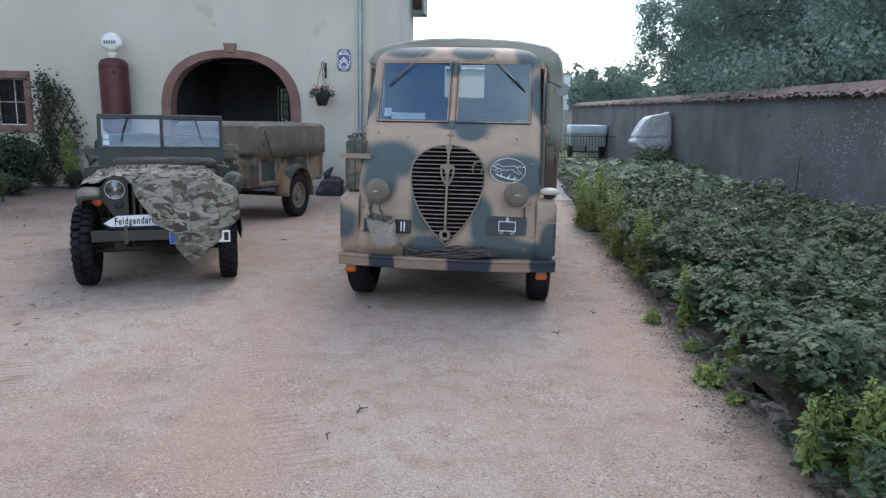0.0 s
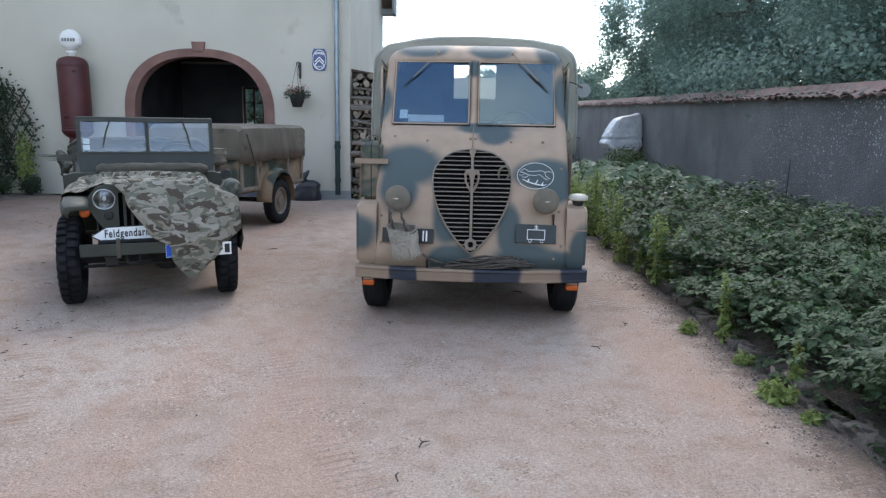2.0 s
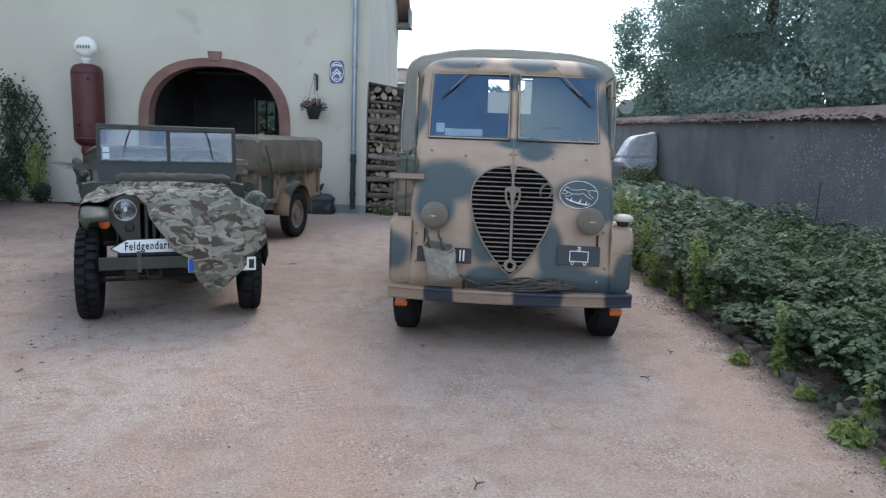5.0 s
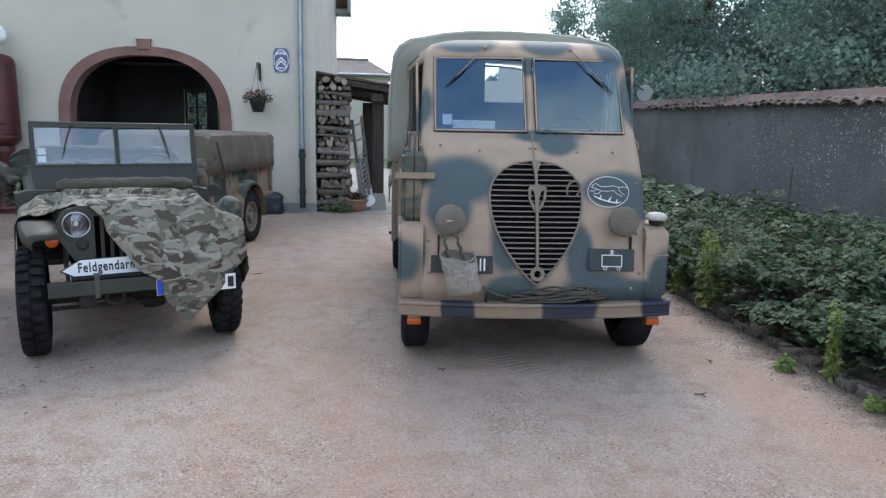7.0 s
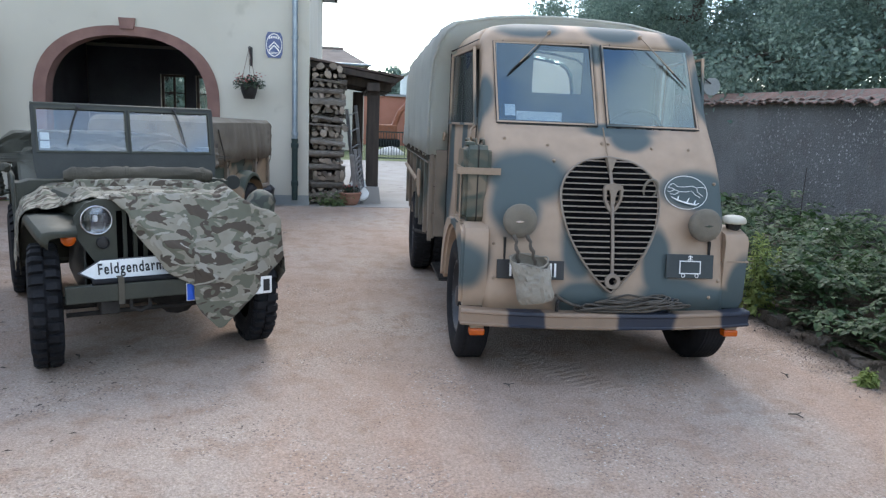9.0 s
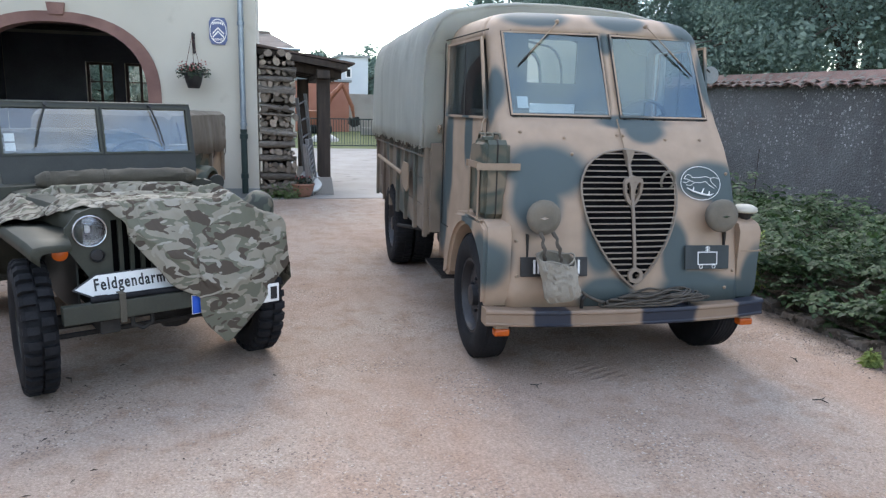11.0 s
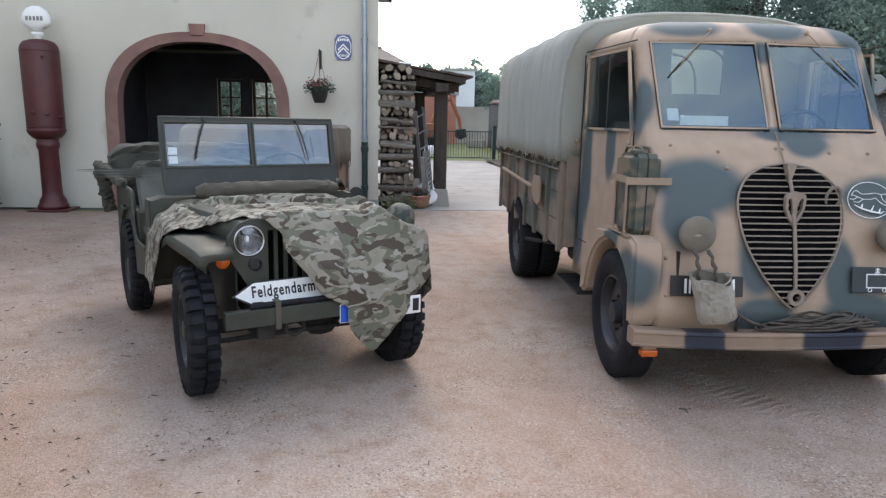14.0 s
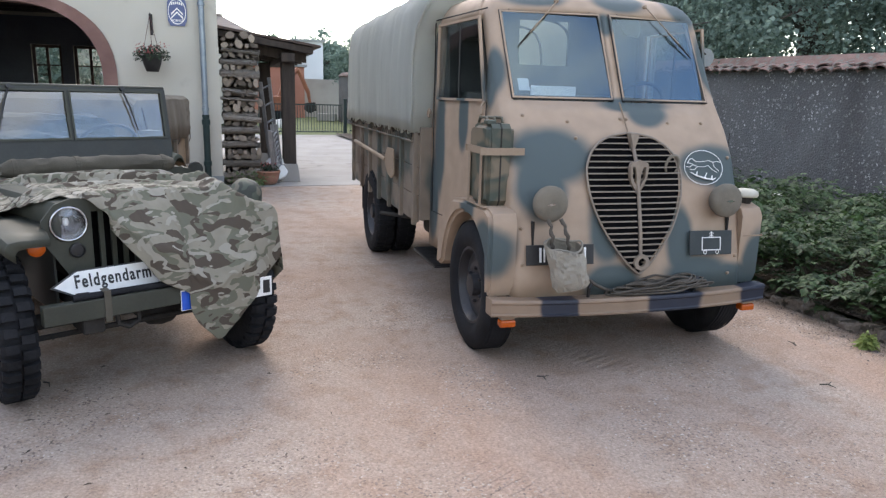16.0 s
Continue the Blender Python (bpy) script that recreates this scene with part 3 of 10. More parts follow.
# archway surround with keystone: single voussoirs
arch = thing("archway", HOUSE, "pink sandstone arch surround with a keystone", "archway", kind="structure")
inner, outer_l = arch_loop(ARCH_U, 1.255, 1.62, 1.06, 0.0, 24), arch_loop(ARCH_U, 1.45, 1.62, 1.21, 0.0, 24)
def stone(i0, i1):
    bm = bmesh.new()
    lo = [inner[i] for i in range(i0, i1 + 1)] + [outer_l[i] for i in range(i1, i0 - 1, -1)]
    prism(bm, [lo], -0.035, 0.24)
    part("stone", bm, M["sandstone"], arch)
for i0, i1 in ((0, 1), (1, 3), (3, 5), (5, 7), (7, 9), (9, 11), (11, 14), (14, 16), (16, 18), (18, 20), (20, 22), (22, 24), (24, 25), (25, 26)):
    if i1 < len(inner):
        stone(i0, i1)
bm = bmesh.new()
prism(bm, [[(-2.97, 2.78), (-2.77, 2.78), (-2.745, 2.95), (-2.995, 2.95)]], -0.07, 0.1)
part("keystone", bm, M["sandstone"], arch)


def stone_frame(hole, w, sill, name):
    (a0, b0), (a1, _), (_, b1), _ = hole
    t = thing(name, HOUSE, "window in a pink sandstone surround", "window", kind="structure")
    for nm, r_ in (("jamb", rect(a0 - w, a0 + 0.004, b0 + 0.004, b1 - 0.004)), ("jamb", rect(a1 - 0.004, a1 + w, b0 + 0.004, b1 - 0.004)), ("lintel", rect(a0 - w, a1 + w, b1 - 0.004, b1 + w * 1.05)), ("window_sill", rect(a0 - w, a1 + w, b0 - w * 0.95, b0 + 0.004))):
        bm = bmesh.new()
        (p, q), (r, _), (_, s), _ = r_
        box(bm, p, r, -0.03 if nm != "window_sill" else -0.06, 0.238, q, s, 0.006)
        part(nm, bm, M["sandstone"], t)
    return t


def casement(t, hole, v, cols, rows, fr=0.05, white=False):
    (a0, b0), (a1, _), (_, b1), _ = hole
    mat = M["white_paint"] if white else M["frame_wood"]
    bm = bmesh.new()
    for r_ in (rect(a0, a0 + fr, b0, b1), rect(a1 - fr, a1, b0, b1), rect(a0 + fr, a1 - fr, b0, b0 + fr), rect(a0 + fr, a1 - fr, b1 - fr, b1)):
        (p, q), (r, _), (_, s), _ = r_
        box(bm, p, r, v, v + 0.06, q, s, 0.004)
    for c in range(1, cols):
        x = a0 + (a1 - a0) * c / cols
        w = fr * (0.9 if cols % 2 == 0 and c == cols // 2 else 0.4)
        box(bm, x - w / 2, x + w / 2, v + 0.006, v + 0.054, b0 + fr, b1 - fr)
    for r in range(1, rows):
        z = b0 + (b1 - b0) * r / rows
        box(bm, a0 + fr, a1 - fr, v + 0.010, v + 0.05, z - fr * 0.2, z + fr * 0.2)
    part("window_frame", bm, mat, t)
    for c in range(cols):
        for r in range(rows):
            bm = bmesh.new()
            wx, hz = (a1 - a0) / cols, (b1 - b0) / rows
            box(bm, a0 + wx * c + 0.012, a0 + wx * (c + 1) - 0.012, v + 0.028, v + 0.032, b0 + hz * r + 0.012, b0 + hz * (r + 1) - 0.012)
            g = part("pane", bm, M["shade_pane"] if white else M["glass"], t)
            g.visible_shadow = False


w1 = stone_frame(win1, 0.14, True, "window_1")
casement(w1, win1, 0.24, 2, 2, 0.030, True)
# scrolled iron grille in the window
bm = bmesh.new()
for k in range(1, 6):
    x = -8.10 + 0.80 * k / 6
    rod(bm, (x, 0.09, 1.25), (x, 0.09, 2.22), 0.007, seg=6)
for zz in (1.36, 1.72, 2.08):
    box(bm, -8.10, -7.30, 0.085, 0.095, zz - 0.008, zz + 0.008)
for k in range(6):
    for cz, sg in ((1.43, 1), (2.02, -1)):
        cx = -8.03 + 0.133 * k
        tube(bm, [(cx + 0.05 * math.cos(a) * (1 - a / 14), 0.088, cz + sg * 0.05 * math.sin(a) * (1 - a / 14)) for a in [x * 0.5 for x in range(15)]], 0.006, 5)
part("window_grille", bm, M["black_iron"], w1, "scrolled black wrought-iron grille")
for nm, h in (("window_2", up_a), ("window_3", up_b)):
    w = stone_frame(h, 0.10, True, nm)
    casement(w, h, 0.16, 2, 3, 0.055, True)
for nm, h in (("window_4", BACK_WIN[0]), ("window_5", BACK_WIN[1])):
    w = thing(nm, HOUSE, "small paned garage window in dark wood", "window", kind="structure")
    casement(w, h, HD - 0.25, 2, 3, 0.06)
# dark sheets close behind the front windows, standing in for unlit rooms
bm = bmesh.new()
for h in (win1, up_a, up_b):
    (a0, b0), (a1, _), (_, b1), _ = h
    box(bm, a0 - 0.2, a1 + 0.2, 0.43, 0.45, b0 - 0.2, b1 + 0.2)
part("inner_wall", bm, M["dark_room"], house)

# downpipe
pipe = thing("downpipe", HOUSE, "zinc rainwater downpipe with green cast-iron foot", "downpipe")
bm = bmesh.new()
rod(bm, (-0.225, -0.10, 1.12), (-0.225, -0.10, 6.0), 0.045, seg=16)
part("pipe", bm, M["zinc"], pipe, smooth=True)
for z in (1.22, 2.78, 4.3):
    bm = bmesh.new()
    lathe(bm, [(0.047, -0.03), (0.056, -0.025), (0.056, 0.025), (0.047, 0.03)], 16, Matrix.Translation((-0.225, -0.10, z)))
    box(bm, -0.245, -0.225, -0.06, 0.0, z - 0.01, z + 0.01)
    part("bracket", bm, M["zinc"], pipe)
bm = bmesh.new()
lathe(bm, [(0.05, 0.10), (0.05, 0.34), (0.062, 0.35), (0.062, 0.42), (0.05, 0.43), (0.05, 0.98), (0.064, 0.99), (0.064, 1.06), (0.05, 1.07), (0.056, 1.14)], 16, Matrix.Translation((-0.225, -0.10, 0)))
part("cast_foot", bm, M["green_iron"], pipe, "dark green cast-iron lower pipe", smooth=True)

# plain wall behind the camera, added unseen to darken the low sky in reflections
bm = bmesh.new()
box(bm, -22.0, 5.7, -12.3, -12.0, -0.05, 2.7)
single("wall_south", bm, M["render_wall"], "plain unseen wall added to cut off low sky light", "wall", kind="structure")

# unseen wall added to keep western sky light off the facade's left
bm = bmesh.new()
box(bm, -13.5, -13.2, -12.0, 14.2, -0.05, 5.5)
single("wall_west", bm, M["render_wall"], "plain unseen wall added to cut off low sky light", "wall", kind="structure")

# ---- garden wall ----
def wall_top(y):
    return 1.88 + 0.012 * y


bm = bmesh.new()
g0, g1 = [], []
ys = [-12 + 53 * j / 106 for j in range(107)]
for y in ys:
    wob = 0.03 * noise.noise((0, y * 0.5, 3))
    g0.append([(5.75 + wob, y, -0.1), (5.75 + wob, y, 0.7), (5.75 + wob * 0.5, y, 1.4), (5.75 + wob, y, wall_top(y)), (6.15, y, wall_top(y)), (6.15, y, -0.1)])
sheet(bm, g0)
wall = single("wall_garden", bm, M["garden_wall"], "dark grey roughcast garden wall with pale chips", "garden wall", kind="structure")

# ---- army lorry ----
SAND, BLUEGREEN = (0.358, 0.258, 0.184), (0.060, 0.084, 0.087)
TRUCK = pose(-0.035, 5.83, 0, 0, 0, -4.0)
FRONT_BLOBS = [
    ((-0.47, 0.15, 1.22), (0.25, 0.5, 0.14)), ((-0.58, 0.1, 1.03), (0.14, 0.4, 0.18)),
    ((0.09, 0.35, 1.50), (0.25, 0.3, 0.045)), ((0.17, 0.3, 1.45), (0.145, 0.3, 0.080)),
    ((0.55, 0.1, 1.15), (0.22, 0.4, 0.13)), ((0.68, 0.1, 1.05), (0.13, 0.4, 0.12)),
    ((0.29, 0.0, 0.74), (0.095, 0.4, 0.22)), ((0.40, 0.0, 0.52), (0.22, 0.4, 0.11)), ((0.66, 0.0, 0.47), (0.26, 0.4, 0.10)), ((0.86, 0.1, 0.58), (0.09, 0.3, 0.20)),
    ((-0.20, 0.0, 0.80), (0.11, 0.4, 0.20)), ((-0.18, 0.0, 0.50), (0.18, 0.3, 0.12)),
    ((-0.87, 0.12, 0.70), (0.16, 0.18, 0.15)), ((-0.9, 0.42, 0.90), (0.1, 0.13, 0.14)),
    ((-0.42, 0.75, 2.14), (0.22, 0.30, 0.08)), ((0.12, 0.7, 2.13), (0.19, 0.25, 0.09)), ((0.62, 0.8, 2.10), (0.12, 0.25, 0.13)),
    ((-0.74, 0.50, 1.66), (0.08, 0.10, 0.22)), ((0.74, 0.52, 1.72), (0.08, 0.12, 0.30)), ((0.0, 0.5, 1.98), (0.06, 0.2, 0.08)),
    ((-0.83, 1.30, 1.20), (0.12, 0.10, 0.34)), ((-0.83, 1.40, 0.85), (0.12, 0.09, 0.30)), ((-0.78, 0.90, 1.40), (0.12, 0.08, 0.22)), ((-0.83, 1.46, 1.85), (0.12, 0.06, 0.3)),
    ((0.78, 1.0, 1.2), (0.12, 0.2, 0.45)),
]
M["truck_paint"] = camo("sand_and_blue_green_paint", SAND, [(BLUEGREEN, 0, 0)], 1.0, 0.62, blobs=FRONT_BLOBS, blob_soft=0.26, dust=0.09)
M["bumper_paint"] = camo("banded_bumper_paint", (0.25, 0.175, 0.122), [((0.018, 0.023, 0.038), 0, 0)], 1.0, 0.55, blobs=[((-0.515, 0, 0.4), (0.115, 1, 1)), ((0.22, 0, 0.4), (0.17, 1, 1)), ((0.86, 0, 0.4), (0.16, 1, 1))], blob_soft=0.10)
M["bed_paint"] = camo("sand_green_brown_paint", (0.20, 0.158, 0.12), [((0.080, 0.088, 0.074), 0.52, 3.1), ((0.115, 0.082, 0.060), 0.58, 7.7)], 2.6, 0.75, 0.05)
M["can_paint"] = camo("jerrycan_paint", (0.16, 0.125, 0.085), [((0.050, 0.062, 0.048), 0.52, 1.3), ((0.095, 0.085, 0.058), 0.56, 5.2)], 6.0, 0.6, 0.05)
M["sand_plain"] = surface("sand_paint", (0.26, 0.187, 0.13), (0.31, 0.226, 0.158), 0.6, 5, 60, 0.06)
def let_through(mt, share, tint):
    """Thin cloth: a share of the light passes through and spreads on the other side."""
    n, l = mt.node_tree.nodes, mt.node_tree.links
    tl, mx = n.new("ShaderNodeBsdfTranslucent"), n.new("ShaderNodeMixShader")
    tl.inputs["Color"].default_value = rgb(tint)
    mx.inputs["Fac"].default_value = share
    l.new(n["Principled BSDF"].outputs["BSDF"], mx.inputs[1])
    l.new(tl.outputs["BSDF"], mx.inputs[2])
    l.new(mx.outputs["Shader"], n["Material Output"].inputs["Surface"])
    return mt


M["canvas"] = let_through(surface("grey_green_canvas", (0.36, 0.375, 0.36), (0.48, 0.495, 0.475), 0.9, 2.5, 220, 0.5, spots=((0.295, 0.31, 0.295), 3.0, 0.62), stretch=(1, 2.5, 0.5), bumpdist=0.004), 0.42, (0.92, 0.90, 0.78))
M["grille_paint"] = surface("khaki_grille_paint", (0.20, 0.158, 0.122), (0.27, 0.218, 0.172), 0.6, 6, 60, 0.06)
M["rubber"] = surface("tyre_rubber", (0.009, 0.0095, 0.011), (0.020, 0.021, 0.024), 0.8, 6, 90, 0.25, spec=0.2)
M["wheel_dark"] = surface("dark_wheel_paint", (0.016, 0.017, 0.02), (0.03, 0.03, 0.034), 0.45, 6, 50, 0.05)
M["chassis"] = surface("dirty_chassis", (0.012, 0.011, 0.010), (0.03, 0.027, 0.024), 0.85, 8, 50, 0.2)
M["orange"] = surface("orange_lens", (0.44, 0.075, 0.006), (0.52, 0.10, 0.010), 0.25, 8, 60, 0.02)
M["khaki_cloth"] = surface("khaki_cloth", (0.13, 0.115, 0.09), (0.19, 0.165, 0.13), 0.95, 9, 240, 0.5, bumpdist=0.004)
M["bag_cloth"] = surface("linen_bag", (0.20, 0.178, 0.142), (0.32, 0.288, 0.238), 0.95, 7, 220, 0.5, bumpdist=0.004)
M["rope"] = surface("old_rope", (0.055, 0.048, 0.04), (0.11, 0.095, 0.078), 0.95, 20, 200, 0.5)
M["sign_dark"] = surface("slate_sign_paint", (0.026, 0.034, 0.036), (0.038, 0.047, 0.048), 0.55, 8, 60, 0.05)
M["chrome"] = surface("worn_chrome", (0.55, 0.55, 0.55), (0.7, 0.7, 0.7), 0.2, 8, 60, 0.03, 1.0)
M["cab_inside"] = surface("cab_lining", (0.07, 0.068, 0.064), (0.11, 0.105, 0.098), 0.9, 5, 60, 0.1)
M["seat_cloth"] = surface("seat_cloth", (0.16, 0.15, 0.125), (0.22, 0.21, 0.18), 0.9, 5, 160, 0.2)
M["paper"] = surface("printed_paper", (0.62, 0.66, 0.68), (0.74, 0.76, 0.77), 0.8, 8, 60, 0.02)

truck = thing("army_truck", TRUCK, "vintage cab-over army lorry in sand and blue-green camouflage with canvas cover", "truck")
YF = [(0.42, -0.055), (0.55, -0.04), (0.8, 0.0), (1.0, 0.05), (1.2, 0.115), (1.35, 0.195), (1.5, 0.305), (1.52, 0.32), (2.04, 0.57), (2.10, 0.615), (2.15, 0.68), (2.18, 0.78), (2.20, 0.95)]
WZ = [(0.42, 0.755), (1.0, 0.755), (1.5, 0.745), (2.04, 0.725), (2.10, 0.70), (2.15, 0.64), (2.18, 0.54), (2.20, 0.40)]


def front_y(x, z):
    return lerp_tab(YF, z) + lerp_tab([(0.4, 0.03), (1.5, 0.055), (2.04, 0.10), (2.2, 0.12)], z) * (abs(x) / 0.7) ** 2


def flare(y):
    """The cab widens towards its rear."""
    return 0.075 * min(1.0, max(0.0, (y - 0.5) / 0.98))


def cab_shell():
    zs = [0.44, 0.55, 0.70, 0.85, 1.0, 1.1, 1.2, 1.28, 1.36, 1.44, 1.515, 1.60, 1.70, 1.80, 1.90, 2.00, 2.045, 2.08, 2.11, 2.14, 2.165, 2.185, 2.198]
    front = [-0.66, -0.58, -0.48, -0.38, -0.28, -0.18, -0.09, -0.028, 0.028, 0.09, 0.18, 0.28, 0.38, 0.48, 0.58, 0.66]
    grid = []
    for z in zs:
        w, yf = lerp_tab(WZ, z), lerp_tab(YF, z)
        sc = w / 0.755
        row = []
        side_y = [1.48, 1.33, 0.95, 0.75, 0.56]
        ye = front_y(0.66 * sc, z)
        for y in side_y:
            row.append((-w - flare(y), max(y, ye + 0.10), z))
        cx, cy, r = -w + 0.075, ye + 0.06, 0.075
        for a in (15, 40, 65):
            row.append((cx - r * math.cos(radians(a)), cy - 0.06 * math.sin(radians(a)), z))
        for x in front:
            row.append((x * sc, front_y(x * sc, z), z))
        right = [(-p[0], p[1], p[2]) for p in row[:8]]
        grid.append(row + right[::-1])
    nc = len(grid[0])

    def hole(i, j):
        z0, z1 = zs[i], zs[i + 1]
        k = min(j, nc - 2 - j)
        if 8 <= k and j != nc // 2 - 1 and 1.51 < z0 and z1 < 2.05:
            return True
        if 1 <= k <= 3 and 1.51 < z0 and z1 < 2.01:
            return True
        return False
    bm = bmesh.new()
    vs = sheet(bm, grid, hole)
    # crown of the roof
    top = vs[-1]
    h = nc // 2
    for a in range(h - 1):
        bm.faces.new((top[a], top[a + 1], top[nc - 2 - a], top[nc - 1 - a]))
    bmesh.ops.recalc_face_normals(bm, faces=bm.faces)
    ob = part("cab", bm, [M["truck_paint"], M["cab_inside"]], truck, smooth=True)
    solid(ob, 0.022)
    return ob


cab = cab_shell()
# rear wall of the cab with its window
bm = bmesh.new()
prism(bm, [[(-0.81, 0.6), (0.81, 0.6), (0.80, 1.95), (0.66, 2.16), (-0.66, 2.16), (-0.80, 1.95)], rect(-0.195, 0.20, 1.765, 2.08)], 1.44, 1.465)
part("cab_rear_wall", bm, M["cab_inside"], truck)
bm = bmesh.new()
box(bm, -0.193, 0.198, 1.452, 1.456, 1.767, 2.078)
rw_ = part("rear_pane", bm, M["clear_glass"], truck, "dusty rear cab window")
rw_.visible_shadow = False
bm = bmesh.new()
box(bm, -0.72, 0.72, 0.35, 1.385, 0.62, 0.66)
part("cab_floor", bm, M["chassis"], truck)
bm = bmesh.new()
box(bm, -0.66, 0.66, 0.85, 1.30, 1.0, 1.16, 0.03)
box(bm, -0.66, 0.66, 1.20, 1.38, 1.17, 1.56, 0.03)
part("bench_seat", bm, M["seat_cloth"], truck, "worn grey bench seat")
bm = bmesh.new()
box(bm, -0.68, 0.68, 0.42, 0.56, 1.36, 1.485, 0.015)
part("dashboard", bm, M["cab_inside"], truck)
# steering wheel
sw = Matrix.Translation((0.34, 0.70, 1.47)) @ Euler((radians(-58), 0, 0)).to_matrix().to_4x4()
bm = bmesh.new()
tube(bm, [sw @ Vector((0.20 * math.cos(a), 0.20 * math.sin(a), 0)) for a in [2 * math.pi * k / 28 for k in range(28)]], 0.013, 8, True)
for a in (90, 210, 330):
    rod(bm, sw @ Vector((0, 0, -0.01)), sw @ Vector((0.2 * math.cos(radians(a)), 0.2 * math.sin(radians(a)), 0)), 0.008, seg=6)
rod(bm, sw @ Vector((0, 0, 0.02)), sw @ Vector((0, 0, -0.5)), 0.02)
part("steering_wheel", bm, M["black_paint"], truck, smooth=True)


def screen(x0, x1):
    """One windscreen half: frame set proud of the cab, with its pane."""
    z0, z1 = 1.525, 2.035
    c = [Vector((x, front_y(x, z), z)) for x, z in ((x0, z0), (x1, z0), (x1, z1), (x0, z1))]
    nrm = (c[1] - c[0]).cross(c[3] - c[0]).normalized()
    if nrm.y > 0:
        nrm = -nrm
    mid = sum(c, Vector()) / 4
    f = part("windscreen", bmesh.new(), M["truck_paint"], truck, "glazed windscreen half in a sand-painted frame")
    bm = bmesh.new()
    for a, b in ((0, 1), (1, 2), (2, 3), (3, 0)):
        p, q = c[a], c[b]
        ip, iq = p + (mid - p).normalized() * 0.015, q + (mid - q).normalized() * 0.015
        lo = [v + nrm * 0.002 for v in (p, q, iq, ip)]
        hi = [v + nrm * 0.009 for v in (p, q, iq, ip)]
        A, B = [bm.verts.new(v) for v in lo], [bm.verts.new(v) for v in hi]
        bm.faces.new(B)
        for k in range(4):
            bm.faces.new((A[k], A[(k + 1) % 4], B[(k + 1) % 4], B[k]))
    bmesh.ops.recalc_face_normals(bm, faces=bm.faces)
    bm.to_mesh(f.data)
    bm.free()
    bm = bmesh.new()
    tube(bm, [v - (mid - v).normalized() * 0.003 + nrm * 0.003 for v in c], 0.0045, 6, True)
    part("rubber_seal", bm, M["black_paint"], f, "thin dark rubber seal round the frame")
    bm = bmesh.new()
    tube(bm, [v + (mid - v).normalized() * 0.0165 + nrm * 0.004 for v in c], 0.0035, 6, True)
    part("rubber_seal", bm, M["black_paint"], f)
    bm = bmesh.new()
    flat = (c[2] - c[0]).cross(c[3] - c[1]).normalized()
    g = [v + (mid - v).normalized() * 0.02 + nrm * 0.004 for v in c]
    g = [v - flat * (v - mid - nrm * 0.004).dot(flat) for v in g]
    A, B = [bm.verts.new(v) for v in g], [bm.verts.new(v - nrm * 0.005) for v in g]
    bm.faces.new(A)
    bm.faces.new(B[::-1])
    for k in range(4):
        bm.faces.new((A[k], B[k], B[(k + 1) % 4], A[(k + 1) % 4]))
    bmesh.ops.recalc_face_normals(bm, faces=bm.faces)
    for k_, f_ in enumerate(sorted(bm.faces, key=lambda q: q.calc_center_median().y - 0.5 * q.calc_center_median().z)):
        f_.material_index = 0 if f_.normal.dot(nrm) > 0.9 and f_.calc_center_median().dot(nrm) > (mid + nrm * 0.0015).dot(nrm) else 1
    pane = part("pane", bm, [M["screen_glass"], M["clear_glass"]], f)
    pane.visible_shadow = False
    for k in range(5):
        for e, (a, b) in enumerate(((0, 1), (3, 2))):
            p = c[a].lerp(c[b], (k + 0.5) / 5) + nrm * 0.004 - (mid - c[a].lerp(c[b], 0.5)).normalized() * 0.010
            bm = bmesh.new()
            lathe(bm, [(0.0045, 0), (0.003, 0.003)], 6, aim(p, p + nrm))
            part("rivet", bm, M["chassis"], f)
    return c, nrm


cl_, nl_ = screen(-0.655, -0.032)
cr_, nr_ = screen(0.032, 0.655)
# wipers
for px, tx, tz in ((-0.30, -0.575, 1.83), (0.31, 0.60, 1.80)):
    w = part("wiper", bmesh.new(), M["sand_plain"], truck)
    bm = bmesh.new()
    p0 = Vector((px, front_y(px, 2.10) - 0.012, 2.105))
    p2 = Vector((tx, front_y(tx, tz) - 0.016, tz))
    lathe(bm, [(0.014, 0), (0.013, 0.016), (0.007, 0.022)], 10, aim(p0, p0 + Vector((0, -1, 0.3))))
    mid_ = p0.lerp(p2, 0.72) + Vector((0, -0.012, 0))
    tube(bm, [p0 + Vector((0, -0.018, 0)), p0.lerp(mid_, 0.5) + Vector((0, -0.008, 0)), mid_], 0.0038, 6)
    bm.to_mesh(w.data)
    bm.free()
    bm = bmesh.new()
    q0, q1 = p0.lerp(p2, 0.48) + Vector((0.002, -0.004, 0)), p2
    tube(bm, [q0, q0.lerp(q1, 0.5), q1], [0.004, 0.0065, 0.004], 6)
    part("blade", bm, M["chassis"], w, "dark wiper blade")
# papers behind the windscreen
bm = bmesh.new()
for x0, x1, z0, z1 in ((-0.60, -0.535, 1.57, 1.64),):
    vs = [(x, front_y(x, z) + 0.02, z) for x, z in ((x0, z0), (x1, z0), (x1, z1), (x0, z1))]
    A = [bm.verts.new(v) for v in vs]
    B = [bm.verts.new((v[0], v[1] + 0.002, v[2])) for v in vs]
    bm.faces.new(A)
    bm.faces.new(B[::-1])
    for k in range(4):
        bm.faces.new((A[k], B[k], B[(k + 1) % 4], A[(k + 1) % 4]))
part("sticker", bm, M["paper"], truck, "small pale inspection sticker")
bm = bmesh.new()
box(bm, -0.53, -0.24, 0.40, 0.404, 1.545, 1.60, m=None)
card = part("card", bm, M["paper"], truck, "white paper card on the dashboard")

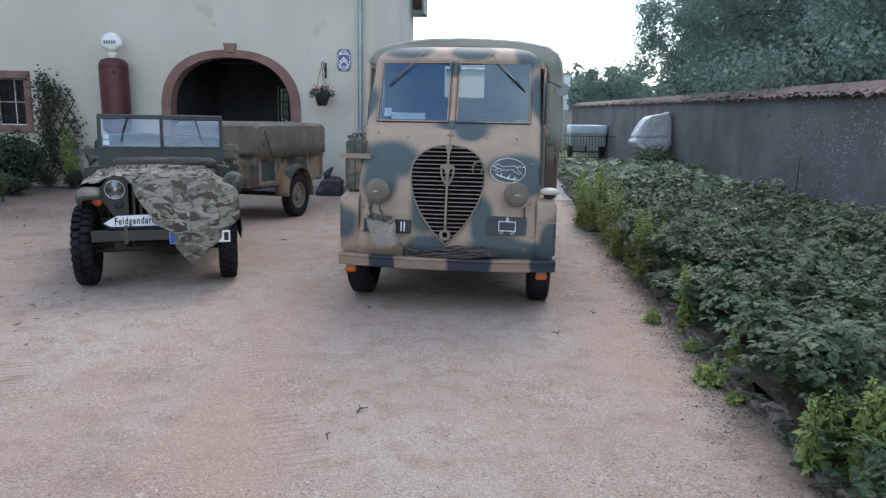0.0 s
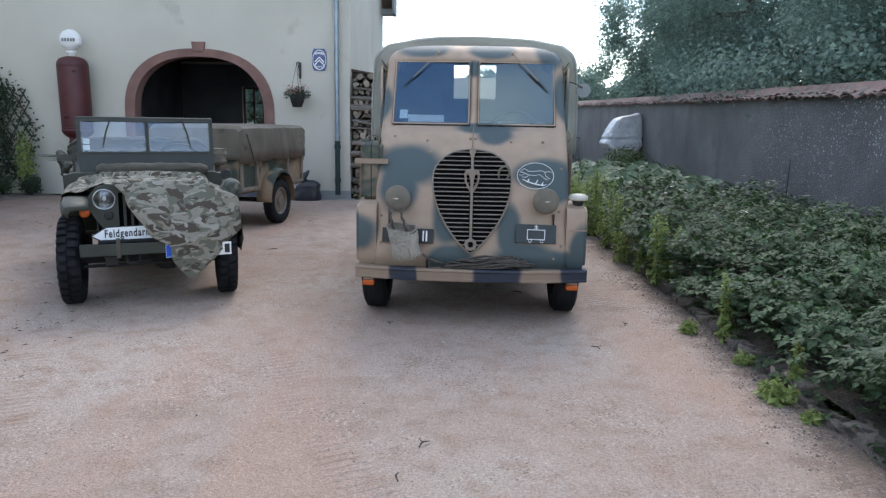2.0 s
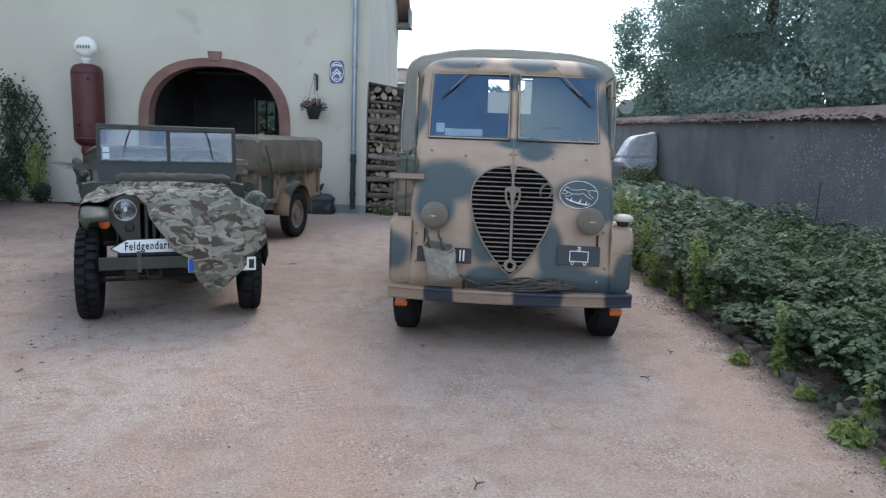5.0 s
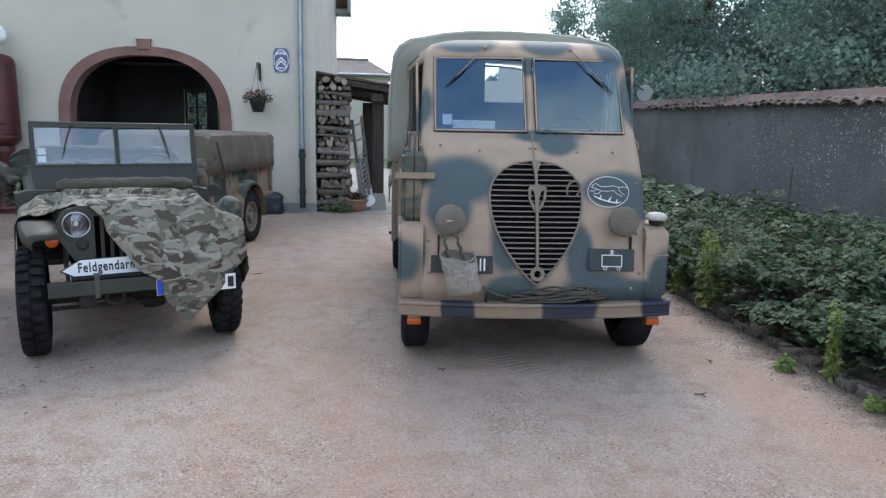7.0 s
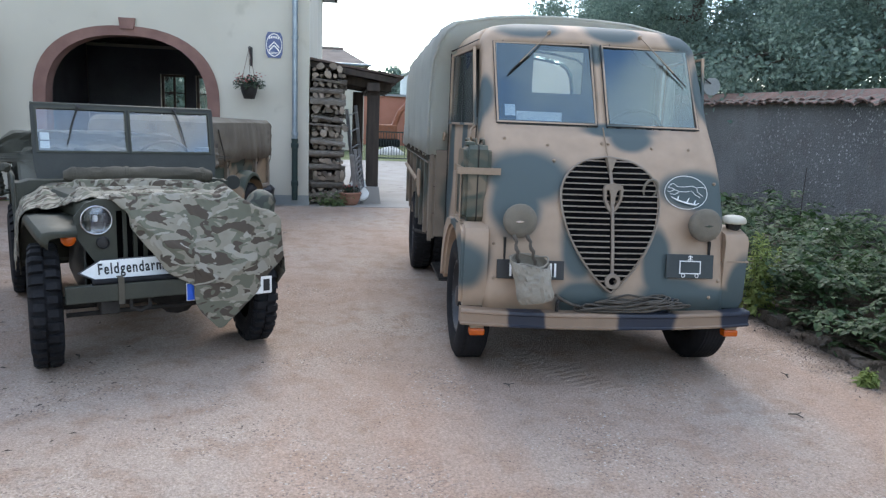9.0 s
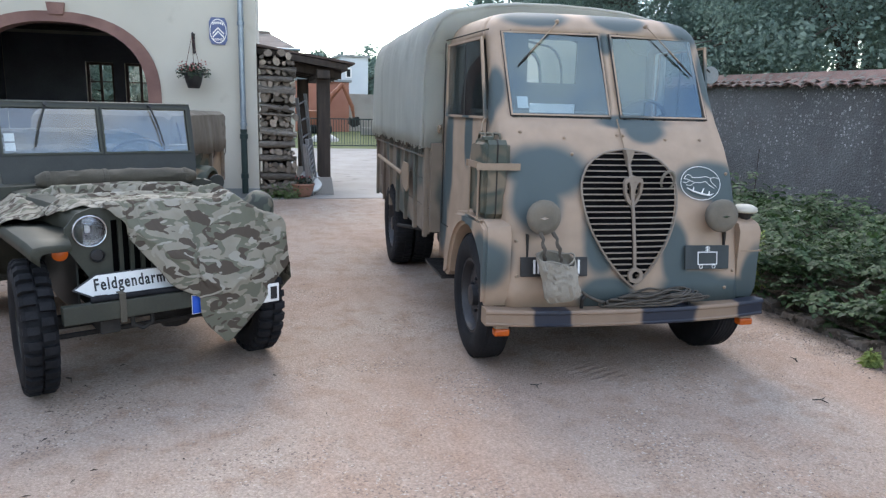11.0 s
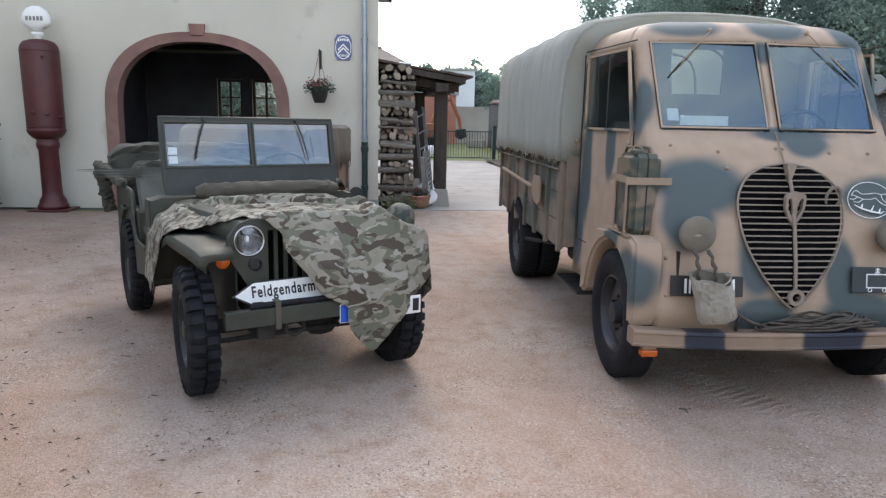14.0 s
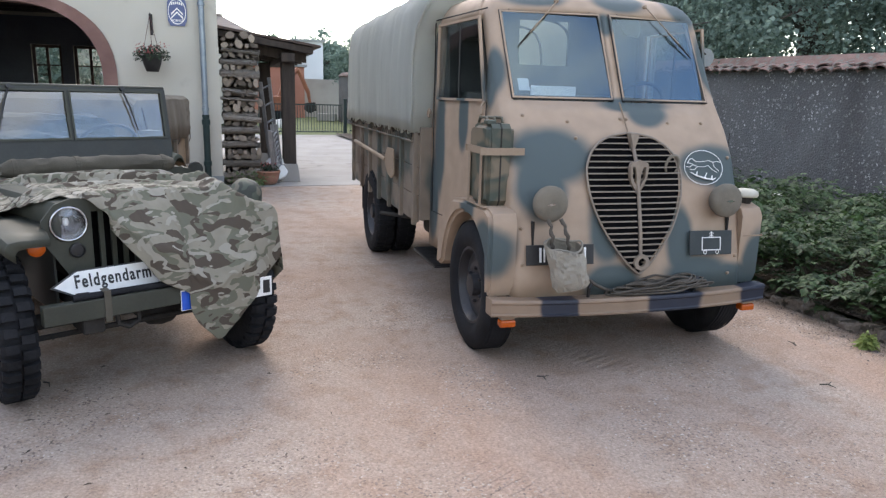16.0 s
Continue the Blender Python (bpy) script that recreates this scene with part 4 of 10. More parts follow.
# grille: rim, slats, middle bar and shield
def grille_half(z):
    t = (z - 0.555) / (1.345 - 0.555)
    t = min(1.0, max(0.0, t))
    return 0.305 * (math.sin(math.pi * min(1, t / 0.70) / 2) ** 0.80 if t < 0.70 else math.sqrt(max(0.0, 1 - ((t - 0.70) / 0.30) ** 2.2)))


gril = part("grille", bmesh.new(), M["grille_paint"], truck, "shield-shaped slatted radiator grille")
bm = bmesh.new()
zz = [0.555 + 0.79 * k / 44 for k in range(45)]
left = [(-grille_half(z), front_y(-grille_half(z), z) - 0.028, z) for z in zz]
right = [(-p[0], p[1], p[2]) for p in left[::-1]]
tube(bm, left + right[1:-1], 0.0070, 8, True)
bm.to_mesh(gril.data)
bm.free()
for f in gril.data.polygons:
    f.use_smooth = True
# black sheet that paints the shade between the slats
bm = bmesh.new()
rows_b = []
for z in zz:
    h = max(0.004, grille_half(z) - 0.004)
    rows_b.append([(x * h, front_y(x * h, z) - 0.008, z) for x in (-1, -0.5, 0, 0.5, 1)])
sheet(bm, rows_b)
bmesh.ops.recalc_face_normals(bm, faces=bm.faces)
part("backing", bm, M["void_black"], gril, "black sheet standing in for the shade behind the slats")
NS = 23
for k in range(NS):
    z = 0.588 + (1.318 - 0.588) * k / (NS - 1)
    h = max(0.03, grille_half(z) - 0.006)
    for s in (-1, 1):
        bm = bmesh.new()
        n_ = 5
        pr = []
        for i in range(n_):
            x = s * (0.016 + (h - 0.016) * i / (n_ - 1))
            y = front_y(x, z)
            pr.append([(x, y - 0.022, z + 0.0040), (x, y - 0.040, z + 0.0048), (x, y - 0.042, z - 0.0015), (x, y - 0.026, z - 0.004)])
        vv = [[bm.verts.new(p) for p in q] for q in pr]
        for a, b in zip(vv, vv[1:]):
            for i in range(4):
                bm.faces.new((a[i], a[(i + 1) % 4], b[(i + 1) % 4], b[i]))
        bm.faces.new(vv[0])
        bm.faces.new(vv[-1])
        bmesh.ops.recalc_face_normals(bm, faces=bm.faces)
        part("slat", bm, M["grille_paint"], gril)
bm = bmesh.new()
tube(bm, [(0, front_y(0, z) - 0.044, z) for z in zz[6:]], 0.0105, 8)
prism(bm, [[(-0.03, 1.345), (0, 1.24), (0.03, 1.345)]], front_y(0, 1.3) - 0.075, front_y(0, 1.3) - 0.03)
part("middle_bar", bm, M["grille_paint"], gril)
bm = bmesh.new()
bz, by = 0.628, front_y(0, 0.6) - 0.05
oc = [(0.046 * math.cos(a), bz + 0.046 * math.sin(a)) for a in [2 * math.pi * k / 20 for k in range(20)]]
ic = [(0.024 * math.cos(a), bz + 0.024 * math.sin(a)) for a in [2 * math.pi * k / 16 for k in range(16)]]
prism(bm, [oc, ic], by - 0.006, by + 0.012)
part("crank_ring", bm, M["grille_paint"], gril, "round crank-hole boss")
bm = bmesh.new()
ys_ = front_y(0, 1.12) - 0.07
sh = [(-0.060, 1.160), (-0.052, 1.182), (0, 1.20), (0.052, 1.182), (0.060, 1.160), (0.054, 1.10), (0.034, 1.05), (0, 1.005), (-0.034, 1.05), (-0.054, 1.10)]
ih = [(-0.044, 1.160), (0.044, 1.160), (0.040, 1.10), (0.0, 1.030), (-0.040, 1.10)]
prism(bm, [sh, ih], ys_, ys_ + 0.025)
prism(bm, [[(-0.032, 1.172), (0.032, 1.172), (0.014, 1.12), (0.012, 1.05), (-0.012, 1.05), (-0.014, 1.12)]], ys_ + 0.002, ys_ + 0.02)
part("shield_badge", bm, M["grille_paint"], gril, "plain shield-shaped badge")
bm = bmesh.new()
hc = Vector((0.245, front_y(0.245, 1.18) - 0.045, 1.165))
tube(bm, [hc + Vector((0.042 * math.cos(a) + 0.008 * math.sin(a), 0, 0.055 * math.sin(a))) for a in [radians(d) for d in range(-50, 236, 13)]], [0.006 + 0.004 * math.sin(math.pi * k / 21) for k in range(22)], 6)
part("horseshoe", bm, M["khaki_cloth"], gril, "old iron horseshoe")

# oval emblem: plain running shape in white lines
emb = part("emblem", bmesh.new(), M["white_paint"], truck, "white oval outline with a plain running shape")
bm = bmesh.new()
ec = (0.490, 1.147)
def on_front(x, z, off=0.014):
    return (x, front_y(x, z) - off, z)
tube(bm, [on_front(ec[0] + 0.142 * math.cos(a), ec[1] + 0.098 * math.sin(a)) for a in [2 * math.pi * k / 40 for k in range(40)]], 0.0022, 5, True)
for pts in (((-0.118, 0.028), (-0.10, 0.048), (-0.082, 0.054), (-0.070, 0.046), (-0.055, 0.034), (-0.01, 0.034), (0.04, 0.040), (0.072, 0.030), (0.10, 0.034), (0.13, 0.028)), ((-0.118, 0.028), (-0.095, 0.026), (-0.078, 0.018), (-0.045, 0.006), (0.0, 0.004), (0.035, 0.012), (0.060, -0.012), (0.095, -0.030)), ((0.072, 0.030), (0.078, 0.004), (0.112, -0.022)), ((-0.078, 0.018), (-0.105, 0.004), (-0.128, 0.008)), ((-0.045, 0.006), (-0.075, -0.012), (-0.105, -0.008))):
    tube(bm, [on_front(ec[0] + a, ec[1] + b) for a, b in pts], 0.0020, 5)
for pts, r in ((((-0.10, -0.025), (-0.06, -0.045), (0.0, -0.062), (0.06, -0.072), (0.085, -0.062)), [0.003, 0.005, 0.006, 0.005, 0.002]), (((-0.06, -0.045), (-0.05, -0.02)), [0.006, 0.002]), (((0.0, -0.06), (0.02, -0.03)), [0.006, 0.002]), (((0.05, -0.07), (0.06, -0.045)), [0.006, 0.002])):
    tube(bm, [on_front(ec[0] + a, ec[1] + b, 0.012) for a, b in pts], r, 5)
bm.to_mesh(emb.data)
bm.free()

# headlamps with canvas covers
for sx in (-1, 1):
    c = Vector((sx * 0.565, front_y(0.565, 0.96) - 0.02, 0.965))
    hl = part("headlamp", bmesh.new(), M["khaki_cloth"], truck, "headlamp under a laced cloth blackout cover")
    bm = bmesh.new()
    lathe(bm, [(0.035, 0.0), (0.085, 0.03), (0.098, 0.06), (0.100, 0.085), (0.094, 0.10), (0.06, 0.108), (0.0005, 0.110)], 24, aim(c, c + Vector((0, -1, 0.03))))
    bm.to_mesh(hl.data)
    bm.free()
    for f in hl.data.polygons:
        f.use_smooth = True
    bm = bmesh.new()
    fc = c + Vector((0.008 * sx, -0.112, 0.0))
    prism(bm, [[(fc.x - 0.03, fc.z), (fc.x, fc.z + 0.008), (fc.x + 0.03, fc.z + 0.002), (fc.x, fc.z - 0.006)]], fc.y, fc.y + 0.004)
    part("lamp_slit", bm, M["chrome"], hl, "narrow light slit")

# front plates
def front_plate(name, x0, x1, z0, z1, mat, tilt=0.0, label="", rad=0.012):
    xm, zm = (x0 + x1) / 2, (z0 + z1) / 2
    m = Matrix.Translation((xm, front_y(xm, zm) - 0.022, zm)) @ Euler((radians(-9), radians(tilt), radians(4) * (1 if xm > 0 else -1))).to_matrix().to_4x4()
    bm = bmesh.new()
    box(bm, -(x1 - x0) / 2, (x1 - x0) / 2, -0.004, 0.006, -(z1 - z0) / 2, (z1 - z0) / 2, 0.003, m)
    return part(name, bm, mat, truck, label), m


def marks(parent, m, items, mat, name="marking"):
    for x0, x1, z0, z1 in items:
        bm = bmesh.new()
        box(bm, x0, x1, -0.0065, -0.0045, z0, z1, 0, m)
        part(name, bm, mat, parent)


pl, m_ = front_plate("tactical_plate", 0.345, 0.655, 0.640, 0.785, M["sign_dark"], 1.5, "dark tactical plate with a white cart symbol")
marks(pl, m_, [(-0.07, 0.07, 0.028, 0.034), (-0.07, 0.07, -0.046, -0.040), (-0.07, -0.064, -0.046, 0.034), (0.064, 0.07, -0.046, 0.034), (-0.003, 0.003, 0.034, 0.062)], M["white_paint"])
for dx, dz in ((0, 0.05), (0, 0.066)):
    bm = bmesh.new()
    tube(bm, [m_ @ Vector((-0.015, -0.005, dz - 0.012)), m_ @ Vector((0, -0.005, dz)), m_ @ Vector((0.015, -0.005, dz - 0.012))], 0.0025, 4)
    part("marking", bm, M["white_paint"], pl)
for dx in (-0.045, 0.045):
    bm = bmesh.new()
    tube(bm, [m_ @ Vector((dx + 0.011 * math.cos(a), -0.005, -0.056 + 0.011 * math.sin(a))) for a in [2 * math.pi * k / 12 for k in range(12)]], 0.0022, 4, True)
    part("marking", bm, M["white_paint"], pl)
pl2, m_ = front_plate("number_plate", -0.685, -0.285, 0.622, 0.735, M["black_paint"], 0, "black number plate partly hidden by a bag")
marks(pl2, m_, [(-0.125, -0.112, -0.040, 0.040), (-0.100, -0.090, -0.040, 0.040), (0.115, 0.126, -0.040, 0.040), (0.140, 0.152, -0.040, 0.040)], M["white_paint"])
# rivets and bolts on the front panel
for x, z in ((-0.62, 1.43), (-0.36, 1.40), (-0.02, 1.42), (0.02, 1.42), (0.30, 1.40), (0.55, 1.40), (-0.70, 0.62), (0.70, 0.62), (0.68, 0.88), (-0.70, 0.82), (0.64, 0.52), (-0.33, 1.31), (0.69, 1.2)):
    y = front_y(x, z)
    bm = bmesh.new()
    lathe(bm, [(0.011, 0), (0.010, 0.008), (0.004, 0.012)], 8, aim((x, y - 0.0, z), (x, y - 1, z + 0.3)))
    part("bolt", bm, M["sand_plain"], truck)
bm = bmesh.new()
for z in [1.35 + 0.012 * k for k in range(14)]:
    box(bm, -0.003, 0.003, front_y(0, z) - 0.014, front_y(0, z) - 0.008, z, z + 0.012)
part("hinge_seam", bm, M["sand_plain"], truck)

# bumper: slightly swept, channel section
bm = bmesh.new()
nx = 24
rows_ = []
for i in range(nx + 1):
    x = -0.89 + 1.79 * i / nx
    y = -0.155 + 0.10 * (abs(x) / 0.9) ** 2.4
    rows_.append([(x, y + 0.10, 0.442), (x, y + 0.006, 0.445), (x, y, 0.437), (x, y, 0.425), (x, y + 0.008, 0.418), (x, y + 0.008, 0.368), (x, y, 0.361), (x, y + 0.004, 0.350), (x, y + 0.10, 0.350)])
sheet(bm, rows_)
for rw in (rows_[0], rows_[-1]):
    bm.faces.new([bm.verts.new(p) for p in rw])
bmesh.ops.recalc_face_normals(bm, faces=bm.faces)
part("bumper", bm, M["bumper_paint"], truck, "channel bumper in sand with dark bands", smooth=True)
for sx in (-1, 1):
    bm = bmesh.new()
    box(bm, sx * 0.35 - 0.025, sx * 0.35 + 0.025, -0.06, 0.6, 0.36, 0.44)
    part("bumper_arm", bm, M["chassis"], truck)
    t = part("turn_signal", bmesh.new(), M["orange"], truck, "orange turn signal lens under the bumper")
    bm = bmesh.new()
    x = -0.79 if sx < 0 else 0.79
    box(bm, x - 0.046, x + 0.046, -0.06, 0.0, 0.283, 0.325, 0.010)
    bm.to_mesh(t.data)
    bm.free()
    bm = bmesh.new()
    box(bm, x - 0.04, x + 0.04, -0.05, 0.0, 0.325, 0.352, 0.004)
    part("holder", bm, M["sand_plain"], t)

# front wings
def wing(sx):
    arc = [(0.465 + 0.455 * math.cos(radians(a)), 0.38 + 0.465 * math.sin(radians(a))) for a in range(8, 152, 9)]
    lo = [(0.04, 0.44), (0.015, 0.50), (0.015, 0.86), (0.04, 0.905), (0.12, 0.93), (0.45, 0.925), (0.75, 0.895), (0.92, 0.80), (1.02, 0.62), (1.06, 0.40), (1.0, 0.40)] + arc + [(0.08, 0.44)]
    bm = bmesh.new()
    x0, x1 = (0.735, 0.895)
    vs = prism(bm, [lo], sx * x0, sx * x1, axes=(1, 2, 0))
    es = [e for e in bm.edges if all(abs(abs(v.co.x) - x1) < 1e-5 for v in e.verts) and len(e.link_faces) == 2 and abs(e.calc_face_angle(0)) > 1.0]
    bmesh.ops.bevel(bm, geom=es, offset=0.022, segments=3, affect="EDGES")
    part("wing", bm, M["truck_paint"], truck, "boxy front mudguard", smooth=True)
for sx in (-1, 1):
    wing(sx)


def tyre_profile(R, w, rim):
    h = w / 2
    return [(rim, -h * 0.72), (rim + 0.03, -h * 0.95), ((R + rim) / 2, -h * 1.04), (R - 0.03, -h * 0.94), (R - 0.008, -h * 0.76), (R, -h * 0.4), (R, h * 0.4), (R - 0.008, h * 0.76), (R - 0.03, h * 0.94), ((R + rim) / 2, h * 1.04), (rim + 0.03, h * 0.95), (rim, h * 0.72)]


def road_wheel(parent, cx, cy, R, w, sx, rimr, tread=0, rim_mat=None, hub=True, lug=0.010, turn=0.0, name="wheel"):
    """Wheel whose outer face points along sx; tread: number of lugs round it."""
    M0 = Matrix.Translation((cx, cy, R)) @ Euler((0, 0, radians(turn))).to_matrix().to_4x4() @ Euler((0, radians(90) * sx, 0)).to_matrix().to_4x4()
    wh = part(name, bmesh.new(), M["rubber"], parent)
    bm = bmesh.new()
    lathe(bm, tyre_profile(R - (lug if tread else 0), w, rimr), 40, M0, cap=False)
    bm.to_mesh(wh.data)
    bm.free()
    for f in wh.data.polygons:
        f.use_smooth = True
    if tread:
        bm = bmesh.new()
        for k in range(tread):
            for s in (-1, 1):
                a = 2 * math.pi * (k + (0.5 if s > 0 else 0)) / tread
                da = 2 * math.pi / tread * 0.27
                pts = []
                for r in (R - lug - 0.006, R):
                    for aa in (a - da, a + da):
                        for z in (s * 0.006, s * w * 0.36, s * w * 0.47):
                            rr = r - (0.018 if abs(z) > w * 0.4 else 0)
                            pts.append(bm.verts.new((rr * math.cos(aa), rr * math.sin(aa), z)))
                for q in ((6, 7, 10, 9), (7, 8, 11, 10), (0, 1, 7, 6), (1, 2, 8, 7), (3, 9, 10, 4), (4, 10, 11, 5), (2, 5, 11, 8), (0, 6, 9, 3)):
                    bm.faces.new([pts[i] for i in q])
        bmesh.ops.transform(bm, matrix=M0, verts=bm.verts)
        bmesh.ops.recalc_face_normals(bm, faces=bm.faces)
        part("tread", bm, M["rubber"], wh)
    bm = bmesh.new()
    h = w / 2
    lathe(bm, [(rimr + 0.004, -h * 0.7), (rimr + 0.004, h * 0.74), (rimr - 0.012, h * 0.76), (rimr - 0.02, h * 0.55), (rimr - 0.03, h * 0.2), (rimr * 0.62, h * 0.34), (rimr * 0.5, h * 0.38), (rimr * 0.36, h * 0.22), (rimr * 0.30, h * 0.24), (0.28 * rimr, h * 0.75), (0.2 * rimr, h * 0.8), (0.001, h * 0.8)], 32, M0, cap=False)
    for k in range(6):
        a = 2 * math.pi * k / 6
        p = Vector((rimr * 0.44 * math.cos(a), rimr * 0.44 * math.sin(a), h * 0.3))
        lathe(bm, [(0.012, 0), (0.012, 0.018), (0.004, 0.022)], 6, M0 @ Matrix.Translation(p))
    rim = part("rim", bm, rim_mat or M["wheel_dark"], wh, smooth=True)
    return wh


for sx in (-1, 1):
    w_ = road_wheel(truck, sx * 0.775, 0.455, 0.395, 0.19, sx, 0.235, name="front_wheel")
    bm = bmesh.new()
    for k in range(-3, 4):
        lathe(bm, [(0.3935, -0.007), (0.397, -0.005), (0.397, 0.005), (0.3935, 0.007)], 40, Matrix.Translation((sx * 0.775 + 0.022 * k, 0.455, 0.395)) @ Euler((0, radians(90), 0)).to_matrix().to_4x4(), cap=False)
    part("tread", bm, M["rubber"], w_)
    for cx in (0.66, 0.86):
        road_wheel(truck, sx * cx, 3.25, 0.40, 0.19, sx, 0.235, 44, lug=0.006, name="rear_wheel")
# chassis
for sx in (-1, 1):
    bm = bmesh.new()
    box(bm, sx * 0.35 - 0.035, sx * 0.35 + 0.035, 0.1, 4.25, 0.52, 0.66)
    part("frame_rail", bm, M["chassis"], truck)
bm = bmesh.new()
tube(bm, [(-0.70, 0.455, 0.395), (-0.52, 0.455, 0.37), (-0.40, 0.455, 0.30), (0.40, 0.455, 0.30), (0.52, 0.455, 0.37), (0.70, 0.455, 0.395)], 0.04, 8)
part("front_axle", bm, M["chassis"], truck)
bm = bmesh.new()
lathe(bm, [(0.06, -0.6), (0.06, -0.16), (0.16, -0.08), (0.17, 0), (0.16, 0.08), (0.06, 0.16), (0.06, 0.6)], 16, Matrix.Translation((0, 3.25, 0.40)) @ Euler((0, radians(90), 0)).to_matrix().to_4x4())
part("rear_axle", bm, M["chassis"], truck, smooth=True)
bm = bmesh.new()
box(bm, -0.22, 0.22, 0.35, 1.3, 0.42, 0.75, 0.04)
part("engine_sump", bm, M["chassis"], truck)
bm = bmesh.new()
box(bm, -0.72, -0.42, 1.5, 2.1, 0.42, 0.68, 0.04)
part("fuel_tank", bm, M["chassis"], truck)


# inner mudguards, springs and valance under the cab, added to deepen the shade there
for sx in (-1, 1):
    bm = bmesh.new()
    box(bm, sx * 0.635 - 0.006, sx * 0.635 + 0.006, 0.02, 1.05, 0.42, 0.86)
    part("inner_mudguard", bm, M["chassis"], truck)
    bm = bmesh.new()
    for k in range(5):
        tube(bm, [(sx * 0.42, 0.455 - (0.42 - 0.06 * k) + 2 * (0.42 - 0.06 * k) * t, 0.335 - 0.014 * k + 0.10 * (1 - 0.12 * k) * (2 * t - 1) ** 2) for t in [i / 8 for i in range(9)]], 0.012, 5)
    part("leaf_spring", bm, M["chassis"], truck)
bm = bmesh.new()
box(bm, -0.62, 0.62, 0.03, 0.05, 0.34, 0.46)
part("valance", bm, M["chassis"], truck)
bm = bmesh.new()
tube(bm, [(-0.55, 0.30, 0.36), (-0.1, 0.28, 0.34), (0.55, 0.30, 0.36)], 0.016, 6)
part("track_rod", bm, M["chassis"], truck)


# doors
for sx in (-1, 1):
    d = part("door", bmesh.new(), M["chassis"], truck)
    bm = bmesh.new()
    xo = 0.768
    # seam lines of the door and the window rubber
    for pts in (((0.52, 1.50), (0.52, 1.30), (0.62, 0.99)), ((1.42, 2.02), (1.42, 0.70), (1.05, 0.70)), ((0.56, 2.035), (1.42, 2.035))):
        tube(bm, [(sx * (xo - 0.010), y, z) for y, z in pts], 0.0042, 5)
    bm.to_mesh(d.data)
    bm.free()
    bm = bmesh.new()
    prism(bm, [[(0.535, 1.50), (1.345, 1.50), (1.335, 2.0), (0.65, 2.0)], [(0.552, 1.515), (1.328, 1.515), (1.318, 1.985), (0.662, 1.985)]], sx * 0.755, sx * 0.772, axes=(1, 2, 0))
    part("window_frame", bm, M["truck_paint"], d)
    bm = bmesh.new()
    prism(bm, [[(0.545, 1.508), (1.335, 1.508), (1.325, 1.993), (0.656, 1.993)]], sx * 0.756, sx * 0.760, axes=(1, 2, 0))
    for f_ in bm.faces:
        f_.material_index = 0 if abs(f_.calc_center_median().x) > 0.7595 else 1
    g = part("pane", bm, [M["door_glass"], M["clear_glass"]], d)
    g.visible_shadow = False
    bm = bmesh.new()
    box(bm, sx * 0.757 - 0.004, sx * 0.757 + 0.004, 0.95, 0.97, 1.51, 1.99)
    part("slider_rail", bm, M["black_paint"], d)
    bm = bmesh.new()
    tube(bm, [(sx * (xo + 0.015), 1.45 - 0.02 * math.cos(a), 1.40 + 0.03 * math.sin(a)) for a in [2 * math.pi * k / 12 for k in range(9)]], 0.010, 6)
    part("door_handle", bm, M["sand_plain"], d, smooth=True)
    bm = bmesh.new()
    tube(bm, [(sx * xo, 0.535, 1.50), (sx * (xo + 0.03), 0.50, 1.47), (sx * (xo + 0.035), 0.48, 1.43), (sx * (xo + 0.01), 0.53, 1.40)], 0.006, 6)
    part("hinge", bm, M["sand_plain"], d)
    for ob in [d] + list(d.children):
        for v in ob.data.vertices:
            v.co.x += sx * flare(v.co.y)

# jerrycan in its strap holder on the wing
can = thing("jerrycan", TRUCK @ Matrix.Translation((-0.795, 0.31, 0.93)), "camouflaged steel jerrycan strapped on the lorry wing", "jerrycan")
bm = bmesh.new()
# rounded body seen edge-on from the front
prism(bm, [[(-0.155, 0.03), (-0.13, 0.0), (0.13, 0.0), (0.155, 0.03), (0.155, 0.40), (0.13, 0.44), (0.07, 0.455), (-0.13, 0.455), (-0.155, 0.43)]], -0.083, 0.083, axes=(1, 2, 0))
es = [e for e in bm.edges if abs(abs(e.verts[0].co.x) - 0.083) < 1e-5 and abs(e.verts[0].co.x - e.verts[1].co.x) < 1e-5 and len(e.link_faces) == 2 and e.calc_face_angle(0) > 1]
bmesh.ops.bevel(bm, geom=es, offset=0.028, segments=3, affect="EDGES")
part("body", bm, M["can_paint"], can, smooth=True)
bm = bmesh.new()
prism(bm, [[(-0.158, 0.03), (-0.132, -0.003), (0.132, -0.003), (0.158, 0.03), (0.158, 0.40), (0.132, 0.443), (0.07, 0.458), (-0.132, 0.458), (-0.158, 0.43)]], -0.004, 0.004, axes=(1, 2, 0))
part("seam", bm, M["chassis"], can)
bm = bmesh.new()
for dx in (-0.045, 0, 0.045):
    tube(bm, [(dx, -0.05, 0.45), (dx, -0.03, 0.485), (dx, 0.08, 0.485), (dx, 0.10, 0.45)], 0.008, 6)
part("handle", bm, M["can_paint"], can, smooth=True)
bm = bmesh.new()
box(bm, -0.075, -0.02, -0.125, -0.06, 0.45, 0.475, 0.006)
part("cap", bm, M["can_paint"], can)
holder = thing("jerrycan_holder", TRUCK @ Matrix.Translation((-0.795, 0.31, 0.93)), "sand-painted strap holder for a jerrycan", "holder")
bm = bmesh.new()
for sx, x in ((0, -0.092), (1, 0.087)):
    box(bm, x, x + 0.005, -0.165, 0.165, 0.285, 0.325)
box(bm, -0.125, 0.135, -0.172, -0.166, 0.285, 0.325)
box(bm, -0.10, 0.10, 0.166, 0.172, 0.285, 0.325)
part("band", bm, M["sand_plain"], holder)
bm = bmesh.new()
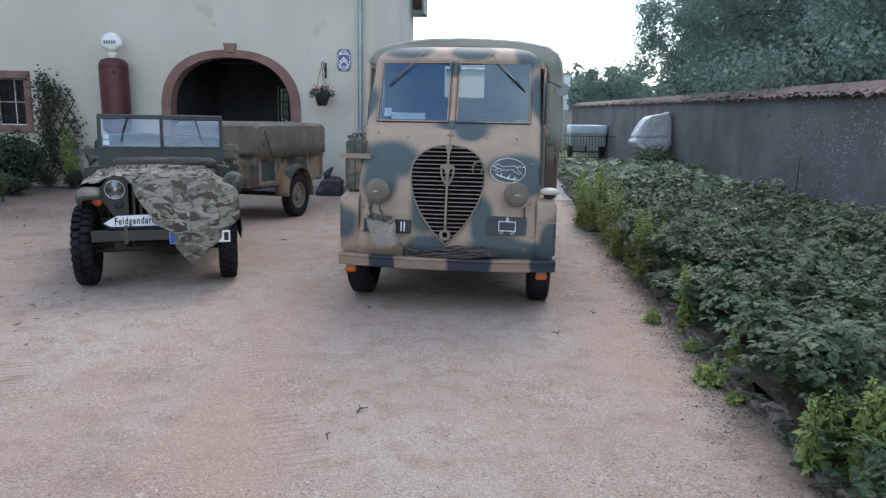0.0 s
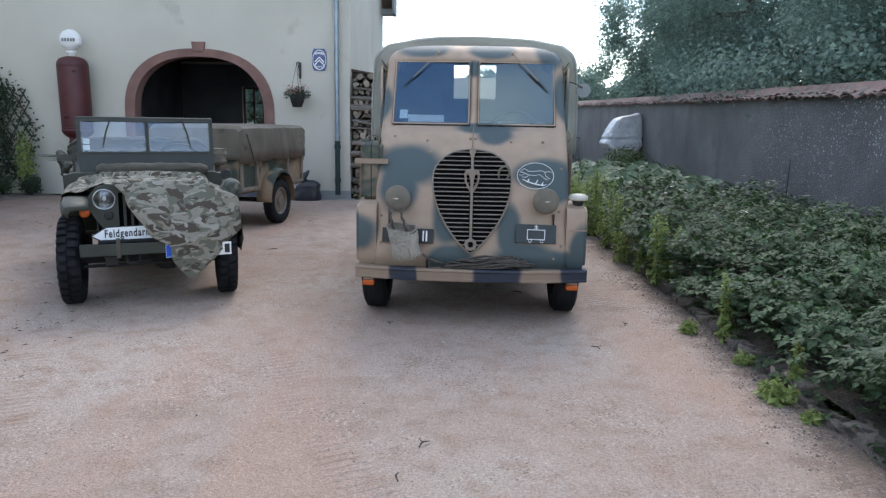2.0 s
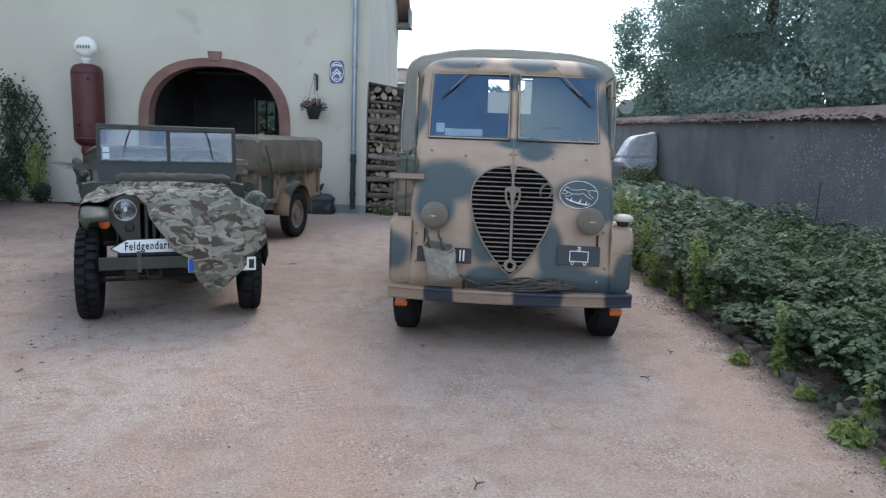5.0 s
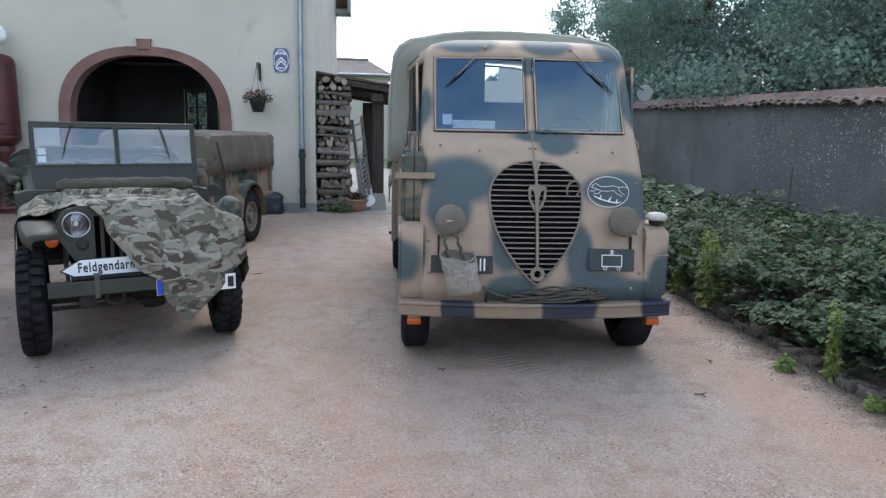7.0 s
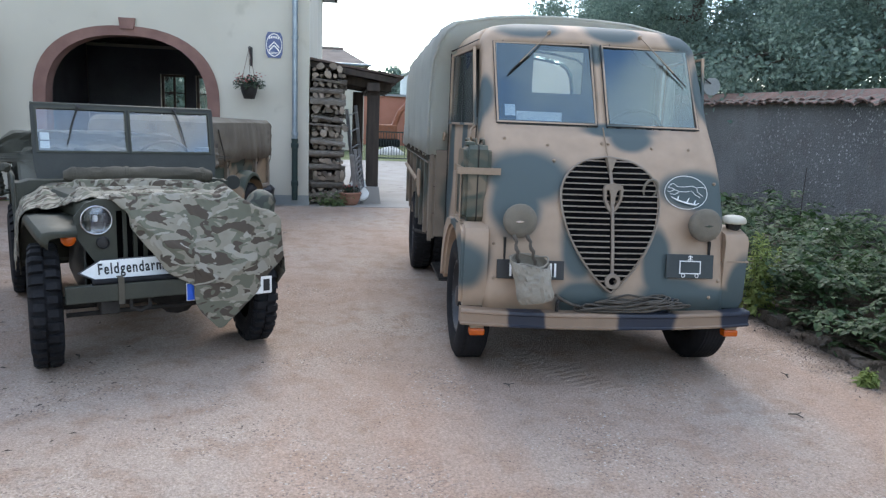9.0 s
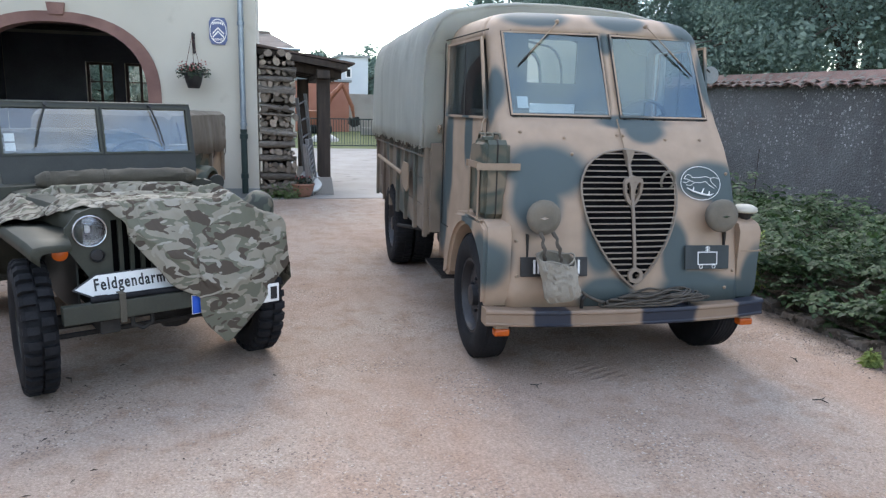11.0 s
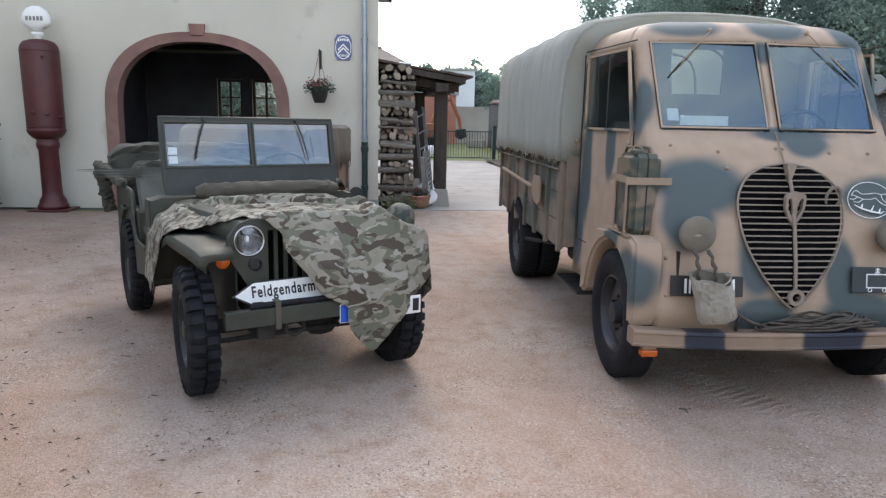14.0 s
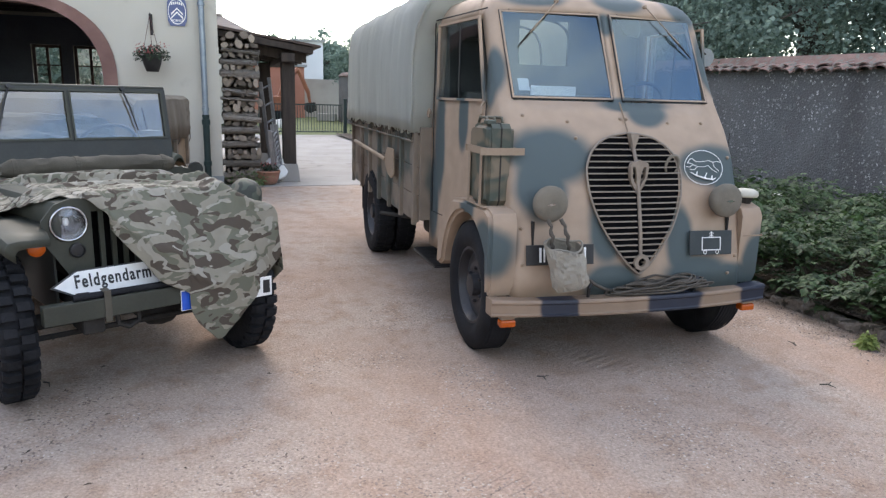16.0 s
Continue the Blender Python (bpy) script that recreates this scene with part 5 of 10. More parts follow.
for x in (-0.092,):
    for y in (-0.11, 0.09):
        box(bm, x - 0.004, x + 0.001, y, y + 0.03, -0.005, 0.285)
box(bm, -0.10, 0.10, -0.17, 0.17, -0.008, -0.0035)
part("stay", bm, M["sand_plain"], holder)

# mirror and night-driving lamp on the right
bm = bmesh.new()
tube(bm, [(0.735, 0.68, 1.885), (0.82, 0.735, 1.89), (0.915, 0.785, 1.85)], 0.005, 6)
arm = part("mirror_arm", bm, M["chassis"], truck)
bm = bmesh.new()
lathe(bm, [(0.02, -0.03), (0.05, -0.02), (0.062, 0.0), (0.058, 0.006), (0.0005, 0.006)], 20, aim((0.925, 0.79, 1.828), (0.80, -1, 1.82)))
part("mirror", bm, M["plinth"], arm, "small round rear-view mirror", smooth=True)
M["cream_enamel"] = surface("cream_enamel", (0.42, 0.39, 0.31), (0.50, 0.465, 0.38), 0.45, 7, 60, 0.05)
lampn = part("night_lamp", bmesh.new(), M["cream_enamel"], truck, "pale shielded night-driving lamp on a bracket")
bm = bmesh.new()
lathe(bm, [(0.074, 0.0), (0.078, 0.012), (0.072, 0.032), (0.046, 0.046), (0.0005, 0.052)], 20, Matrix.Translation((0.83, 0.13, 0.965)))
bm.to_mesh(lampn.data)
bm.free()
for f in lampn.data.polygons:
    f.use_smooth = True
bm = bmesh.new()
lathe(bm, [(0.02, 0.86), (0.03, 0.90), (0.05, 0.965)], 12, Matrix.Translation((0.83, 0.13, 0)))
part("stalk", bm, M["chassis"], lampn)
bm = bmesh.new()
box(bm, 0.775, 0.885, 0.06, 0.16, 0.74, 0.86, 0.006)
box(bm, 0.755, 0.893, 0.012, 0.05, 0.735, 0.745)
part("bracket", bm, M["sand_plain"], lampn)

# running board
stp = part("step", bmesh.new(), M["black_paint"], truck, "black ribbed cab step")
bm = bmesh.new()
box(bm, -0.90, -0.66, 1.06, 1.66, 0.355, 0.365)
bm.to_mesh(stp.data)
bm.free()
for k in range(14):
    bm = bmesh.new()
    box(bm, -0.90, -0.66, 1.07 + 0.044 * k, 1.085 + 0.044 * k, 0.3655, 0.378)
    part("tread_bar", bm, M["black_paint"], stp)
for y in (1.10, 1.58):
    bm = bmesh.new()
    prism(bm, [[(y - 0.03, 0.366), (y + 0.05, 0.366), (y + 0.03, 0.66), (y - 0.03, 0.66)]], -0.70, -0.67, axes=(1, 2, 0))
    part("bracket", bm, M["chassis"], stp)

# load bed with stakes, rails and tools
bed = part("load_bed", bmesh.new(), M["bed_paint"], truck, "wooden load bed in faded camouflage")
bm = bmesh.new()
box(bm, -0.92, 0.92, 1.50, 4.30, 0.68, 0.74)
bm.to_mesh(bed.data)
bm.free()
for sx in (-1, 1):
    for k, (z0, z1) in enumerate(((0.60, 0.80), (0.805, 1.01), (1.015, 1.24))):
        bm = bmesh.new()
        box(bm, sx * 0.915 - 0.012, sx * 0.915 + 0.012, 1.50, 4.32, z0, z1, 0.004)
        part("board", bm, M["bed_paint"], bed)
    for y in (1.52, 1.95, 2.4, 2.85, 3.3, 3.75, 4.28):
        bm = bmesh.new()
        box(bm, sx * 0.94 - 0.016, sx * 0.94 + 0.016, y - 0.025, y + 0.025, 0.58, 1.27, 0.005)
        part("stake", bm, M["bed_paint"], bed)
    bm = bmesh.new()
    rod(bm, (sx * 0.968, 1.5, 1.20), (sx * 0.968, 4.32, 1.20), 0.009, seg=6)
    part("rope_rail", bm, M["bed_paint"], bed)
bm = bmesh.new()
box(bm, -0.91, 0.91, 1.47, 1.50, 0.62, 1.30, 0.004)
part("headboard", bm, M["bed_paint"], bed)
bm = bmesh.new()
box(bm, -0.91, 0.91, 4.30, 4.33, 0.62, 1.24, 0.004)
part("tailgate", bm, M["bed_paint"], bed)
bm = bmesh.new()
box(bm, -0.93, -0.62, 3.78, 3.80, 0.34, 0.62)
box(bm, 0.62, 0.93, 3.78, 3.80, 0.34, 0.62)
part("mud_flap", bm, M["rubber"], bed)
spade = part("spade", bmesh.new(), M["bed_paint"], truck, "long-handled spade strapped to the bed side")
bm = bmesh.new()
rod(bm, (-0.985, 2.35, 0.99), (-0.985, 3.9, 1.04), 0.018)
bm.to_mesh(spade.data)
bm.free()
spade.data.materials.clear()
spade.data.materials.append(M["sand_plain"])
bm = bmesh.new()
prism(bm, [[(2.02, 0.90), (2.04, 1.10), (2.26, 1.10), (2.36, 1.02), (2.36, 0.96), (2.24, 0.88), (2.10, 0.86)]], -0.99, -0.98, axes=(1, 2, 0))
part("blade", bm, M["sand_plain"], spade)
bm = bmesh.new()
rod(bm, (-0.7, 2.05, 0.52), (-0.98, 2.55, 0.50), 0.016)
part("exhaust", bm, M["chassis"], truck, "exhaust tail pipe")

# canvas cover on hoops: sagging sheet with folds and a laced edge
cov = part("canvas_cover", bmesh.new(), M["canvas"], truck, "weathered grey-green canvas tilt over hoops")
HOOP_L = [(-0.985, 1.26), (-0.99, 1.50), (-0.988, 1.75), (-0.982, 1.97), (-0.955, 2.12), (-0.905, 2.205), (-0.82, 2.262), (-0.55, 2.31), (-0.3, 2.33)]
HOOP = HOOP_L + [(0.0, 2.34)] + [(-a_, b_) for a_, b_ in HOOP_L[::-1]]
bm = bmesh.new()
rows_ = []
NY = 150
for j in range(NY + 1):
    yj = 1.50 + (4.30 - 1.50) * j / NY
    y = yj
    sag = 0.014 * math.sin(math.pi * ((y - 1.50) / 0.7 % 1.0)) if j > 2 else 0
    row = []
    for i in range(len(HOOP) * 2 - 1):
        a, b = HOOP[i // 2], HOOP[min(len(HOOP) - 1, i // 2 + i % 2)]
        x, z = (a[0] + b[0]) / 2, (a[1] + b[1]) / 2
        k = 1 - sag * (0.5 if z < 1.9 else 0.9)
        drop = max(0.0, 1.9 - z)
        fold = (0.030 * noise.noise((y * 6.0 + 0.6 * noise.noise((y * 2, z * 1.5, 3)), z * 0.6, 1.0 + (x > 0) * 5)) + 0.018 * (0.3 - abs(noise.noise((y * 11.0, z * 1.1, 4.0 + (x > 0) * 5))))) * (0.25 + min(1.0, drop * 1.4)) + 0.010 * noise.noise((y * 2.4, z * 3.4, 9)) + 0.006 * noise.noise((y * 9, z * 9, 5))
        sgn = 1 if x > 0 else -1
        front_in = (0.012 + 0.02 * max(0.0, min(1.0, (z - 1.7) / 0.4))) * (1 - min(1.0, j / 5)) ** 2
        ahead = 0.14 * max(0.0, min(1.0, (z - 1.95) / 0.2)) * max(0.0, 1 - j / 10)
        row.append(((x * k + sgn * fold) * (1 - front_in), y - ahead, z - sag * 0.5 * (z > 2.0) + 0.012 * noise.noise((x * 2, y * 3, 2)) - front_in * 0.9 * (z > 2) + (0.015 * math.sin(y * 28) * (z < 1.3))))
    rows_.append(row)
sheet(bm, rows_)
bmesh.ops.recalc_face_normals(bm, faces=bm.faces)
bm.to_mesh(cov.data)
bm.free()
for f in cov.data.polygons:
    f.use_smooth = True
solid(cov, 0.006, 1.0)
bm = bmesh.new()
def hem_pt(x, z, k, back=0.0):
    u, w = max(0.0, min(1.0, (z - 1.7) / 0.4)), max(0.0, min(1.0, (z - 1.95) / 0.2))
    return (x * (0.988 - 0.02 * u) * k, 1.50 - 0.14 * w + back, z - 0.028 * (1 if z > 2 else 0))


tube(bm, [hem_pt(x, z, 1.0) for x, z in HOOP], 0.012, 6)
part("front_hem", bm, M["canvas"], cov, smooth=True)
bm = bmesh.new()
rows_ = []
for i in range(len(HOOP)):
    x, z = HOOP[i]
    k = min(1.0, max(0.0, (z - 1.7) / 0.5))
    a_, b_ = hem_pt(x, z, 1.0), hem_pt(x, z, 0.955)
    rows_.append([a_, (b_[0], b_[1], b_[2] - 0.02 * k), (b_[0] * 0.86, b_[1] + 0.012, b_[2] - 0.055 * k), (b_[0] * 0.70, b_[1] + 0.02 + 0.09 * k, b_[2] - 0.11 * k)])
sheet(bm, rows_)
bmesh.ops.recalc_face_normals(bm, faces=bm.faces)
solid(part("front_flap", bm, M["canvas"], cov, smooth=True), 0.005)
# rear curtain with a clear gap
bm = bmesh.new()
zl = [1.26, 1.45, 1.62, 1.80, 2.02, 2.13, 2.20, 2.29, 2.315]
hw_ = lambda z: lerp_tab([(b_, -a_) for a_, b_ in HOOP[:10]], z + 0.02) * 0.98
sheet(bm, [[(-hw_(z), 4.34, z), (-min(0.5, hw_(z)), 4.345, z), (min(0.31, hw_(z)), 4.345, z), (hw_(z), 4.34, z)] for z in zl], lambda i, j: j == 1 and 2.1 < zl[i] < 2.25)
part("rear_curtain", bm, M["canvas"], cov)
for y in (1.56, 2.2, 2.9, 3.6, 4.26):
    bm = bmesh.new()
    tube(bm, [(x * 0.965, y, z - 0.035) for x, z in HOOP], 0.012, 6)
    part("hoop", bm, M["chassis"], cov)
for k in range(34):
    y = 1.5 + 2.8 * k / 33
    bm = bmesh.new()
    rod(bm, (-0.992, y, 1.27), (-0.972, y + 0.02, 1.205), 0.0035, seg=4)
    part("lacing", bm, M["rope"], cov)

# bag hanging from the headlamp, and a coil of rope on the bumper
bag = thing("shoulder_bag", TRUCK, "small worn linen bag hanging from the headlamp", "bag")
bm = bmesh.new()
rows_ = []
nb = 48
for j in range(37):
    t = j / 36
    z = 0.755 - 0.235 * t
    row = []
    for i in range(nb):
        a = 2 * math.pi * i / nb
        c, d = math.cos(a), math.sin(a)
        rx = (0.112 - 0.014 * t - 0.16 * max(0, t - 0.9)) * (1 + 0.03 * math.sin(9 * t))
        ry = 0.030 + 0.030 * math.sin(math.pi * min(1, 0.12 + t * 0.9)) ** 0.7
        fold = 0.016 * (0.35 - abs(noise.noise((c * 3.0 + t * 1.6, d * 2.0, t * 1.3)))) + 0.010 * (0.3 - abs(noise.noise((c * 6.0 - t * 3.0, d * 4.0, t * 4.0))))
        x = rx * abs(c) ** 0.7 * (1 if c > 0 else -1)
        row.append((-0.520 + x + 0.045 * t + fold * c, -0.135 + ry * d * (1 + 0.1 * noise.noise((c, d, t * 3))) + 2.0 * fold * d - 0.035 * t, z + 0.030 * d * (1 - t) + 0.030 * c * (t - 0.55) + 0.012 * noise.noise((a, t * 3, 5))))
    rows_.append(row + [row[0]])
sheet(bm, rows_)
bmesh.ops.remove_doubles(bm, verts=bm.verts, dist=0.0008)
bmesh.ops.holes_fill(bm, edges=[e for e in bm.edges if e.is_boundary and e.verts[0].co.z < 0.6])
bmesh.ops.recalc_face_normals(bm, faces=bm.faces)
solid(part("pouch", bm, M["bag_cloth"], bag, smooth=True), 0.003)
bm = bmesh.new()
tube(bm, [(-0.522 + 0.110 * math.cos(a), -0.136 + 0.032 * math.sin(a), 0.755 + 0.030 * math.sin(a) + 0.012 * math.sin(3 * a + 1)) for a in [2 * math.pi * k / 24 for k in range(24)]], 0.0055, 6, True)
part("hem", bm, M["bag_cloth"], bag, smooth=True)
bm = bmesh.new()
box(bm, -0.565, -0.515, -0.186, -0.172, 0.665, 0.71, 0.003)
part("patch", bm, M["bag_cloth"], bag)
for x0, x1 in ((-0.585, -0.615), (-0.485, -0.54)):
    bm = bmesh.new()
    tube(bm, [(x0 + (x1 - x0) * k / 9 + 0.006 * math.sin(k * 2.0), -0.125 - 0.022 * math.sin(k * 0.35), 0.73 + 0.17 * k / 9) for k in range(10)], [0.010 + 0.002 * math.sin(k * 1.7) for k in range(10)], 6)
    part("strap", bm, M["rope"], bag)

rope = thing("rope_coil", TRUCK, "coil of old rope lying on the bumper", "rope")
bm = bmesh.new()
random.seed(11)
for k in range(8):
    ph, h = random.random() * 6, random.random()
    n_ = 44
    pts = []
    for i in range(n_):
        a = 2 * math.pi * i / n_
        pts.append((0.13 + (0.35 - 0.025 * k) * math.cos(a) + 0.015 * math.sin(5 * a + ph), -0.095 + 0.045 * math.sin(a) + 0.012 * math.sin(3 * a + ph), 0.462 + 0.008 * k + 0.022 * max(0, math.sin(2 * a + ph)) + 0.012 * math.cos(a)))
    tube(bm, pts, 0.0065, 6, True)
    part("loop", bm, M["rope"], rope, smooth=True)
    bm = bmesh.new()
tube(bm, [(-0.20, -0.10, 0.48), (-0.26, -0.13, 0.50), (-0.32, -0.15, 0.53), (-0.36, -0.15, 0.56)], 0.009, 6)
part("rope_end", bm, M["rope"], rope, smooth=True)
for x in (-0.33, 0.36):
    bm = bmesh.new()
    tube(bm, [(x, -0.09, 0.44), (x, -0.10, 0.50), (x + 0.02, -0.09, 0.525), (x + 0.035, -0.06, 0.50)], 0.010, 6)
    part("tow_hook", bm, M["black_paint"], truck, "black tow hook behind the bumper")

# ---- jeep ----
JEEP = pose(-2.75, 6.53, 0, 0, 0, 22.5)
M["olive"] = surface("olive_drab_paint", (0.029, 0.032, 0.023), (0.043, 0.046, 0.033), 0.6, 5, 70, 0.06)
M["olive_dark"] = surface("dark_olive_paint", (0.018, 0.021, 0.019), (0.028, 0.031, 0.027), 0.55, 5, 70, 0.06)
M["canvas_olive"] = surface("olive_canvas", (0.056, 0.050, 0.038), (0.094, 0.084, 0.064), 0.92, 5, 230, 0.5, bumpdist=0.004)
M["seat_canvas"] = surface("khaki_seat_canvas", (0.078, 0.080, 0.068), (0.118, 0.120, 0.104), 0.9, 6, 200, 0.3, bumpdist=0.004)
M["hood_canvas"] = surface("dark_olive_canvas", (0.036, 0.037, 0.028), (0.064, 0.064, 0.050), 0.92, 5, 230, 0.5, bumpdist=0.004)
M["tarp_camo"] = camo("splinter_camouflage_cloth", (0.232, 0.212, 0.166), [((0.125, 0.124, 0.090), 0.515, 2.2), ((0.070, 0.054, 0.040), 0.56, 6.1), ((0.29, 0.27, 0.225), 0.61, 9.4)], 8.2, 0.92, 0.006, weave=1.0, stretch=(0.9, 1.8, 1.6), twist=1.0)
M["lamp_glass"] = glass("lamp_glass", (0.95, 0.97, 1.0), 0.08)
M["blue_sign"] = surface("blue_enamel", (0.045, 0.075, 0.20), (0.065, 0.10, 0.24), 0.3, 6, 60, 0.02)
M["euro_blue"] = surface("blue_plate_band", (0.01, 0.085, 0.50), (0.015, 0.11, 0.58), 0.4, 6, 60, 0.02)

M["reflector"] = surface("silvered_reflector", (0.45, 0.46, 0.48), (0.60, 0.61, 0.63), 0.22, 14, 60, 0.25, 1.0)
jeep = thing("jeep", JEEP, "olive drab open jeep with its windscreen up", "jeep")
for sx in (-1, 1):
    road_wheel(jeep, sx * 0.612, 0.0, 0.365, 0.165, sx, 0.205, 30, M["olive_dark"], lug=0.026, turn=-3, name="front_wheel")
    road_wheel(jeep, sx * 0.645, 2.0, 0.365, 0.165, sx, 0.205, 30, M["olive_dark"], lug=0.026, name="rear_wheel")
    # body side with door cut and wheel arch
    arc = [(1.98 + 0.43 * math.cos(radians(a)), 0.40 + 0.43 * math.sin(radians(a))) for a in range(0, 181, 12)]
    side = [(0.82, 0.50), (0.82, 1.005), (0.93, 1.005), (0.97, 0.95), (1.00, 0.74), (1.06, 0.66), (1.16, 0.635), (1.48, 0.635), (1.57, 0.67), (1.62, 0.76), (1.65, 0.95), (1.70, 0.985), (2.52, 0.985), (2.54, 0.5), (2.42, 0.40)]
    bm = bmesh.new()
    prism(bm, [side + arc + [(1.50, 0.40)]], sx * 0.672, sx * 0.700, axes=(1, 2, 0))
    part("body_side", bm, M["olive"], jeep)
    bm = bmesh.new()
    tube(bm, [(sx * 0.69, y, z) for y, z in side[2:13]], 0.014, 6)
    part("door_lip", bm, M["olive"], jeep, smooth=True)
    # front wing: flat top with a turned-down lip
    bm = bmesh.new()
    rows_ = []
    for y, dz, xo in ((-0.29, -0.060, 0.60), (-0.28, -0.028, 0.635), (-0.245, -0.008, 0.65), (-0.15, 0.0, 0.66), (0.10, 0.0, 0.67), (0.36, 0.0, 0.68), (0.52, -0.06, 0.69), (0.72, -0.26, 0.70), (0.84, -0.42, 0.70)):
        rows_.append([(sx * (0.455 if y < -0.1 else 0.40), y, 0.865 + dz), (sx * (xo - 0.05), y, 0.865 + dz), (sx * (xo - 0.012), y, 0.858 + dz), (sx * xo, y, 0.840 + dz), (sx * xo, y, 0.800 + dz)])
    sheet(bm, rows_)
    bmesh.ops.recalc_face_normals(bm, faces=bm.faces)
    solid(part("front_wing", bm, M["olive"], jeep, smooth=True), 0.008, 0)
    bm = bmesh.new()
    prism(bm, [[(-0.12, 0.42), (-0.12, 0.86), (0.40, 0.86), (0.82, 0.5), (0.82, 0.42), (0.42, 0.40)]], sx * 0.40, sx * 0.41, axes=(1, 2, 0))
    part("inner_wing", bm, M["olive_dark"], jeep)
    # marker light and indicator
    bm = bmesh.new()
    p = Vector((sx * 0.49, -0.165, 0.775))
    lathe(bm, [(0.02, 0), (0.040, 0.004), (0.038, 0.02), (0.025, 0.032), (0.0005, 0.036)], 18, aim(p, p + Vector((0, -1, 0))))
    part("indicator", bm, M["orange"], jeep, "round orange indicator", smooth=True)
    bm = bmesh.new()
    box(bm, sx * 0.45, sx * 0.50, -0.16, -0.10, 0.76, 0.79)
    part("indicator_bracket", bm, M["olive_dark"], jeep)

# tub floor, rear panel, cowl
bm = bmesh.new()
box(bm, -0.67, 0.67, 0.84, 2.52, 0.46, 0.49)
box(bm, -0.67, 0.67, 2.50, 2.54, 0.45, 0.985)
for sx in (-1, 1):
    box(bm, min(sx * 0.44, sx * 0.67), max(sx * 0.44, sx * 0.67), 1.50, 2.49, 0.49, 0.84)
part("tub", bm, M["olive"], jeep)
bm = bmesh.new()
prism(bm, [[(-0.69, 0.47), (0.69, 0.47), (0.69, 1.0), (0.62, 1.022), (-0.62, 1.022), (-0.69, 1.0)]], 0.80, 0.98)
part("cowl", bm, M["olive"], jeep)
# bonnet
bm = bmesh.new()
rows_ = []
for y, hw, z in ((-0.155, 0.375, 0.972), (-0.13, 0.39, 0.985), (0.2, 0.45, 0.995), (0.5, 0.51, 1.0), (0.80, 0.565, 1.006)):
    rows_.append([(-hw, y, z - 0.20), (-hw, y, z - 0.05), (-hw + 0.02, y, z - 0.012), (-hw + 0.07, y, z), (0, y, z + 0.015), (hw - 0.07, y, z), (hw - 0.02, y, z - 0.012), (hw, y, z - 0.05), (hw, y, z - 0.20)])
sheet(bm, rows_)
bmesh.ops.recalc_face_normals(bm, faces=bm.faces)
solid(part("bonnet", bm, M["olive"], jeep, smooth=True), 0.01)
# radiator grille with vertical slots and lamp openings
slots = [rect(-0.222 + 0.0555 * k - 0.017, -0.222 + 0.0555 * k + 0.017, 0.56, 0.93) for k in range(9)]
lo = [(-0.30, 0.50), (0.30, 0.50), (0.34, 0.60), (0.46, 0.80), (0.46, 0.90), (0.40, 0.975), (0.33, 1.0), (-0.33, 1.0), (-0.40, 0.975), (-0.46, 0.90), (-0.46, 0.80), (-0.34, 0.60)]
holes = slots + [[(s * 0.343 + 0.088 * math.cos(a), 0.88 + 0.088 * math.sin(a)) for a in [2 * math.pi * k / 24 for k in range(24)]] for s in (-1, 1)]
bm = bmesh.new()
prism(bm, [lo] + holes, -0.175, -0.155)
part("grille", bm, M["olive"], jeep, "slotted radiator grille")
# radiator box in the same black, so shade behind the slots is painted
bm = bmesh.new()
box(bm, -0.29, 0.29, -0.06, -0.04, 0.5, 0.97)
part("radiator", bm, M["void_black"], jeep)
for sx in (-1, 1):
    c = Vector((sx * 0.343, -0.17, 0.88))
    hl = part("headlamp", bmesh.new(), M["reflector"], jeep, "round headlamp with clear glass")
    bm = bmesh.new()
    lathe(bm, [(0.015, 0.075), (0.05, 0.06), (0.074, 0.02), (0.084, -0.004), (0.086, -0.014), (0.080, -0.018), (0.076, -0.008)], 28, aim(c, c + Vector((0, 1, 0))), cap=False)
    bm.to_mesh(hl.data)
    bm.free()
    for f in hl.data.polygons:
        f.use_smooth = True
    bm = bmesh.new()
    lathe(bm, [(0.078, 0.006), (0.07, 0.014), (0.05, 0.022), (0.025, 0.027), (0.0005, 0.028)], 24, aim(c, c + Vector((0, -1, 0))))
    g = part("lens", bm, M["lamp_glass"], hl, smooth=True)
    g.visible_shadow = False
    bm = bmesh.new()
    lathe(bm, [(0.0005, 0.02), (0.010, 0.015), (0.013, 0.0), (0.010, -0.012), (0.0005, -0.016)], 10, Matrix.Translation(c + Vector((0, 0.04, 0))))
    part("bulb", bm, M["white_paint"], hl)
    bm = bmesh.new()
    p = Vector((sx * 0.315, -0.175, 0.748))
    lathe(bm, [(0.036, 0), (0.036, 0.02), (0.030, 0.024), (0.028, 0.012), (0.0005, 0.014)], 18, aim(p, p + Vector((0, -1, 0))))
    part("marker_light", bm, M["black_paint"], jeep, smooth=True)
# bumper and frame
bm = bmesh.new()
box(bm, -0.535, 0.57, -0.385, -0.330, 0.447, 0.541, 0.004)
part("bumper", bm, M["olive"], jeep, "flat olive steel bumper")
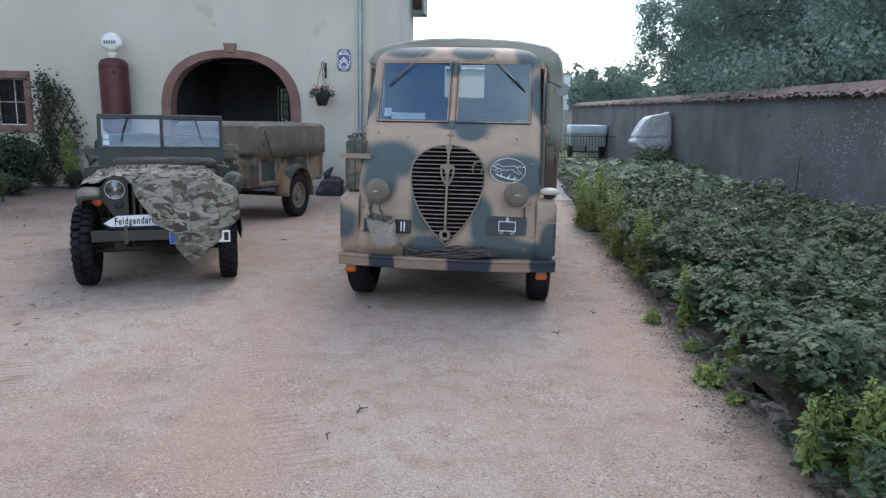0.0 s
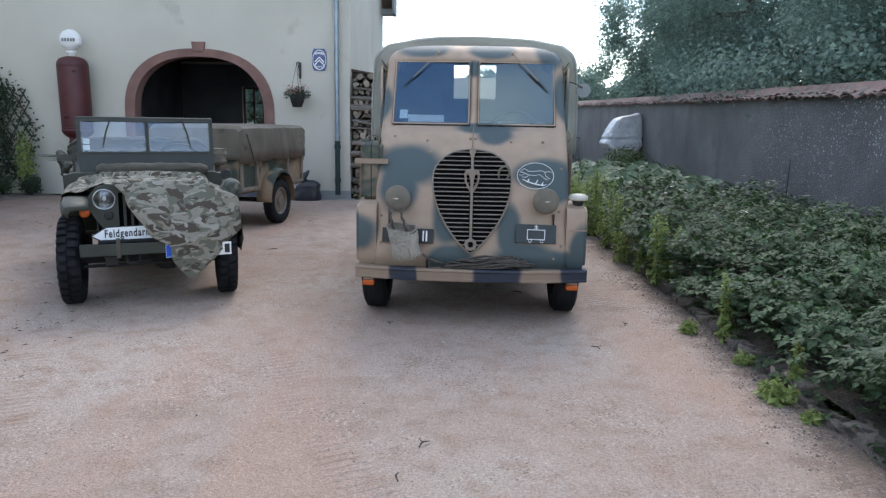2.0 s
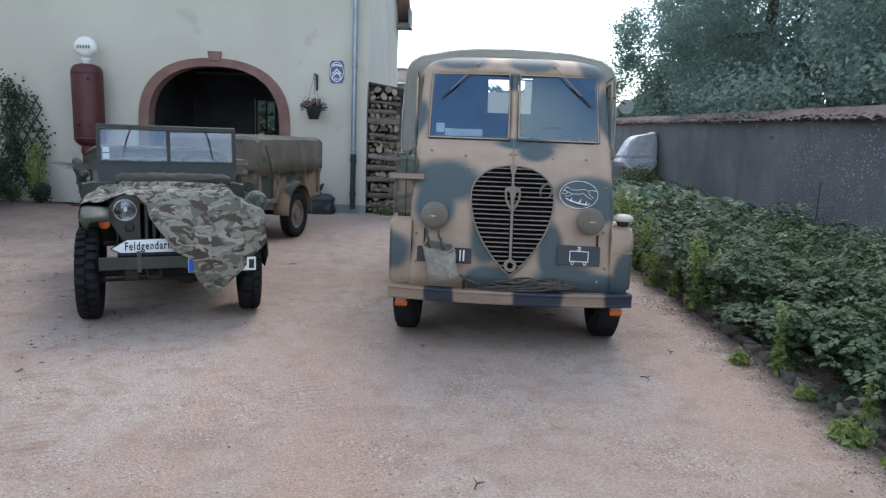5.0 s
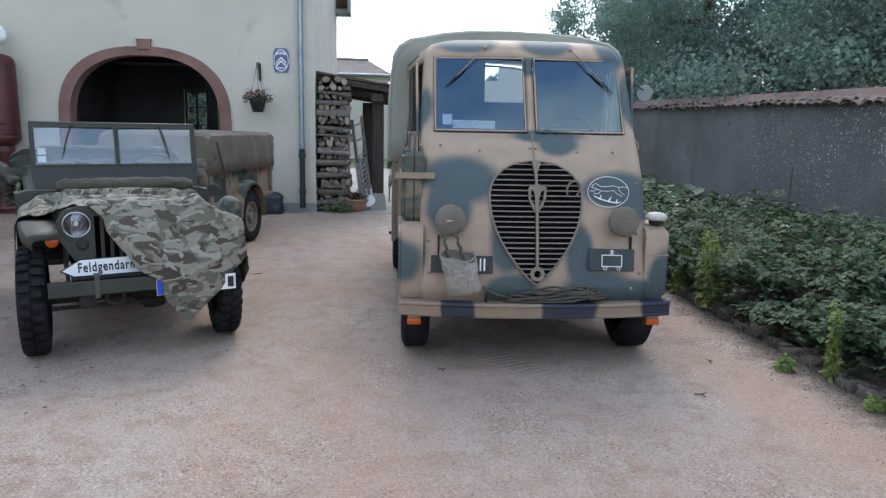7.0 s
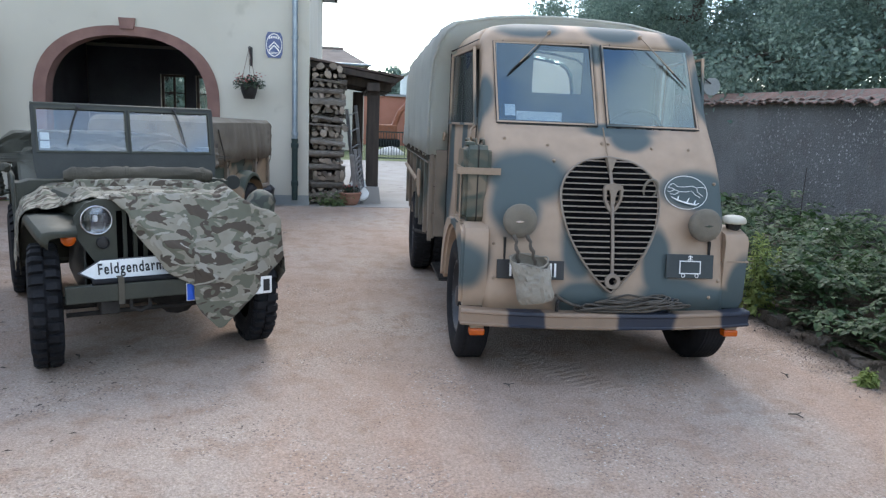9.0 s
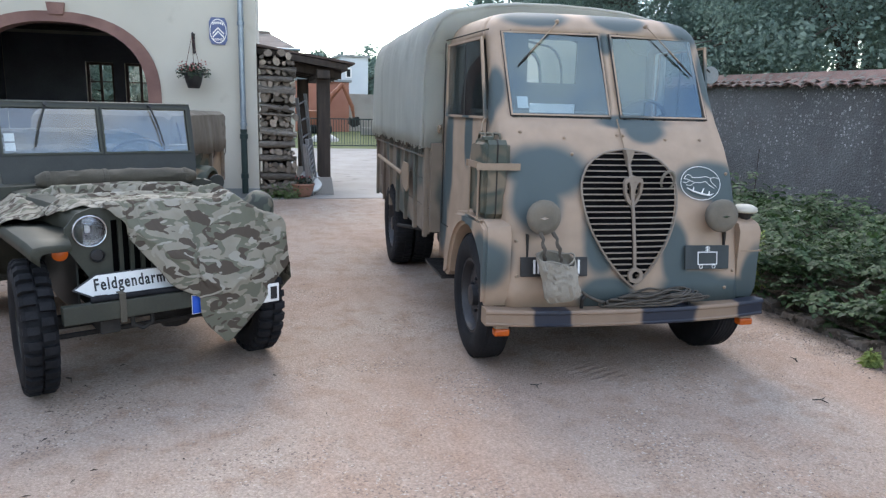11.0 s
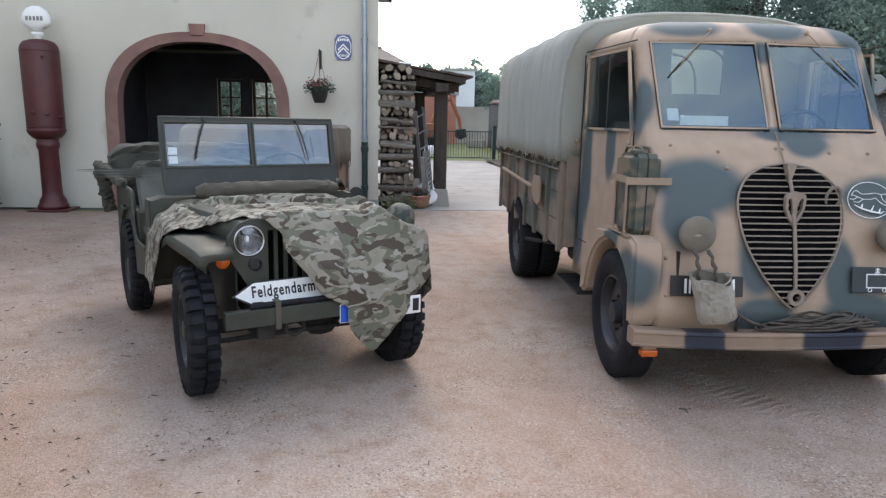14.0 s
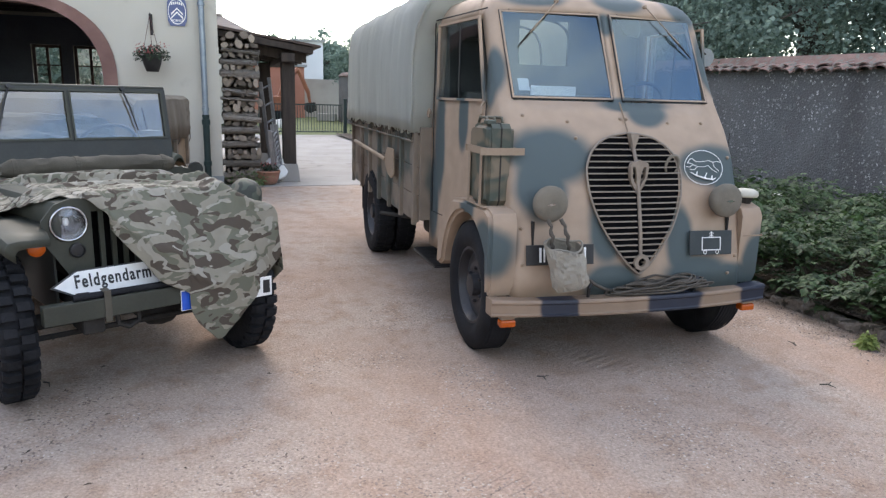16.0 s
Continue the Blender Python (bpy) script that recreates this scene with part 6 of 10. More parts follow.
for sx in (-1, 1):
    bm = bmesh.new()
    box(bm, sx * 0.33 - 0.03, sx * 0.33 + 0.03, -0.33, 2.5, 0.46, 0.55)
    part("frame_rail", bm, M["chassis"], jeep)
    bm = bmesh.new()
    for k in range(4):
        tube(bm, [(sx * 0.36, -0.31 + 0.62 * t, 0.30 + 0.012 * k + 0.09 * (2 * t - 1) ** 2 + 0.07) for t in [i / 8 for i in range(9)]], 0.012, 5)
    part("leaf_spring", bm, M["chassis"], jeep)
for y in (0.0, 1.98):
    bm = bmesh.new()
    lathe(bm, [(0.04, -0.56), (0.04, -0.02), (0.12, 0.06), (0.13, 0.12), (0.12, 0.18), (0.04, 0.26), (0.04, 0.56)], 16, Matrix.Translation((0, y, 0.365)) @ Euler((0, radians(90), 0)).to_matrix().to_4x4())
    part("axle", bm, M["chassis"], jeep, smooth=True)
bm = bmesh.new()
rod(bm, (-0.52, -0.16, 0.33), (0.52, -0.16, 0.33), 0.014)
part("track_rod", bm, M["chassis"], jeep)
bm = bmesh.new()
box(bm, -0.2, 0.25, 0.1, 0.75, 0.34, 0.6, 0.03)
part("engine_sump", bm, M["chassis"], jeep)
# plate added below the engine bay to keep the ground under it dark
bm = bmesh.new()
box(bm, -0.30, 0.30, -0.10, 0.80, 0.40, 0.42)
part("skid_plate", bm, M["chassis"], jeep)
bm = bmesh.new()
box(bm, -0.22, 0.22, 0.85, 1.45, 0.33, 0.45, 0.03)
part("gearbox", bm, M["chassis"], jeep)
# tow shackle under the bumper
bm = bmesh.new()
box(bm, -0.36, -0.26, -0.34, -0.15, 0.36, 0.44, 0.01)
tube(bm, [(-0.20, -0.33, 0.45), (-0.20, -0.34, 0.39), (-0.15, -0.34, 0.365), (-0.10, -0.34, 0.39), (-0.10, -0.33, 0.45)], 0.012, 6)
part("shackle", bm, M["chassis"], jeep)

# windscreen: lower panel, frame, two panes
ws = part("windscreen", bmesh.new(), M["olive_dark"], jeep, "two-pane windscreen frame, upright")
TILT_W = Matrix.Translation((0.038, 0.985, 1.017)) @ Euler((radians(-12), 0, 0)).to_matrix().to_4x4()
bm = bmesh.new()
prism(bm, [[(-0.60, 0.0), (0.60, 0.0), (0.615, 0.10), (0.615, 0.505), (0.60, 0.522), (-0.60, 0.522), (-0.615, 0.505), (-0.615, 0.10)], rect(-0.582, -0.014, 0.188, 0.488), rect(0.014, 0.582, 0.188, 0.488)], -0.016, 0.016)
bmesh.ops.transform(bm, matrix=TILT_W, verts=bm.verts)
bm.to_mesh(ws.data)
bm.free()
for x0, x1 in ((-0.582, -0.014), (0.014, 0.582)):
    bm = bmesh.new()
    box(bm, x0 - 0.006, x1 + 0.006, -0.003, 0.003, 0.182, 0.494, 0, TILT_W)
    bm.normal_update()
    out_ = (TILT_W.to_3x3() @ Vector((0, -1, 0))).normalized()
    for f_ in bm.faces:
        f_.material_index = 0 if f_.normal.dot(out_) > 0.9 else 1
    g = part("pane", bm, [M["jeep_glass"], M["clear_glass"]], ws)
    g.visible_shadow = False
    bm = bmesh.new()
    for r_ in (rect(x0 - 0.008, x1 + 0.008, 0.178, 0.192), rect(x0 - 0.008, x1 + 0.008, 0.484, 0.498), rect(x0 - 0.008, x0 + 0.004, 0.192, 0.484), rect(x1 - 0.004, x1 + 0.008, 0.192, 0.484)):
        (p, q), (r, _), (_, s), _ = r_
        box(bm, p, r, -0.024, -0.0165, q, s, 0, TILT_W)
    part("pane_frame", bm, M["olive"], ws)
bm = bmesh.new()
tube(bm, [TILT_W @ Vector(p) for p in ((-0.612, -0.004, 0.518), (0.612, -0.004, 0.518))], 0.014, 8)
part("top_rail", bm, M["olive"], ws, smooth=True)
for x, tx in ((-0.32, -0.40), (0.33, 0.40)):
    bm = bmesh.new()
    tube(bm, [TILT_W @ Vector(p) for p in ((x, -0.03, 0.50), ((x + tx) / 2, -0.034, 0.39), (tx, -0.03, 0.23))], [0.006, 0.007, 0.004], 6)
    lathe(bm, [(0.014, 0), (0.014, 0.03)], 8, TILT_W @ aim((x, -0.018, 0.505), (x, -1, 0.505)))
    part("wiper", bm, M["black_paint"], ws)
for z0 in (0.212, 0.272):
    bm = bmesh.new()
    box(bm, -0.565, -0.508, 0.005, 0.007, z0, z0 + 0.05, 0, TILT_W)
    part("sticker", bm, M["paper"], ws, "small pale sticker inside the pane")
# steering wheel
sw = Matrix.Translation((0.34, 1.34, 1.12)) @ Euler((radians(-52), 0, 0)).to_matrix().to_4x4()
bm = bmesh.new()
tube(bm, [sw @ Vector((0.20 * math.cos(a), 0.20 * math.sin(a), 0)) for a in [2 * math.pi * k / 28 for k in range(28)]], 0.012, 8, True)
for a in (90, 210, 330):
    rod(bm, sw @ Vector((0, 0, -0.02)), sw @ Vector((0.2 * math.cos(radians(a)), 0.2 * math.sin(radians(a)), 0)), 0.007, seg=6)
rod(bm, sw @ Vector((0, 0, 0)), sw @ Vector((0, 0, -0.55)), 0.02)
part("steering_wheel", bm, M["black_paint"], jeep, smooth=True)
# seats
for cx in (-0.405, 0.36):
    s = part("seat", bmesh.new(), M["seat_canvas"], jeep, "grey-olive canvas seat")
    bm = bmesh.new()
    box(bm, cx - 0.24, cx + 0.24, 1.18, 1.60, 0.66, 0.76, 0.03)
    bm.to_mesh(s.data)
    bm.free()
    bm = bmesh.new()
    round_ = [(sx * (0.155 + 0.09 * math.cos(radians(a))), 0.37 + 0.09 * math.sin(radians(a))) for sx, span in ((1, range(0, 91, 15)), (-1, range(90, -1, -15))) for a in span]
    prism(bm, [[(-0.235, 0.0), (0.235, 0.0)] + round_], -0.032, 0.032)
    bmesh.ops.bevel(bm, geom=[e for e in bm.edges if abs(e.verts[0].co.y - e.verts[1].co.y) < 0.001], offset=0.018, segments=3, affect="EDGES")
    bmesh.ops.transform(bm, matrix=Matrix.Translation((cx, 1.62, 0.72)) @ Euler((radians(-14), 0, 0)).to_matrix().to_4x4(), verts=bm.verts)
    part("backrest", bm, M["seat_canvas"], s, smooth=True)
    bm = bmesh.new()
    tube(bm, [(cx - 0.2, 1.25, 0.5), (cx - 0.2, 1.55, 0.66), (cx - 0.215, 1.76, 1.10), (cx + 0.215, 1.76, 1.10), (cx + 0.2, 1.55, 0.66), (cx + 0.2, 1.25, 0.5)], 0.014, 6)
    part("seat_frame", bm, M["olive"], s)
bm = bmesh.new()
box(bm, -0.43, 0.43, 2.05, 2.42, 0.62, 0.72, 0.03)
box(bm, -0.43, 0.43, 2.38, 2.46, 0.70, 1.05, 0.03)
part("rear_seat", bm, M["seat_canvas"], jeep, "rear canvas bench")
# side mirror and grab handles
bm = bmesh.new()
tube(bm, [(0.69, 0.90, 0.94), (0.73, 0.87, 0.96), (0.745, 0.86, 0.985)], 0.008, 6)
marm = part("mirror_arm", bm, M["olive_dark"], jeep)
bm = bmesh.new()
lathe(bm, [(0.02, 0.02), (0.050, 0.010), (0.056, -0.006), (0.052, -0.012), (0.0005, -0.010)], 20, aim((0.745, 0.85, 0.99), (0.745, 2, 1.0)))
part("mirror", bm, M["olive_dark"], marm, smooth=True)
for sx in (-1, 1):
    bm = bmesh.new()
    tube(bm, [(sx * 0.70, 1.78, 0.84), (sx * 0.735, 1.79, 0.84), (sx * 0.735, 1.97, 0.84), (sx * 0.70, 1.98, 0.84)], 0.010, 6)
    part("grab_handle", bm, M["olive"], jeep, smooth=True)


def cloth_roll(name, pts, r, mat, label, cat, seed=0, m=JEEP, straps=(), amp=1.0):
    t = thing(name, m, label, cat)
    bm = bmesh.new()
    n_, seg = 40, 16
    P = [Vector(p) for p in pts]
    rows_ = []
    for i in range(n_ + 1):
        u = i / n_ * (len(P) - 1)
        k = min(len(P) - 2, int(u))
        c = P[k].lerp(P[k + 1], u - k)
        d = (P[k + 1] - P[k]).normalized()
        up = Vector((0, 0, 1))
        sd = d.cross(up).normalized()
        up = sd.cross(d)
        end = min(1.0, 0.55 + min(i, n_ - i) * 0.22)
        rows_.append([c + (sd * math.cos(a) + up * math.sin(a)) * r * end * (1 + amp * 0.16 * noise.noise((i * 0.35, math.cos(a) * 1.2, math.sin(a) * 1.2 + seed)) + amp * 0.22 * (0.3 - abs(noise.noise((i * 0.22, math.cos(a) * 2.2, math.sin(a) * 2.2 + seed))))) for a in [2 * math.pi * q / seg for q in range(seg)]])
    rows_ = [q + [q[0]] for q in rows_]
    sheet(bm, rows_)
    bmesh.ops.remove_doubles(bm, verts=bm.verts, dist=0.0004)
    bmesh.ops.holes_fill(bm, edges=[e for e in bm.edges if e.is_boundary])
    bmesh.ops.recalc_face_normals(bm, faces=bm.faces)
    part("roll", bm, mat, t, smooth=True)
    for u in straps:
        k = min(len(P) - 2, int(u * (len(P) - 1)))
        c = P[0].lerp(P[-1], u) if len(P) == 2 else P[k].lerp(P[k + 1], u * (len(P) - 1) - k)
        d = (P[k + 1] - P[k]).normalized()
        bm = bmesh.new()
        lathe(bm, [(r * 1.08, -0.014), (r * 1.11, -0.012), (r * 1.11, 0.012), (r * 1.08, 0.014)], 18, aim(c, c + d), cap=False)
        part("strap", bm, M["canvas_olive"], t)
    return t


cloth_roll("canvas_roll", [(-0.42, 0.765, 1.055), (-0.15, 0.755, 1.062), (0.2, 0.755, 1.062), (0.56, 0.765, 1.052)], 0.052, M["canvas_olive"], "rolled olive canvas strapped across the bonnet", "canvas roll", 1, straps=(0.08, 0.45, 0.93))
# folded hood and side curtains in the rear
def folded_cloth(name, x0, x1, y0, y1, z0, z1, mat, label, cat, seed, m=JEEP):
    """Flat-folded heavy cloth: rounded slab with deep lengthwise folds and drooping ends."""
    t = thing(name, m, label, cat)
    bm = bmesh.new()
    seg, n_ = 44, 60
    rows_ = []
    for i in range(n_ + 1):
        u = i / n_
        x = x0 + (x1 - x0) * u
        end = min(1.0, 0.35 + 10 * min(u, 1 - u)) ** 0.5
        droop = 0.05 * (2 * u - 1) ** 4
        row = []
        for q in range(seg):
            a = 2 * math.pi * q / seg
            c, d = math.cos(a), math.sin(a)
            ex = 0.45
            yy = abs(c) ** ex * (1 if c > 0 else -1)
            zz_ = abs(d) ** ex * (1 if d > 0 else -1)
            layer = 0.06 * math.sin(zz_ * 9 + 1.5 * noise.noise((x * 2, seed, 0)))
            w = 1 + 1.6 * layer * abs(c) + 0.14 * noise.noise((x * 4, c * 2, d * 2 + seed)) + 0.34 * (0.28 - abs(noise.noise((x * 4.5 + zz_ * 1.6, c * 1.6, d * 1.6 + seed)))) + 0.16 * (0.3 - abs(noise.noise((x * 10 - zz_ * 2, c * 3, d * 3 + seed))))
            row.append((x + 0.02 * noise.noise((c * 3, d * 3, seed + u)), (y0 + y1) / 2 + yy * (y1 - y0) / 2 * w * end, (z0 + z1) / 2 + zz_ * (z1 - z0) / 2 * w * end - droop))
        rows_.append(row + [row[0]])
    sheet(bm, rows_)
    bmesh.ops.remove_doubles(bm, verts=bm.verts, dist=0.0004)
    bmesh.ops.holes_fill(bm, edges=[e for e in bm.edges if e.is_boundary])
    bmesh.ops.recalc_face_normals(bm, faces=bm.faces)
    part("fold", bm, mat, t, smooth=True)
    return t


hood = folded_cloth("folded_hood", -0.75, 0.73, 2.28, 2.62, 1.05, 1.30, M["hood_canvas"], "folded olive canvas hood behind the seats", "canvas hood", 4)
folded_cloth("bedding", -0.66, 0.62, 2.02, 2.30, 0.72, 1.17, M["hood_canvas"], "bulging olive canvas bundle on the rear seat", "bundle", 9)
cloth_roll("camouflage_net", [(-0.71, 1.92, 1.01), (-0.76, 2.10, 1.06), (-0.80, 2.30, 1.11), (-0.84, 2.48, 1.13)], 0.036, M["hood_canvas"], "rolled camouflage net along the jeep side", "net", 12, amp=3.0)
cloth_roll("side_curtain", [(-0.83, 2.46, 1.10), (-0.79, 2.47, 0.97), (-0.78, 2.48, 0.84), (-0.76, 2.47, 0.74)], 0.045, M["hood_canvas"], "crumpled side curtain hanging over the jeep side", "curtain", 17, amp=3.2)
cloth_roll("wrapped_pole", [(0.76, 1.62, 0.78), (0.755, 1.63, 1.05)], 0.030, M["rope"], "wooden pole with a canvas-wrapped head", "pole", 2)
cloth_roll("pole_cover", [(0.755, 1.63, 1.03), (0.755, 1.64, 1.22), (0.755, 1.64, 1.43)], 0.092, M["khaki_cloth"], "brown canvas cover tied over a pole head", "cover", 15)

# camouflage cloth draped over the bonnet
def relax(base, rest_k, steps, stiff, hold, seed, press):
    """Let a cloth grid that is slightly too large for its bed buckle outwards into folds."""
    rs = np.random.RandomState(seed)
    du, dv = np.gradient(base, axis=0), np.gradient(base, axis=1)
    n = np.cross(dv, du)
    n /= np.linalg.norm(n, axis=2, keepdims=True) + 1e-9
    if n[n.shape[0] // 4, n.shape[1] // 2, 2] < 0:
        n = -n
    p = base + n * (rs.rand(*base.shape[:2], 1) * 0.012)
    pairs = []
    for sj, si, k in ((1, 0, 1.0), (0, 1, 1.0), (1, 1, 0.5), (2, 0, stiff), (0, 2, stiff)):
        pairs.append((np.s_[:base.shape[0] - sj, :base.shape[1] - si], np.s_[sj:, si:], k))
    pairs.append((np.s_[1:, :-1], np.s_[:-1, 1:], 0.5))
    rest = [np.linalg.norm(base[a_] - base[b_], axis=2, keepdims=True) * rest_k for a_, b_, _ in pairs]
    for it in range(steps):
        acc, cnt = np.zeros_like(p), np.zeros(p.shape[:2] + (1,))
        for (a_, b_, k), r in zip(pairs, rest):
            d = p[b_] - p[a_]
            L = np.linalg.norm(d, axis=2, keepdims=True) + 1e-9
            c = d * (0.5 * k * (L - r) / L)
            acc[a_] += c
            acc[b_] -= c
            cnt[a_] += k
            cnt[b_] += k
        p = p + 1.2 * acc / cnt
        p += (base - p) * hold
        h = ((p - base) * n).sum(axis=2, keepdims=True)
        p -= n * np.minimum(h, 0) + n * (np.maximum(h, 0) * press)
    return p


def finer(g, k):
    """Smoothly resample a grid k times finer."""
    def along(a_, axis):
        m = a_.shape[axis]
        t = np.linspace(0, m - 1, (m - 1) * k + 1)
        i = np.minimum(t.astype(int), m - 2)
        f = (t - i).reshape([-1 if q == axis else 1 for q in range(3)])
        q = [np.take(a_, np.clip(i + o, 0, m - 1), axis) for o in (-1, 0, 1, 2)]
        return q[1] + 0.5 * f * (q[2] - q[0] + f * (2 * q[0] - 5 * q[1] + 4 * q[2] - q[3] + f * (3 * (q[1] - q[2]) + q[3] - q[0])))
    return along(along(g, 0), 1)


def drape():
    hood_z = [(-0.725, 0.50), (-0.70, 0.80), (-0.665, 0.880), (-0.58, 0.890), (-0.50, 0.905), (-0.43, 0.965), (-0.36, 1.000), (0.0, 1.018), (0.36, 1.003), (0.46, 0.975), (0.55, 0.925), (0.645, 0.895), (0.69, 0.86), (0.715, 0.62), (0.725, 0.40)]
    # front hem: x -> (y, z)
    hem = [(-0.725, 0.74, 0.40), (-0.70, 0.42, 0.80), (-0.665, 0.30, 0.880), (-0.58, 0.24, 0.885), (-0.50, 0.18, 0.905), (-0.42, 0.02, 0.955), (-0.33, -0.12, 0.985), (-0.265, -0.19, 0.965), (-0.203, -0.25, 0.90), (-0.105, -0.33, 0.744), (-0.005, -0.395, 0.60), (0.10, -0.415, 0.505), (0.185, -0.420, 0.345), (0.283, -0.420, 0.245), (0.39, -0.415, 0.325), (0.50, -0.405, 0.42), (0.605, -0.365, 0.535), (0.66, -0.35, 0.58), (0.705, -0.335, 0.62), (0.725, -0.32, 0.60)]
    back = [(-0.725, 0.95), (-0.665, 0.84), (-0.5, 0.78), (-0.35, 0.70), (-0.2, 0.66), (0.2, 0.60), (0.5, 0.66), (0.66, 0.46), (0.725, 0.36)]
    nx, ny = 72, 56
    xs, L, acc = [], [0.0], 0.0
    for (a, za), (b, zb) in zip(hood_z, hood_z[1:]):
        acc += math.hypot(b - a, zb - za)
        L.append(acc)
    for i in range(nx + 1):
        t = acc * i / nx
        for k in range(len(L) - 1):
            if t <= L[k + 1] + 1e-9:
                u = (t - L[k]) / (L[k + 1] - L[k])
                xs.append((hood_z[k][0] + u * (hood_z[k + 1][0] - hood_z[k][0]), hood_z[k][1] + u * (hood_z[k + 1][1] - hood_z[k][1])))
                break
    grid = []
    for j in range(ny + 1):
        row = []
        for x, zt in xs:
            front_edge = -0.19 - 0.125 * min(1.0, max(0.0, (x - 0.40) / 0.12))
            yh = lerp_tab([(h[0], h[1]) for h in hem], x)
            zh = lerp_tab([(h[0], h[2]) for h in hem], x)
            yb = lerp_tab(back, x) + 0.02 * math.sin(x * 9)
            drop = max(0.0, zt - 0.01 - zh) if yh < front_edge + 0.03 else 0.0
            flatlen = yb - max(yh, front_edge)
            s = (flatlen + drop * 1.02) * j / ny
            if s <= flatlen or drop <= 0:
                y = yb - min(s, flatlen) if drop > 0 else yb + (yh - yb) * j / ny
                sink = 0.0 if drop > 0 else (zt - zh) * max(0.0, j / ny - 0.75) * 2.4
                z = zt - sink
            else:
                q = (s - flatlen) / max(1e-6, drop * 1.02)
                y = front_edge + (yh - front_edge) * min(1.0, (q * 1.6) ** 0.85)
                z = zt - (zt - zh) * q
            # long doubled folds across the bonnet and one running down over the lamp
            up = 0.0
            if z > zt - 0.03 and abs(x) < 0.6:
                for y0, sl, am, w in ((0.24, -0.62, 0.040, 0.045), (0.52, -0.06, 0.026, 0.035), (0.05, -0.40, 0.014, 0.05)):
                    d = y - (y0 + sl * x + 0.03 * math.sin(6 * x + y0 * 20))
                    up += am * (math.exp(-(d / w) ** 2) if d > 0 else math.exp(-(d / (w * 0.35)) ** 2)) * min(1.0, (0.6 - abs(x)) * 5)
            up += 0.035 * math.exp(-((x - 0.42 + 0.10 * (zt - z)) / 0.045) ** 2) * min(1.0, max(0.0, (0.3 - y) * 3)) * max(0.0, 1 - 1.6 * (zt - z))
            tent = max(0.0, 1 - abs(x + 0.55) / 0.15) * min(1.0, max(0.0, (y - 0.22) * 4))
            up += 0.075 * tent
            row.append((x, y - up * (0.7 if z < zt - 0.03 else 0.0), z + up * (0.4 if z < zt - 0.03 else 1.0) + 0.006))
        grid.append(row)
    g = relax(np.array(grid), 1.085, 320, 0.22, 0.004, 5, 0.025)
    g = finer(g, 3)
    g = relax(g, 1.018, 110, 0.4, 0.008, 6, 0.005)
    bm = bmesh.new()
    sheet(bm, [[tuple(p) for p in r] for r in g.tolist()])
    bmesh.ops.recalc_face_normals(bm, faces=bm.faces)
    ob = single("camouflage_sheet", bm, M["tarp_camo"], "rumpled splinter-camouflage cloth draped over the jeep bonnet", "cloth", m=JEEP, smooth=True)
    solid(ob, 0.003, 1.0)
    return ob


drape()

# steel helmet on the wing
hel = thing("helmet", JEEP @ Matrix.Translation((0.665, 0.02, 0.872)) @ Euler((radians(8), radians(18), 0)).to_matrix().to_4x4() @ Matrix.Diagonal((0.80, 0.80, 0.80, 1)), "camouflaged steel helmet resting on the wing", "helmet")
bm = bmesh.new()
rows_ = []
for j in range(11):
    t = j / 10
    r = math.sin(t * math.pi / 2) ** 0.75
    z = 0.135 * math.cos(t * math.pi / 2)
    if t > 0.85:
        r += (t - 0.85) * 0.9
        z -= 0.02 * (t - 0.85) / 0.15
    rows_.append([(0.115 * r * math.cos(a), 0.135 * r * math.sin(a) * (1.08 if math.sin(a) < 0 else 1.0), z + 0.05) for a in [2 * math.pi * k / 24 for k in range(25)]])
sheet(bm, rows_)
bmesh.ops.remove_doubles(bm, verts=bm.verts, dist=0.0005)
bmesh.ops.recalc_face_normals(bm, faces=bm.faces)
M["helmet_paint"] = camo("helmet_paint", (0.062, 0.072, 0.052), [((0.032, 0.036, 0.028), 0.52, 3.3), ((0.13, 0.118, 0.088), 0.60, 7.1)], 11.0, 0.7, 0.03)
solid(part("shell", bm, M["helmet_paint"], hel, smooth=True), 0.004)
bm = bmesh.new()
tube(bm, [(0.11, 0.0, 0.04), (0.10, -0.05, -0.06), (0.09, -0.07, -0.12), (0.09, -0.03, -0.06), (0.10, 0.02, 0.03)], 0.006, 5)
part("chin_strap", bm, M["black_paint"], hel)

# arrow-shaped sign resting on the bumper
sign = thing("arrow_sign", JEEP @ Matrix.Translation((-0.46, -0.235, 0.552)) @ Euler((radians(-18), radians(-2.0), radians(-5))).to_matrix().to_4x4(), "white wooden arrow sign with black lettering on the bumper", "sign")
bm = bmesh.new()
prism(bm, [[(0.0, 0.035), (0.12, 0.105), (0.88, 0.105), (0.88, -0.035), (0.12, -0.035)]], 0.0, 0.018)
part("backing", bm, M["black_paint"], sign)
bm = bmesh.new()
prism(bm, [[(0.016, 0.035), (0.124, 0.097), (0.872, 0.097), (0.872, -0.027), (0.124, -0.027)]], -0.003, 0.0)
part("face", bm, M["white_paint"], sign)
fc = bpy.data.curves.new("lettering", "FONT")
fc.body = "Feldgendarmerie"
fc.size, fc.extrude, fc.offset, fc.space_character = 0.088, 0.0012, 0.0022, 1.20
tmp = bpy.data.objects.new("lettering_tmp", fc)
scene.collection.objects.link(tmp)
dg = bpy.context.evaluated_depsgraph_get()
me = bpy.data.meshes.new_from_object(tmp.evaluated_get(dg))
bpy.data.objects.remove(tmp)
let = new("lettering", me)
me.materials.append(M["black_paint"])
